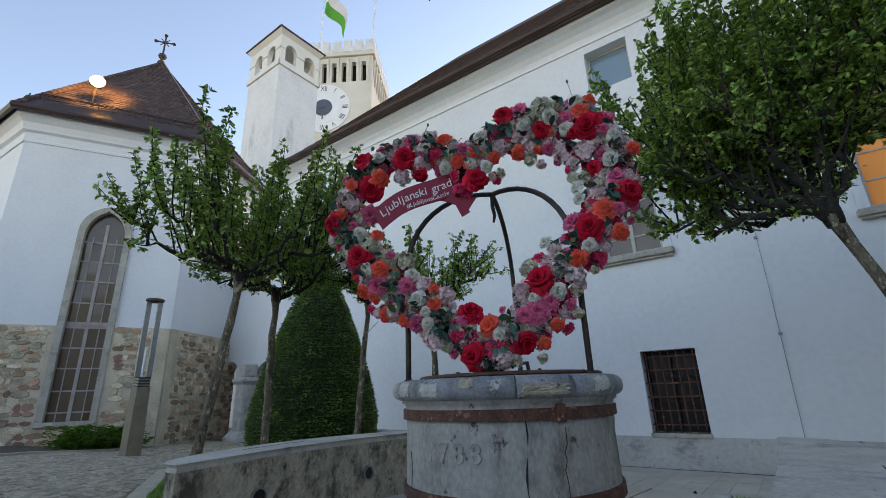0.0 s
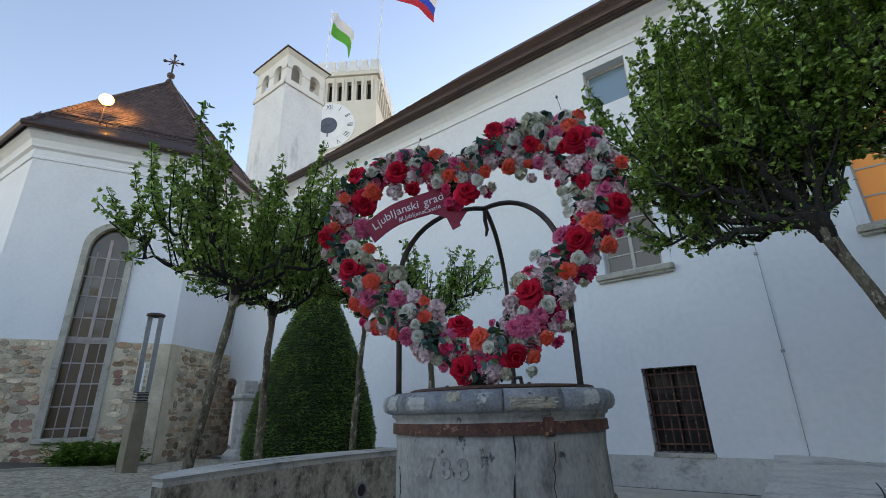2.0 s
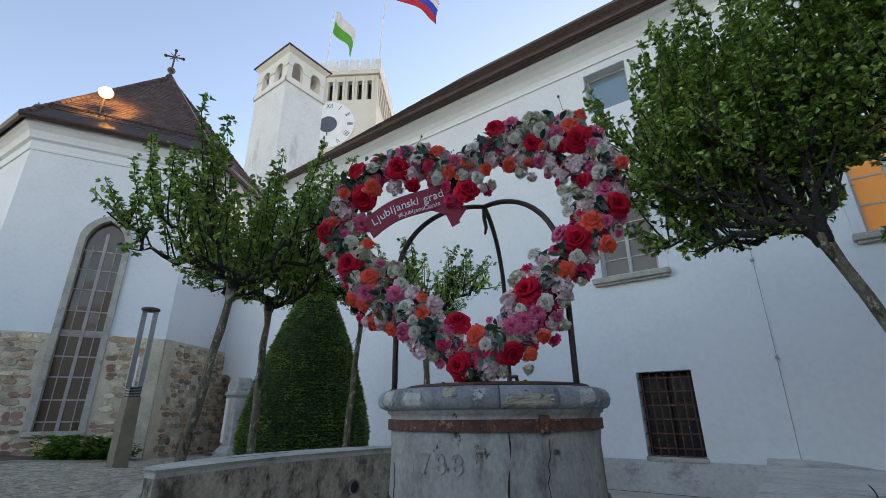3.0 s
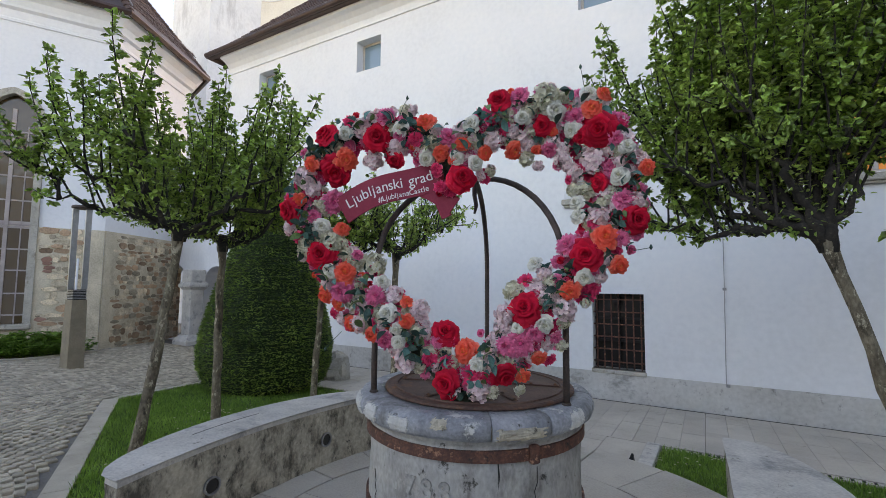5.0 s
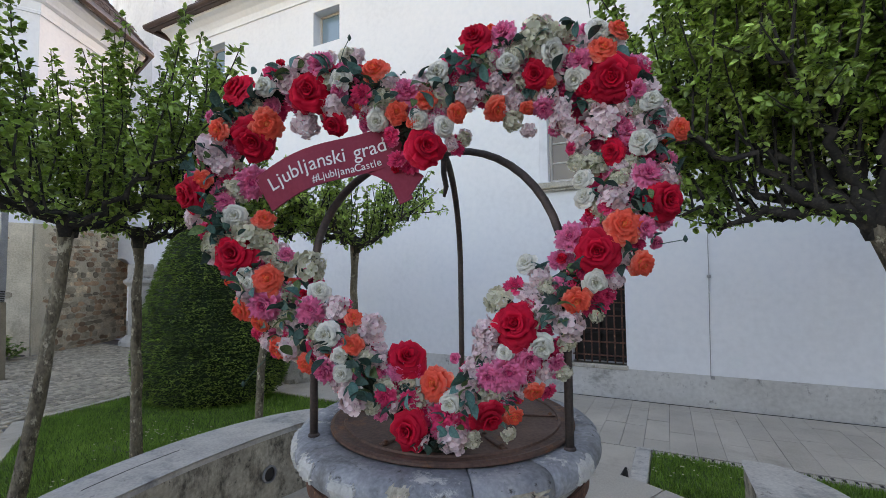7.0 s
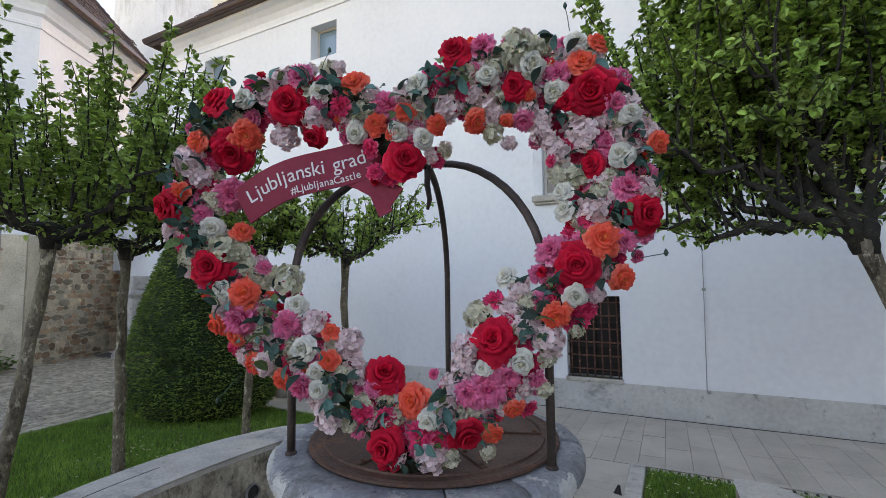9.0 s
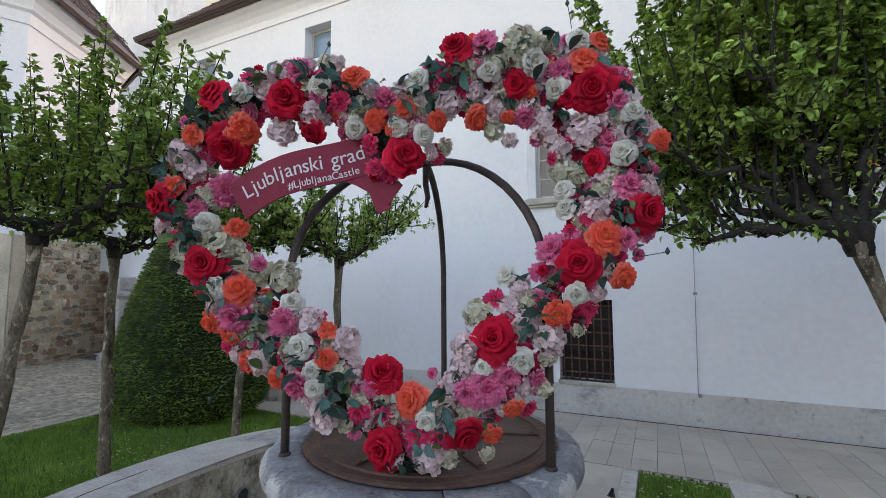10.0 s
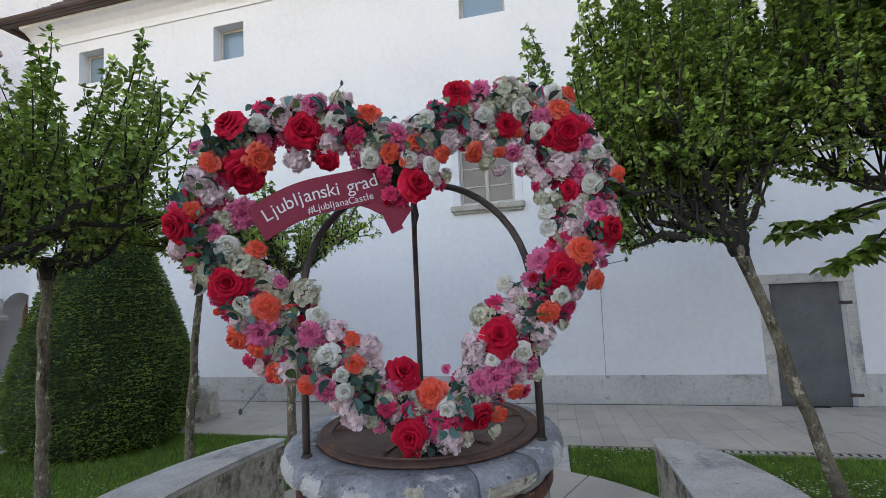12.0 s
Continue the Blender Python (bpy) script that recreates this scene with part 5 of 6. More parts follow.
P_CRIMSON = petal("petal_crimson", (0.55, 0.012, 0.07), (0.86, 0.055, 0.16), (0.92, 0.26, 0.36), jitter=0.2)
P_LEAF = material("silk_leaf", ((0.012, 0.036, 0.030), (0.03, 0.085, 0.065), (0.07, 0.15, 0.105)), 9.0, 50.0, 0.6, 0.1, jitter=0.45, translucent=0.15)
P_LEAF_FRESH = material("fresh_silk_leaf", ((0.05, 0.10, 0.03), (0.11, 0.19, 0.06), (0.20, 0.30, 0.10)), 9.0, 50.0, 0.6, 0.1, jitter=0.4, translucent=0.2)
P_LEAF_TEAL = material("teal_silk_leaf", ((0.035, 0.13, 0.115), (0.07, 0.21, 0.18), (0.13, 0.31, 0.26)), 9.0, 50.0, 0.6, 0.1, jitter=0.3, translucent=0.15)
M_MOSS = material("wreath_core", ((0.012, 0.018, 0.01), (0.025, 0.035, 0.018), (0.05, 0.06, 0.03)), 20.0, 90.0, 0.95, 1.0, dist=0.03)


def rose_mesh(name, mat, seed, layers, ruffle=0.035, curl=0.16, wave=0.05):
    """A rose of unit radius facing +z; layers: petals, radius, rim height, half angle."""
    rg = random.Random(seed)
    me = Mesh()
    for li, (cnt, rad, top, half) in enumerate(layers):
        for k in range(cnt):
            phi = 2 * math.pi * (k + rg.uniform(-0.3, 0.3)) / cnt + li * 1.1
            rr, tt, hh = rad * rg.uniform(0.84, 1.12), top + rg.uniform(-0.10, 0.08), half * rg.uniform(0.85, 1.2)
            ph, fold, notch = rg.uniform(0, 6.28), rg.uniform(-0.12, 0.12), rg.uniform(0.0, 0.10)
            nu, nv = 6, 5
            vs = []
            for j in range(nv + 1):
                v = j / nv
                for i in range(nu + 1):
                    w = 2 * i / nu - 1
                    rim = 1 - 0.16 * w * w * v - notch * v ** 3 * math.exp(-9 * w * w)
                    r = rr * (0.22 + 0.78 * math.sin(v * 1.35)) * rim + curl * rr * v ** 4
                    z0 = -0.42 + 0.4 * (1 - rad)
                    z = z0 + (tt - z0) * math.sin(v * 1.62) - 0.24 * rr * v ** 5 - 0.14 * rr * abs(w) ** 2 * v + fold * w * v * rr
                    th = phi + w * hh * (0.55 + 0.45 * math.sin(v * 2.6))
                    q = ruffle * rg.uniform(-0.6, 0.6) * v + wave * (0.35 + rad) * v * v * math.sin(w * 5.5 + ph)
                    vs.append(((r + 0.6 * q) * math.cos(th), (r + 0.6 * q) * math.sin(th), z + q))
                    me.uv.append((w, max(0.0, v * (0.35 + 0.65 * rad))))
            me.add(vs, [(j * (nu + 1) + i, j * (nu + 1) + i + 1, (j + 1) * (nu + 1) + i + 1, (j + 1) * (nu + 1) + i) for j in range(nv) for i in range(nu)])
    me.lathe([(0.55, -0.40), (0.45, -0.14), (0.16, 0.02), (0.12, 0.24), (0.02, 0.33)], 8)
    me.uv += [(0.0, 0.2)] * 40
    return me.data(name, mat, True)


def hydrangea_mesh(name, mat, seed, florets=24):
    """A dome of four-petalled florets with rounded, cupped petals, unit radius, facing +z."""
    rg = random.Random(seed)
    me = Mesh()
    for k in range(florets):
        zz = 1 - 1.02 * (k + 0.5) / florets
        a = k * 2.39996 + rg.uniform(-0.35, 0.35)
        s = math.sqrt(max(0, 1 - zz * zz))
        nrm = (Vector((s * math.cos(a), s * math.sin(a), zz * 0.9)) + Vector((rg.gauss(0, 0.32), rg.gauss(0, 0.32), rg.gauss(0, 0.32)))).normalized()
        c = Vector((s * math.cos(a) * 0.85, s * math.sin(a) * 0.85, zz * 0.55)) * rg.uniform(0.86, 1.14)
        t = nrm.orthogonal().normalized()
        b = nrm.cross(t)
        sp = rg.uniform(0, 1.57)
        for q in range(4):
            th = sp + q * math.pi / 2 + rg.uniform(-0.15, 0.15)
            d, e = t * math.cos(th) + b * math.sin(th), -t * math.sin(th) + b * math.cos(th)
            size = rg.uniform(0.36, 0.50)
            cup, wd = rg.uniform(-0.02, 0.16), size * rg.uniform(0.44, 0.56)
            pts = [c - nrm * 0.02, c + d * size * 0.35 + e * wd * 0.75 + nrm * cup * 0.5, c + d * size * 0.75 + e * wd + nrm * cup * 1.1, c + d * size * 1.02 + e * wd * 0.35 + nrm * cup * 0.8,
                   c + d * size * 0.98 - e * wd * 0.35 + nrm * cup * 0.6, c + d * size * 0.72 - e * wd + nrm * cup * 1.1, c + d * size * 0.35 - e * wd * 0.75 + nrm * cup * 0.5, c + d * size * 0.55 + nrm * cup * 0.2]
            me.add(pts, [(0, 1, 7), (1, 2, 7), (2, 3, 7), (3, 4, 7), (4, 5, 7), (5, 6, 7), (6, 0, 7)])
            me.uv += [(0, 0.05), (0, 0.45), (0, 0.9), (0, 1), (0, 1), (0, 0.9), (0, 0.45), (0, 0.6)]
    return me.data(name, mat, True)


def bud_mesh(name, mat, seed):
    """A half-open bud: few petals wrapped round one another, facing +z."""
    return rose_mesh(name, mat, seed, ((3, 0.30, 0.75, 1.2), (3, 0.55, 0.70, 1.1), (4, 0.8, 0.45, 0.9), (4, 1.0, 0.15, 0.8)), 0.03, 0.02, 0.04)


def spray_leaf_mesh(name, mat, seed):
    rg = random.Random(seed)
    me = Mesh()
    rows = 6
    vs = []
    for j in range(rows + 1):
        v = j / rows
        w = 0.30 * math.sin(math.pi * min(1, v * 0.97 + 0.03)) ** 0.8 * (1 - 0.25 * v)
        z = 0.22 * math.sin(v * 2.2) - 0.25 * v * v
        for i in (-1, 0, 1):
            vs.append((v, i * w, z + abs(i) * 0.07 + rg.uniform(-0.02, 0.02)))
    me.add(vs, [(3 * j + i, 3 * j + i + 1, 3 * j + i + 4, 3 * j + i + 3) for j in range(rows) for i in (0, 1)])
    return me.data(name, mat, True)


RELAXED = ((3, 0.13, 0.42, 1.3), (4, 0.27, 0.46, 1.0), (4, 0.45, 0.44, 0.95), (5, 0.64, 0.34, 0.85), (6, 0.83, 0.16, 0.78), (6, 1.0, -0.08, 0.74))
LOOSE = ((3, 0.13, 0.36, 1.2), (5, 0.26, 0.42, 0.85), (6, 0.42, 0.40, 0.72), (7, 0.62, 0.30, 0.62), (8, 0.82, 0.14, 0.56), (8, 1.0, -0.06, 0.55))
CABBAGE = ((5, 0.14, 0.26, 0.6), (6, 0.26, 0.32, 0.5), (8, 0.40, 0.36, 0.45), (8, 0.54, 0.34, 0.5), (7, 0.70, 0.26, 0.6), (7, 0.86, 0.10, 0.64), (6, 1.0, -0.12, 0.7))
PEONY = ((5, 0.22, 0.52, 0.7), (7, 0.38, 0.52, 0.55), (9, 0.56, 0.44, 0.46), (10, 0.76, 0.28, 0.42), (10, 1.0, 0.04, 0.40))
OPEN = ((5, 0.25, 0.42, 0.6), (7, 0.48, 0.36, 0.5), (8, 0.74, 0.22, 0.44), (8, 1.0, 0.05, 0.42))
LOOKS = {}
LOOKS["red"] = [rose_mesh("rose", P_RED, 110 + i, RELAXED, 0.04, 0.12, 0.07) for i in range(6)]
LOOKS["orange"] = [rose_mesh("rose", P_ORANGE, 120 + i, LOOSE, 0.04, 0.12, 0.07) for i in range(5)]
LOOKS["white"] = [rose_mesh("rose", P_WHITE, 130 + i, CABBAGE, 0.03, 0.06, 0.03) for i in range(5)]
LOOKS["pink"] = [rose_mesh("peony", P_PINK, 140 + i, PEONY, 0.09, 0.1, 0.10) for i in range(4)]
LOOKS["crimson"] = [rose_mesh("carnation", P_CRIMSON, 150 + i, OPEN, 0.12, 0.1, 0.12) for i in range(4)]
LOOKS["blush"] = [hydrangea_mesh("hydrangea", P_BLUSH, 160 + i) for i in range(5)]
LOOKS["cream"] = [hydrangea_mesh("hydrangea", P_CREAM, 170 + i) for i in range(4)]
LOOKS["bud"] = [bud_mesh("rosebud", P_ORANGE, 175), bud_mesh("rosebud", P_RED, 176), bud_mesh("rosebud", P_PINK, 177), bud_mesh("rosebud", P_WHITE, 178)]
LEAVES = [spray_leaf_mesh("leaf", m, 180 + i) for i, m in enumerate((P_LEAF, P_LEAF_FRESH, P_LEAF, P_LEAF_TEAL, P_LEAF, P_LEAF_TEAL))]
KINDS = {"red": ("rose", "large deep red silk rose"), "orange": ("rose", "coral orange silk rose"), "white": ("rose", "ivory white silk rose"), "pink": ("peony", "magenta pink ruffled peony"),
         "crimson": ("carnation", "crimson ruffled carnation"), "blush": ("hydrangea", "pale blush hydrangea head"), "cream": ("hydrangea", "greenish cream hydrangea head"), "bud": ("rosebud", "half-open silk rosebud")}

HEART = Vector((*WELL, 0)) + N * 0.47


def heart_point(t):
    """The wreath's centre line, as distance along the wreath's plane and height."""
    x = 1.059 * math.sin(t) ** 3
    y = 1.042 * (13 * math.cos(t) - 5 * math.cos(2 * t) - 1.72 * math.cos(3 * t) - math.cos(4 * t)) / 16
    c, s = math.cos(0.052), math.sin(0.052)
    return Vector((-0.042 + x * c - y * s, 2.625 + x * s + y * c))


FINE = [heart_point(2 * math.pi * k / 1600) for k in range(1600)]
run = [0.0]
for k in range(1600):
    run.append(run[-1] + (FINE[(k + 1) % 1600] - FINE[k]).length)
LINE, j = [], 0
for k in range(160):
    while run[j + 1] < run[-1] * k / 160:
        j += 1
    LINE.append(FINE[j])
wreath = thing("flower_wreath", tuple(HEART), "heart-shaped wreath of red, orange, pink and ivory silk flowers", "wreath")
core = Mesh()
rings = []
for k in range(80):
    p, q = LINE[2 * k], LINE[(2 * k + 2) % 160]
    t = (q - p).normalized()
    o = Vector((-t.y, t.x))
    rings.append([tuple(U * (p.x + o.x * 0.085 * math.cos(a)) + Vector((0, 0, p.y + o.y * 0.085 * math.cos(a))) + N * 0.085 * math.sin(a)) for a in [2 * math.pi * i / 10 for i in range(10)]])
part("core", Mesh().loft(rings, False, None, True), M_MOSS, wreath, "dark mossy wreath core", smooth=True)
FRAME = Matrix(((U.x, 0, N.x), (U.y, 0, N.y), (0, 1, 0)))


def bloom(name, me, u, z, r, push, seed, spin=None, label="", tilt=1.0):
    rg = random.Random(seed)
    p = Vector((u, z))
    c = min(LINE, key=lambda q: (q - p).length)
    d = p - c
    dist = d.length
    lift = 0.75 * math.sqrt(max(0.0, 0.2 ** 2 - min(dist, 0.19) ** 2))
    out = Vector((d.x, d.y, 0)) / 0.2 * 0.8 * tilt
    nrm = (Vector((out.x, out.y, 1.0)) + Vector((rg.uniform(-0.25, 0.25), rg.uniform(-0.25, 0.25), 0)))
    w = (U * nrm.x + Vector((0, 0, nrm.y)) + N * nrm.z).normalized()
    at = U * u + Vector((0, 0, z)) + N * (lift * 0.75 + push)
    rot = w.to_track_quat("Z", "Y").to_matrix().to_4x4() @ pose(0, 0, 0, 0, 0, rg.uniform(0, 360) if spin is None else spin)
    return part(name, me, None, wreath, label, m=Matrix.Translation(at) @ rot @ Matrix.Scale(r, 4))


RED = [(-0.94, 3.31, 0.095), (-0.555, 3.27, 0.112), (-0.87, 3.05, 0.115), (-1.20, 2.79, 0.100), (-0.94, 2.49, 0.108), (0.02, 2.96, 0.102), (0.24, 3.46, 0.082), (0.51, 3.27, 0.075), (0.83, 3.21, 0.112), (1.04, 2.68, 0.089), (0.75, 2.47, 0.104), (0.40, 2.16, 0.111), (-0.10, 2.00, 0.099), (-0.08, 1.69, 0.100), (0.28, 1.75, 0.086), (0.83, 2.91, 0.062), (-0.46, 3.12, 0.069), (0.73, 3.19, 0.059)]
ORANGE = [(-0.79, 3.13, 0.085), (-0.76, 2.37, 0.080), (-0.23, 3.35, 0.074), (-0.12, 3.13, 0.057), (0.02, 3.18, 0.054), (0.34, 3.13, 0.063), (0.80, 3.35, 0.069), (0.88, 3.46, 0.054), (0.86, 2.58, 0.085), (0.66, 2.26, 0.069), (0.94, 2.41, 0.063), (0.03, 1.89, 0.088), (0.48, 1.85, 0.052), (-0.34, 2.06, 0.053), (-0.93, 2.21, 0.069), (-0.74, 2.02, 0.073), (-0.59, 1.96, 0.052), (-0.35, 2.19, 0.046), (-0.82, 2.15, 0.053), (0.16, 3.12, 0.054), (-1.03, 3.10, 0.061), (-0.82, 2.67, 0.059), (1.10, 2.98, 0.052), (-1.11, 2.86, 0.050), (0.39, 1.74, 0.052), (-0.05, 3.08, 0.031), (0.47, 3.13, 0.035), (0.57, 3.23, 0.035)]
WHITE = [(-0.40, 3.31, 0.064), (-0.95, 2.68, 0.065), (-0.47, 2.11, 0.067), (-0.52, 2.31, 0.062), (-0.89, 2.39, 0.048), (-0.02, 3.09, 0.054), (0.10, 3.06, 0.054), (-0.22, 3.10, 0.060), (0.39, 3.33, 0.058), (0.59, 3.35, 0.077), (0.68, 3.23, 0.061), (0.79, 3.46, 0.057), (0.94, 2.94, 0.062), (0.99, 3.11, 0.055), (0.07, 3.31, 0.067), (0.70, 2.80, 0.053), (0.71, 2.72, 0.053), (0.45, 2.43, 0.058), (0.74, 2.34, 0.059), (0.51, 2.06, 0.066), (0.35, 2.04, 0.043), (-0.39, 1.93, 0.051), (0.11, 1.81, 0.058), (-0.40, 2.01, 0.046), (-0.79, 3.31, 0.061), (-0.86, 2.35, 0.037)]
BLUSH = [(-0.45, 3.20, 0.064), (-0.62, 3.14, 0.070), (-0.68, 3.34, 0.066), (-1.08, 3.02, 0.078), (-1.03, 2.94, 0.061), (0.21, 3.20, 0.064), (0.63, 3.07, 0.059), (0.80, 3.05, 0.080), (0.83, 2.71, 0.062), (0.63, 2.16, 0.073), (0.54, 2.22, 0.062), (0.28, 2.11, 0.061), (-0.36, 1.82, 0.076), (-0.27, 2.13, 0.066), (-0.44, 2.23, 0.062), (-0.68, 2.03, 0.062), (0.12, 1.66, 0.070), (1.04, 2.79, 0.052), (0.34, 3.14, 0.045), (-0.89, 2.30, 0.048), (-0.16, 3.29, 0.047), (0.44, 3.17, 0.045), (-0.03, 1.65, 0.045), (0.17, 1.87, 0.053), (0.70, 2.98, 0.062), (0.39, 3.21, 0.062), (0.33, 3.25, 0.05), (0.63, 3.13, 0.06), (0.57, 3.18, 0.055), (0.66, 3.04, 0.05)]
CREAM = [(0.53, 3.44, 0.090), (0.44, 3.38, 0.055), (-0.90, 2.58, 0.081), (-0.59, 2.43, 0.084), (0.32, 3.20, 0.045), (-1.06, 2.54, 0.071), (0.33, 2.26, 0.068), (-0.83, 2.56, 0.059), (0.64, 3.44, 0.045), (-0.17, 3.21, 0.058), (-0.28, 2.00, 0.040), (0.75, 2.19, 0.033), (0.86, 2.79, 0.043), (0.36, 1.66, 0.038), (0.20, 1.65, 0.045), (0.77, 2.87, 0.056), (0.69, 2.88, 0.045), (0.46, 3.24, 0.055), (0.52, 3.22, 0.05)]
PINK = [(-0.51, 3.41, 0.068), (-0.90, 2.85, 0.101), (-0.79, 2.24, 0.095), (-0.55, 2.22, 0.073), (-0.08, 3.24, 0.078), (0.37, 3.47, 0.071), (0.93, 3.16, 0.062), (0.97, 2.80, 0.073), (0.65, 2.54, 0.077), (0.37, 1.95, 0.096), (0.46, 2.01, 0.067), (-0.49, 1.93, 0.072), (-0.14, 1.94, 0.045), (-1.01, 2.75, 0.060), (0.95, 2.57, 0.061), (0.28, 1.93, 0.067), (0.55, 3.13, 0.059), (0.70, 3.31, 0.064), (0.58, 1.98, 0.047), (-0.41, 3.27, 0.048), (-0.71, 2.49, 0.043)]
CRIMSON = [(0.20, 3.34, 0.056), (-0.30, 3.24, 0.058), (0.40, 2.33, 0.053), (0.07, 1.75, 0.073), (-0.19, 1.83, 0.055), (-0.08, 1.82, 0.049), (-0.16, 3.03, 0.052), (-0.13, 2.92, 0.047), (0.80, 2.67, 0.043), (-0.77, 2.00, 0.037), (-0.05, 1.94, 0.040), (0.28, 3.27, 0.046), (0.15, 1.73, 0.053), (0.66, 2.94, 0.033), (0.73, 3.01, 0.036)]
seed = 0
for key, places, push in (("red", RED, 0.03), ("orange", ORANGE, 0.035), ("white", WHITE, 0.03), ("blush", BLUSH, 0.005), ("cream", CREAM, 0.0), ("pink", PINK, 0.015), ("crimson", CRIMSON, 0.015)):
    for u, z, r in places:
        seed += 1
        bloom(KINDS[key][0], LOOKS[key][seed % len(LOOKS[key])], u, z, r * 0.95, push, seed, label=KINDS[key][1])
TAKEN = [(Vector((u, z)), r) for places in (RED, ORANGE, WHITE, PINK) for u, z, r in places]


def ribbon_mid(s):
    """Centre line of the ribbon, s from 0 to 1."""
    return Vector((-0.825 + 0.70 * s, 2.785 + 0.31 * s - 0.07 * s * s * s + 0.018 * math.sin(s * 6)))


def clear(p, share, sign_gap):
    return all((p - q).length > r * share for q, r in TAKEN) and all((p - ribbon_mid(k / 10)).length > sign_gap for k in range(11))


rg = random.Random(19)
count = tries = 0
while count < 440 and tries < 9000:
    tries += 1
    c = LINE[rg.randrange(160)]
    a = rg.uniform(0, 6.283)
    s = 0.155 * math.sqrt(rg.random())
    p = Vector((c.x + s * math.cos(a), c.y + s * math.sin(a)))
    if tries % 2:
        q, r = TAKEN[rg.randrange(len(TAKEN))]
        p = q + Vector((math.cos(a), math.sin(a))) * (r + rg.uniform(0.0, 0.05))
        if len([1 for o, _ in TAKEN if (o - p).length < 0.2]) < 4:
            continue
    if not clear(p, 0.8, 0.12) or p.y < 1.63:
        continue
    key = rg.choice(("crimson", "blush", "crimson", "pink", "cream", "crimson", "bud", "pink", "blush", "bud"))
    bloom(KINDS[key][0], LOOKS[key][count % 4], p.x, p.y, rg.uniform(0.024, 0.036) if key == "bud" else rg.uniform(0.036, 0.058), rg.uniform(-0.06, -0.02), 500 + tries, label=KINDS[key][1])
    count += 1
# blossoms that stand off the core are tied in by smaller ones and leaves between
for k, (q, r) in enumerate(TAKEN + [(Vector((u, z)), r) for places in (BLUSH, CREAM, CRIMSON) for u, z, r in places]):
    c = min(LINE, key=lambda o: (o - q).length)
    gap = (c - q).length
    if gap < 0.12:
        continue
    for f in (0.35, 0.65, 0.9):
        p = q + (c - q) * f + Vector((rg.uniform(-0.02, 0.02), rg.uniform(-0.02, 0.02)))
        if not clear(p, 0.6, 0.10):
            continue
        key = rg.choice(("blush", "cream", "crimson", "crimson", "pink"))
        bloom(KINDS[key][0], LOOKS[key][k % 4], p.x, p.y, rg.uniform(0.042, 0.056), -0.03, 900 + k, label=KINDS[key][1])
    for j in range(3):
        a = rg.uniform(0, 6.283)
        w = (U * math.cos(a) + Vector((0, 0, math.sin(a))) + N * 0.5).normalized()
        at = U * (q.x + (c.x - q.x) * 0.4) + Vector((0, 0, q.y + (c.y - q.y) * 0.4)) + N * 0.05
        part("leaf", LEAVES[(k + j) % 6], None, wreath, m=Matrix.Translation(at) @ w.to_track_quat("X", "Z").to_matrix().to_4x4() @ Matrix.Scale(0.085, 4))
count = 0
while count < 460 and tries < 30000:
    tries += 1
    c = LINE[rg.randrange(160)]
    a = rg.uniform(0, 6.283)
    s = rg.uniform(0.0, 0.10)
    d = Vector((math.cos(a), math.sin(a)))
    p = Vector((c.x + d.x * s, c.y + d.y * s))
    a = rg.uniform(0, 6.283)
    d = Vector((math.cos(a), math.sin(a)))
    if tries % 3 == 0:
        q, r = TAKEN[rg.randrange(len(TAKEN))]
        p = q + d * (r + rg.uniform(0.0, 0.06))
        if len([1 for o, _ in TAKEN if (o - p).length < 0.2]) < 4:
            continue
    if min((p + d * 0.08 - q).length for q in LINE) > 0.13:
        continue
    if p.y + d.y * 0.1 < 1.64 or not clear(p, 0.95, 0.11):
        continue
    w = (U * d.x * 0.8 + Vector((0, 0, d.y * 0.8)) + N * rg.uniform(0.35, 1.1)).normalized()
    at = U * p.x + Vector((0, 0, p.y)) + N * (rg.uniform(0.3, 0.95) * math.sqrt(max(0.002, 0.185 ** 2 - s * s)))
    rot = w.to_track_quat("X", "Z").to_matrix().to_4x4() @ pose(0, 0, 0, rg.uniform(-70, 70))
    part("leaf", LEAVES[rg.randrange(6)], None, wreath, m=Matrix.Translation(at) @ rot @ Matrix.Scale(rg.uniform(0.05, 0.095), 4))
    count += 1
for u, z, du, dz in ((-0.42, 3.42, 0.06, 0.10), (0.76, 3.52, -0.02, 0.10), (1.02, 2.5, 0.09, 0.015), (-0.80, 1.98, -0.1, -0.12)):
    b0 = U * u + Vector((0, 0, z)) + N * 0.08
    b1 = b0 + U * du + Vector((0, 0, dz)) + N * 0.03
    stalk = part("stem", Mesh().tube([b0, lerp(b0, b1, 0.5) + N * 0.01, b1], 0.002, 5), P_LEAF, wreath)
    part("bud", Mesh().lathe([(0.003, -0.012), (0.010, 0.0), (0.006, 0.012), (0.001, 0.02)], 8, Matrix.Translation(b1)), P_LEAF, stalk, smooth=True)

# ribbon sign in the wreath
sign = thing("ribbon_sign", tuple(HEART), "dark red ribbon-shaped sign with white lettering", "sign")


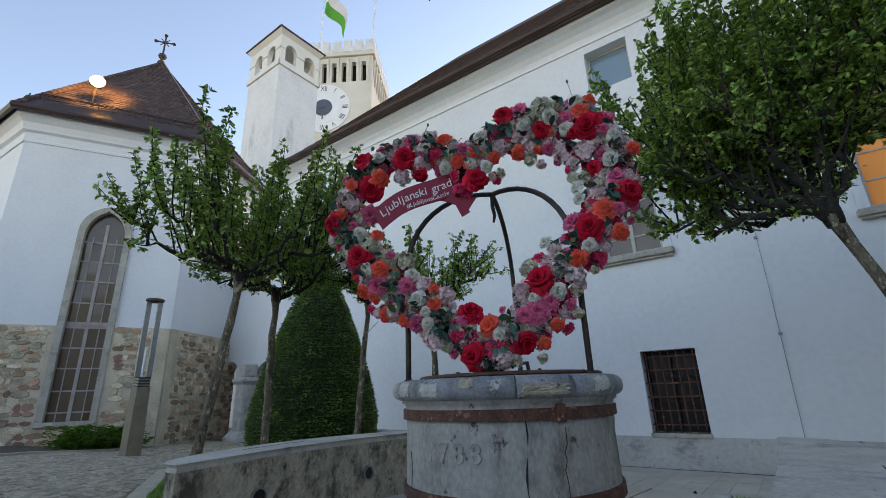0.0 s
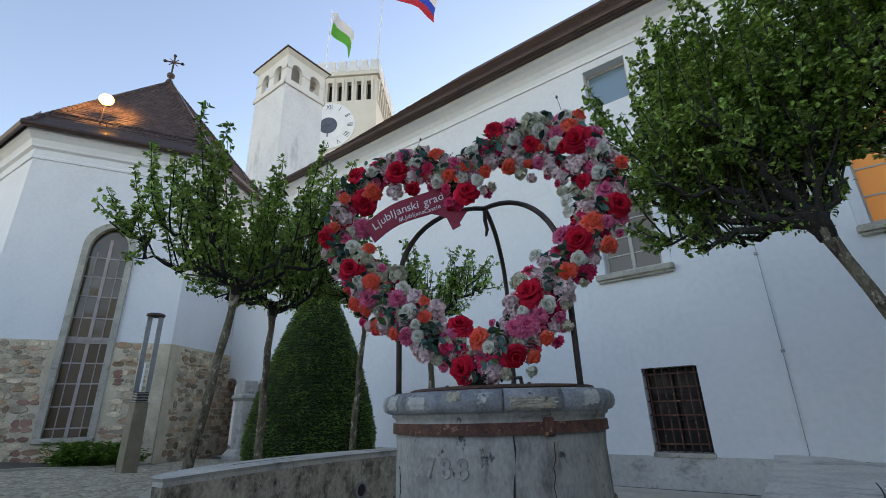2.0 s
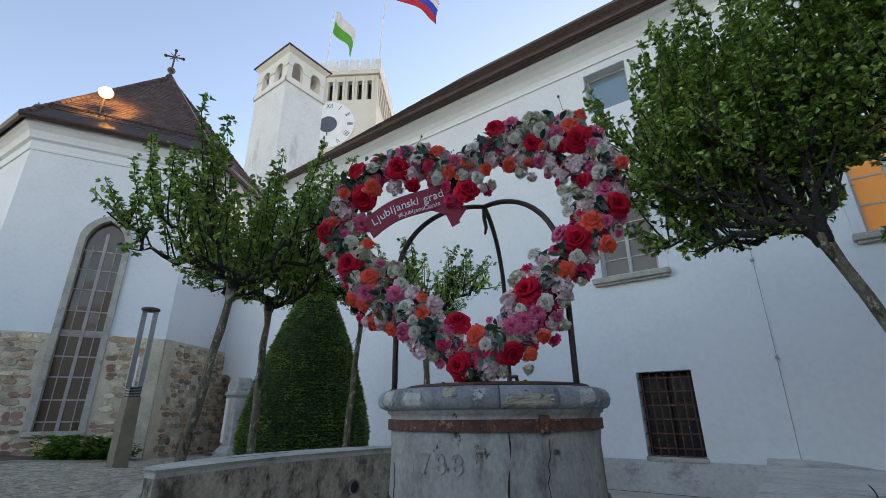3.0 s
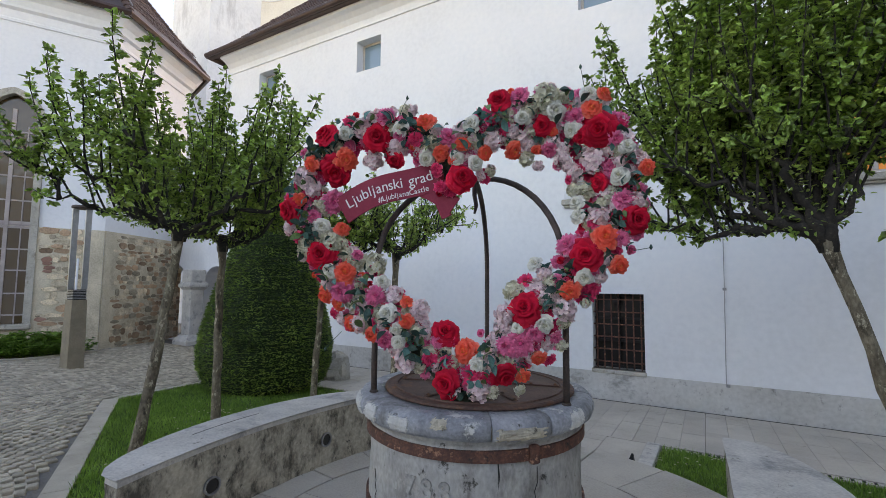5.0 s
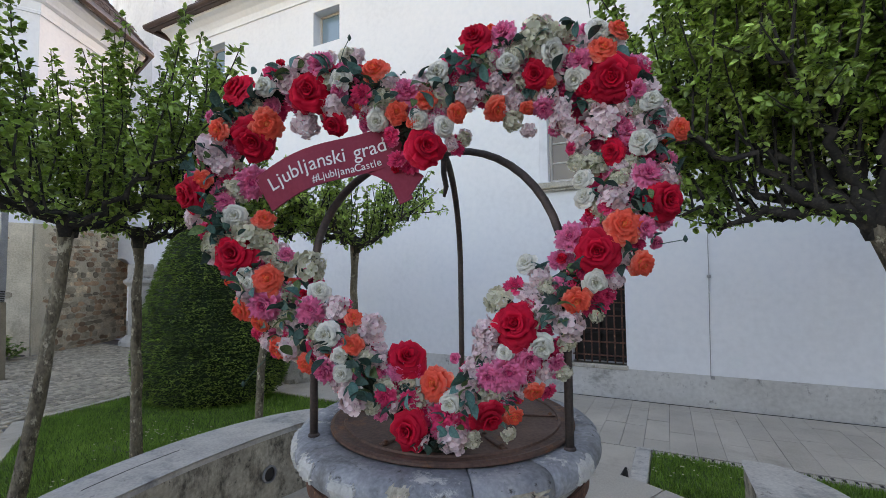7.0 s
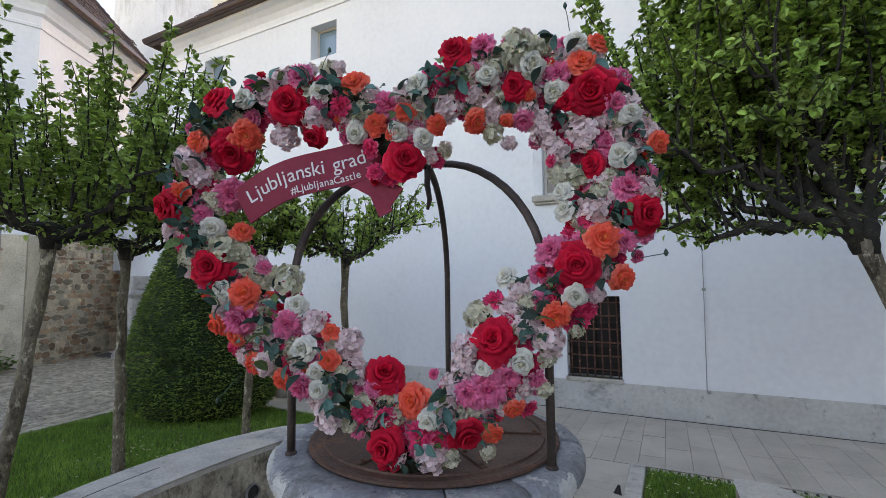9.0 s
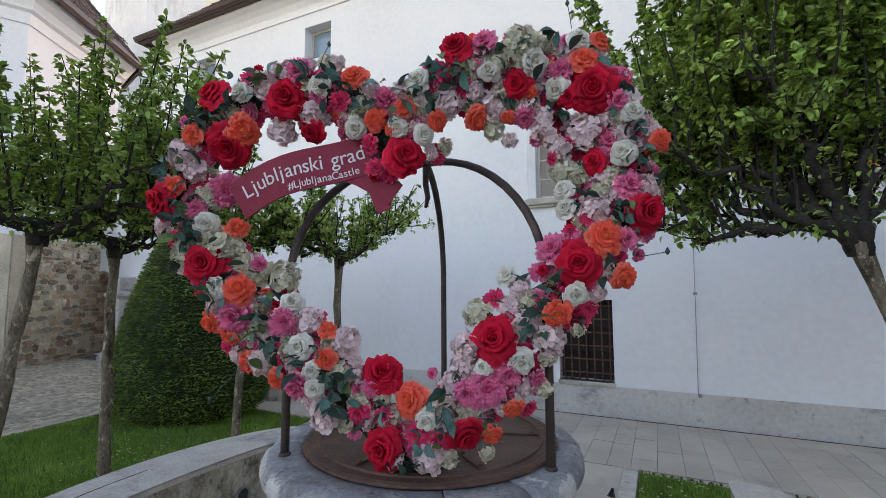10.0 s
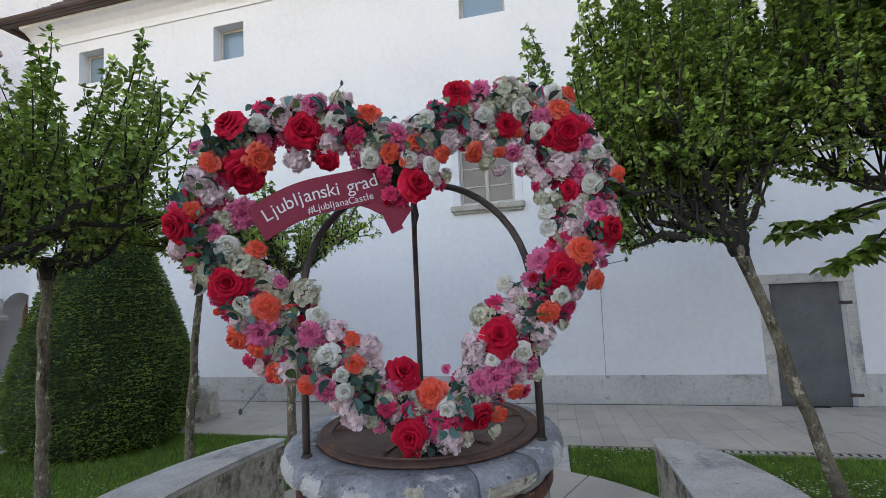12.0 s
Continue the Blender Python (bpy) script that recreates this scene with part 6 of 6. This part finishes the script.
def ribbon(points, half, push):
    me, vs = Mesh(), []
    n = len(points)
    for k, p in enumerate(points):
        t = (points[min(k + 1, n - 1)] - points[max(k - 1, 0)]).normalized()
        o = Vector((-t.y, t.x))
        for dep in (0.0, 0.012):
            for sg in (-1, 1):
                q = p + o * half * sg
                vs.append(U * q.x + Vector((0, 0, q.y)) + N * (push(k / (n - 1)) + dep))
    fs = []
    for k in range(n - 1):
        b = 4 * k
        fs += [(b + 2, b + 6, b + 7, b + 3), (b, b + 1, b + 5, b + 4), (b, b + 4, b + 6, b + 2), (b + 1, b + 3, b + 7, b + 5)]
    fs += [(0, 2, 3, 1), (4 * n - 4, 4 * n - 3, 4 * n - 1, 4 * n - 2)]
    return me.add(vs, fs)


part("panel", ribbon([ribbon_mid(k / 14) for k in range(15)], 0.096, lambda s: 0.06 + 0.02 * math.sin(s * 5)), M_SIGN, sign, smooth=False)
part("tail", ribbon([Vector((-0.30, 2.94)), Vector((-0.22, 2.91)), Vector((-0.14, 2.865)), Vector((-0.05, 2.80))], 0.06, lambda s: 0.04), M_SIGN, sign)
part("tail", ribbon([Vector((-0.15, 2.90)), Vector((-0.14, 2.82)), Vector((-0.10, 2.73))], 0.035, lambda s: 0.035), M_SIGN, sign)


def lettering(text, s0, s1, size, drop):
    adv = [0.32 if c in "ljiI" else 0.42 if c in "rts " else 0.62 if c in "L#C" else 0.56 for c in text]
    total, run = sum(adv), 0.0
    for c, a in zip(text, adv):
        s = lerp(s0, s1, (run + a / 2) / total)
        run += a
        if c == " ":
            continue
        p, q = ribbon_mid(s), ribbon_mid(s + 0.02)
        ang = math.degrees(math.atan2(q.y - p.y, q.x - p.x))
        t = (q - p).normalized()
        p = p + Vector((-t.y, t.x)) * drop
        cu = bpy.data.curves.new("letter", "FONT")
        cu.body, cu.size, cu.align_x, cu.extrude = c, size, "CENTER", 0.001
        cu.materials.append(M_LETTER)
        ob = new("letter", cu)
        ob.parent = sign
        basis = Matrix(((U.x, 0, N.x, 0), (U.y, 0, N.y, 0), (0, 1, 0, 0), (0, 0, 0, 1)))
        ob.matrix_basis = Matrix.Translation(U * p.x + Vector((0, 0, p.y)) + N * (0.06 + 0.02 * math.sin(s * 5) + 0.0145)) @ basis @ pose(0, 0, 0, 0, 0, ang)


lettering("Ljubljanski grad", 0.06, 0.90, 0.098, -0.018)
lettering("#LjubljanaCastle", 0.36, 0.84, 0.052, -0.080)

# ---- flags on the keep ----
flag("flag_green_white", (-40.35, 29.5, 41.0), 14.2, (0.3, 0.3), ((F_WHITE, 0.0, 1.0), (F_GREEN, 1.0, 2.0)), "white and green flag hanging on a tall white pole", (0.4, 2.1, 1.8, 2.4, 3.4))
flag("flag_red_blue", tuple(K + Vector((-0.6, 0.4, 41.0))), 18.2, (0.6, 0.5), ((F_WHITE, 0.0, 0.9), (F_BLUE, 0.9, 1.8), (F_RED, 1.8, 2.7)), "white, blue and red flag on a tall white pole", (1.0, 1.5, 5.5, 4.3, 4.5))

# ---- terrace, paths, edging ----
terrace = thing("terrace", (*WELL, PLAT_Z - 0.5), "round grey stone terrace round the well", "terrace", kind="structure")
part("base", Mesh().lathe([(PLAT_R, 0.0), (PLAT_R, 0.44), (0.0, 0.44)], 72), M_JOINT, terrace)
for r0, r1, cnt, off in ((0.90, 1.62, 14, 3), (1.63, PLAT_R + 0.03, 20, 9)):
    for k in range(cnt):
        a0, a1 = off + 360 * k / cnt + 0.25, off + 360 * (k + 1) / cnt - 0.25
        lo = arc_pts(0, 0, r0 + 0.004, a0, a1, 5) + arc_pts(0, 0, r1 - 0.004, a1, a0, 5)
        rings = [[(x, y, z) for x, y in lo] for z in (0.40, 0.5 + 0.003 * (k % 3))]
        part("slab", Mesh().loft(rings), M_PAVE, terrace)


def slab_field(name, x0, x1, y0, y1, cw, cl, mat, label, seed):
    rg = random.Random(seed)
    f = thing(name, (0, 0, 0), label, "pavement", kind="structure")
    x = x0
    while x < x1:
        w = cw * rg.uniform(0.9, 1.1)
        y = y0 - rg.uniform(0, cl * 0.5)
        while y < y1:
            ln = cl * rg.uniform(0.75, 1.25)
            ya, yb = max(y, y0) + 0.004, min(y + ln, y1) - 0.004
            if yb - ya > 0.1:
                dz = rg.uniform(0, 0.004)
                v = []
                for (xx, yy) in ((x + 0.0025, ya), (x + w - 0.0025, ya), (x + w - 0.0025, yb), (x + 0.0025, yb)):
                    v.append((xx, yy, ground_z(yy) + 0.006 + dz))
                lowv = [(a, b, c - 0.04) for a, b, c in v]
                part("slab", Mesh().add(lowv + v, [(4, 5, 6, 7), (0, 1, 5, 4), (1, 2, 6, 5), (2, 3, 7, 6), (3, 0, 4, 7)]), mat, f)
            y += ln
        x += w
    return f


slab_field("pavement", -10.5, 8.5, 7.10, WALL_Y - 0.02, 0.31, 1.2, M_PAVE, "pale granite slab walk along the white wall", 3)
slab_field("pavement_link", -3.2, -0.98, 5.42, 7.09, 0.55, 0.85, M_PAVE, "granite slab path from terrace to walk", 4)
step = solid("terrace_step", Mesh().box(-1.1, 1.1, -0.17, 0.17, -0.15, 0.09, 0.012), M_PAVE, "single granite step below the terrace", "step", "structure", (-2.05, 5.40, ground_z(5.4) + 0.06))
solid("kerb_strip", Mesh().box(-0.085, 0.085, -0.82, 0.82, -0.1, 0.05, 0.01), M_BENCHTOP, "white stone strip at the edge of the lawn", "kerb", "structure", (-0.88, 6.12, ground_z(6.1) + 0.02)).rotation_euler = (radians(-4.0), 0, 0)
solid("wall_gap", Mesh().box(WX0, WX1, -0.03, 0.0, -0.05, 0.012), M_DARK, "dark open joint between wall and pavement", "joint", "structure", (0, WALL_Y - 0.012, ground_z(9.7)))
# shade in the gap at the step's end, built as a near-black solid
solid("path_wedge", Mesh().loft([[(-0.06, 0, 0), (0.05, 0, 0), (0.05, 0.36, 0), (-0.06, 0.36, 0)], [(0.03, 0.16, 0.21), (0.05, 0.16, 0.21), (0.05, 0.18, 0.21), (0.03, 0.18, 0.21)]]), M_DARK, "black solid standing in for the shaded gap beside the step", "wedge", "structure", (-1.02, 5.50, ground_z(5.6)))
drain = thing("drain_grate", (0, 7.03, ground_z(7.03)), "narrow slotted metal drain along the lawn", "drain")
part("channel", Mesh().box(-0.75, 6.4, -0.045, 0.045, -0.05, 0.004, 0.002), M_PAVE, drain)
for k in range(70):
    part("slot", Mesh().box(-0.65 + 0.1 * k, -0.62 + 0.1 * k, -0.03, 0.03, -0.02, 0.009), M_DARK, drain)

kerb = thing("kerb", (0, 0, 0), "wide flat granite kerb between lawn and setts", "kerb", kind="structure")
for (xa, ya), (xb, yb), wd in (((-4.3, 1.55), (-8.5, 3.9), 0.21), ((-8.5, 3.9), (-9.2, 5.6), 0.10), ((-9.2, 5.6), (-8.6, 7.05), 0.10), ((-8.6, 7.05), (-5.2, 7.05), 0.07)):
    d = Vector((xb - xa, yb - ya))
    n = max(1, int(d.length / 0.95))
    o = Vector((-d.y, d.x)).normalized() * -wd if wd > 0.08 else Vector((0, wd))
    if wd > 0.08:
        o = Vector((d.y, -d.x)).normalized() * wd * (1 if (d.y, -d.x)[0] * -1 > 0 else -1)
        o = Vector((-abs(o.x), -abs(o.y) if d.x < 0 and d.y > 0 and wd > 0.2 else o.y if d.y > 0 and d.x > 0 else o.y))
    for k in range(n):
        p, q = Vector((xa, ya)) + d * (k / n) + d.normalized() * 0.004, Vector((xa, ya)) + d * ((k + 1) / n) - d.normalized() * 0.004
        c = [p, q, q + o, p + o]
        area = sum(c[i].x * c[(i + 1) % 4].y - c[(i + 1) % 4].x * c[i].y for i in range(4))
        c = c if area > 0 else c[::-1]
        part("kerb_stone", Mesh().loft([[(v.x, v.y, ground_z(v.y) - 0.1) for v in c], [(v.x, v.y, ground_z(v.y) + 0.035) for v in c]]), M_KERB, kerb)


def setts(seed):
    """Small stones laid in fans over the path to the chapel; the near ones single, the rest joined."""
    rg = random.Random(seed)
    f = thing("path", (0, 0, 0), "grey granite setts laid in fan-shaped arcs", "path", kind="structure")
    far, near, wcol, st = Mesh(), [], 1.35, 0.118
    turn = radians(28)
    region = [(-4.2, 1.1), (-8.75, 3.75), (-9.35, 5.6), (-8.7, 7.2), (-10.6, 7.3), (-10.6, 9.6), (-16.5, 9.6), (-18.6, 9.6), (-17.0, 7.2), (-15.7, 4.9), (-15.6, 2.0), (-14.0, -1.5), (-5.0, -1.5)]
    for cidx in range(-16, 17):
        for j in range(-60, 150):
            n = int(wcol / st)
            for i in range(n):
                t = (i + 0.5) / n
                lx, ly = cidx * wcol + t * wcol, j * st + 0.36 * (1 - (2 * t - 1) ** 2)
                x = -11 + lx * math.cos(turn) - ly * math.sin(turn)
                y = 3 + lx * math.sin(turn) + ly * math.cos(turn)
                if not inside(x, y, region):
                    continue
                ang = turn + math.atan2(-0.72 * (2 * t - 1) * 2, wcol) + rg.uniform(-0.08, 0.08)
                hx, hy = st * 0.44 * rg.uniform(0.88, 1.04), st * 0.43 * rg.uniform(0.86, 1.05)
                ca, sa = math.cos(ang), math.sin(ang)
                z = ground_z(y) - 0.004 + rg.uniform(-0.004, 0.005)
                v = []
                for s, zz in ((1.0, -0.03), (0.96, -0.006), (0.78, 0.003)):
                    v += [(x + (a * ca * hx - b * sa * hy) * s, y + (a * sa * hx + b * ca * hy) * s, z + zz) for a, b in ((-1, -1), (1, -1), (1, 1), (-1, 1))]
                fc = [(k, (k + 1) % 4, 4 + (k + 1) % 4, 4 + k) for k in range(4)] + [(4 + k, 4 + (k + 1) % 4, 8 + (k + 1) % 4, 8 + k) for k in range(4)] + [(8, 9, 10, 11)]
                if x > -6.9 and y > 1.2 and len(near) < 300:
                    near.append((v, fc))
                else:
                    far.add(v, fc)
    tagged(part("sett_field", far, M_SETT, f), kind="stuff")
    for v, fc in near:
        part("sett", Mesh().add(v, fc), M_SETT, f)


# ---- lamp, planting, small stone ----
lamp = thing("bollard_lamp", (-13.2, 5.0, ground_z(5.0) - 0.02), "grey concrete post lamp with two steel blades and oval cap", "lamp")
part("post", Mesh().loft([[(s * 0.74 * a, s * 0.62 * b, z) for a, b in ((1, -1), (1, 1), (-1, 1), (-1, -1))] for s, z in ((0.27, 0.0), (0.26, 0.8), (0.24, 1.62))]), M_CONCRETE, lamp)
box_part = part("grille", Mesh().box(-0.15, 0.15, -0.13, 0.13, 1.62, 1.86), M_DARK, lamp, "dark ventilated box")
for k in range(6):
    part("slat", Mesh().box(-0.16, 0.16, -0.14, 0.14, 1.64 + 0.037 * k, 1.655 + 0.037 * k), M_STEEL, box_part)
for s in (-1, 1):
    part("blade", Mesh().box(-0.02, 0.02, -0.06, 0.06, 1.86, 3.82), M_STEEL, lamp, m=pose(0.04 * s, 0.12 * s, 0))
part("lamp_tube", Mesh().tube([(0.06, -0.05, 1.86), (0.06, -0.05, 2.6)], 0.025, 8), M_CLOCK, lamp)
part("cap", Mesh().lathe([(0.19, 3.8), (0.22, 3.82), (0.22, 3.86), (0.19, 3.88), (0.02, 3.89)], 24), M_IRON, lamp, "dark oval cap")

rg = random.Random(31)
plant = thing("bed_plant", (-15.9, 4.4, ground_z(4.4)), "leafy green perennial in the bed under the chapel wall", "plant", "bed plants")
stems, lv = Mesh(), Mesh()
for k in range(26):
    a, r = rg.uniform(0, 6.283), rg.uniform(0.0, 0.34)
    tip = Vector((r * 1.5 * math.cos(a), r * 1.5 * math.sin(a), rg.uniform(0.2, 0.62)))
    b0 = Vector((r * 0.6 * math.cos(a), r * 0.6 * math.sin(a), 0))
    stems.tube([b0, lerp(b0, tip, 0.5) + Vector((0, 0, 0.06)), tip], 0.006, 5)
    for q in range(16):
        s = rg.uniform(0.25, 1.05)
        a2 = rg.uniform(0, 6.283)
        leaf_faces(lv, lerp(b0, tip, s), Vector((math.cos(a2), math.sin(a2), rg.uniform(-0.2, 0.6))).normalized(), Vector((0, 0, 1)), rg.uniform(0.09, 0.17), 0.45)
part("stem", stems, M_GRASS, plant)
M_BEDLEAF = material("bed_leaf", ((0.05, 0.13, 0.015), (0.10, 0.22, 0.025), (0.17, 0.33, 0.05)), 3.0, 12.0, 0.5, 0, jitter=0.35, translucent=0.3)
tagged(part("foliage", lv, M_BEDLEAF, plant, "bright green leaves"), kind="stuff")
for k in range(10):
    t = 0.6 * k / 9
    x, y = lerp(-16.3, -15.6, t) + rg.uniform(-0.45, 0.35), lerp(6.1, 3.4, t) + rg.uniform(-0.2, 0.2)
    copy_thing(plant, pose(x, y, ground_z(y), 0, 0, rg.uniform(0, 360)))
bed("planting_bed", [(-14.7, 1.0), (-15.2, 4.6), (-16.6, 6.9), (-17.4, 7.1), (-19.6, 2.5), (-20.0, 0.5)], 0.01, M_SOIL, "dark planted strip under the chapel wall", "bed", "structure")
bedkerb = thing("bed_kerb", (0, 0, 0), "thin granite edging of the planted strip", "kerb", kind="structure")
for (xa, ya), (xb, yb) in (((-14.5, -0.5), (-15.2, 4.6)), ((-15.2, 4.6), (-16.6, 6.9))):
    for k in range(5):
        p, q = Vector((lerp(xa, xb, k / 5), lerp(ya, yb, k / 5))), Vector((lerp(xa, xb, (k + 1) / 5), lerp(ya, yb, (k + 1) / 5)))
        part("kerb_stone", Mesh().loft([[(v.x + dx, v.y, ground_z(v.y) + z) for v, dx in ((p, 0), (p, 0.16), (q, 0.16), (q, 0))][::1] for z in (-0.08, 0.05)]), M_KERB, bedkerb)

boulder = Mesh()
boulder.lathe([(0.30, 0.0), (0.33, 0.12), (0.30, 0.34), (0.24, 0.52), (0.14, 0.62), (0.02, 0.65)], 14, None, 0.12)
solid("guard_stone", boulder, M_GREYSTONE, "rough grey guard stone on the walk beside the yew", "stone", at=(-7.75, 8.1, ground_z(8.1)))

# daisies in the lawn
daisies = Mesh()
rg = random.Random(6)
for cx, cy, cnt in ((-4.9, 2.95, 60), (-6.4, 4.3, 50), (1.6, 5.6, 160), (-0.2, 6.6, 50), (-4.6, 4.0, 30)):
    for k in range(cnt):
        x, y = cx + rg.gauss(0, 0.5), cy + rg.gauss(0, 0.3)
        if not (inside(x, y, LAWN_L) or inside(x, y, LAWN_R)):
            continue
        daisies.lathe([(0.004, 0.05), (0.013, 0.056), (0.002, 0.06)], 6, pose(x, y, ground_z(y) + rg.uniform(0, 0.03)))
solid("daisies", daisies, P_WHITE, "tiny white daisies scattered in the grass", "flowers", "stuff")


# ---- rubble foot of the chapel ----
def rubble(facet, length, avoid, seed, budget):
    """Irregular stones in rough courses, set proud of the mortar."""
    rg = random.Random(seed)
    m = along(CORNERS[facet], CORNERS[facet + 1]) @ pose(0, -0.055, 0)
    rest_a, rest_b = Mesh(), Mesh()
    z = 0.0
    count = 0
    while z < STONE_TOP - 0.12:
        h = rg.uniform(0.09, 0.24)
        h = min(h, STONE_TOP - z)
        u = rg.uniform(-0.1, 0.1)
        while u < length - 0.1:
            w = rg.uniform(0.14, 0.50)
            near_win = avoid and avoid[0] - 0.45 < u + w / 2 < avoid[1] + 0.45
            brick = near_win and rg.random() < 0.4
            if brick:
                w = rg.uniform(0.2, 0.3)
            ua, ub = max(0.03, u + 0.004), min(length - 0.03, u + w - 0.004)
            if ub - ua > 0.08 and rg.random() > 0.05 and not (facet == 1 and ub > length - 0.4) and not (facet == 2 and ua < 0.35) and not (avoid and ub > avoid[0] and ua < avoid[1] and z + h > WIN[2] - 0.2):
                n = 8
                cu, cz = (ua + ub) / 2, z + h / 2 + rg.uniform(-0.025, 0.025)
                lo, hi = [], []
                depth = rg.uniform(0.006, 0.045)
                for k in range(n):
                    a = 2 * math.pi * (k + 0.5 + rg.uniform(-0.22, 0.22)) / n
                    sx, sz = math.cos(a), math.sin(a)
                    q = max(abs(sx), abs(sz))
                    px, pz = sx / q ** 0.95 * (ub - ua) / 2 * rg.uniform(0.9, 1.1), sz / q ** 0.95 * (h / 2 - 0.002) * rg.uniform(0.84, 1.14)
                    lo.append((cu + px, 0.002, cz + pz))
                    hi.append((cu + px * 0.93, -depth * rg.uniform(0.75, 1.1), cz + pz * 0.94))
                me = Mesh().loft([lo[::-1], hi[::-1]])
                mat = M_BRICK if brick else M_RUBBLE_BROWN if rg.random() < 0.3 else M_RUBBLE
                if count < budget:
                    part("stone", me, mat, chapel, m=m)
                    count += 1
                else:
                    (rest_b if mat is M_RUBBLE_BROWN else rest_a).add(me.v, me.f)
            u += w
        z += h
    for rest, mat in ((rest_a, M_RUBBLE), (rest_b, M_RUBBLE_BROWN)):
        if rest.f:
            tagged(part("stone_rest", rest, mat, chapel, m=m), kind="stuff")


rubble(1, math.dist(CORNERS[1], CORNERS[2]), (WIN[0] - 0.80, WIN[0] + 0.80), 71, 180)
rubble(2, math.dist(CORNERS[2], CORNERS[3]), None, 72, 115)
rubble(0, math.dist(CORNERS[0], CORNERS[1]), None, 73, 0)
setts(5)
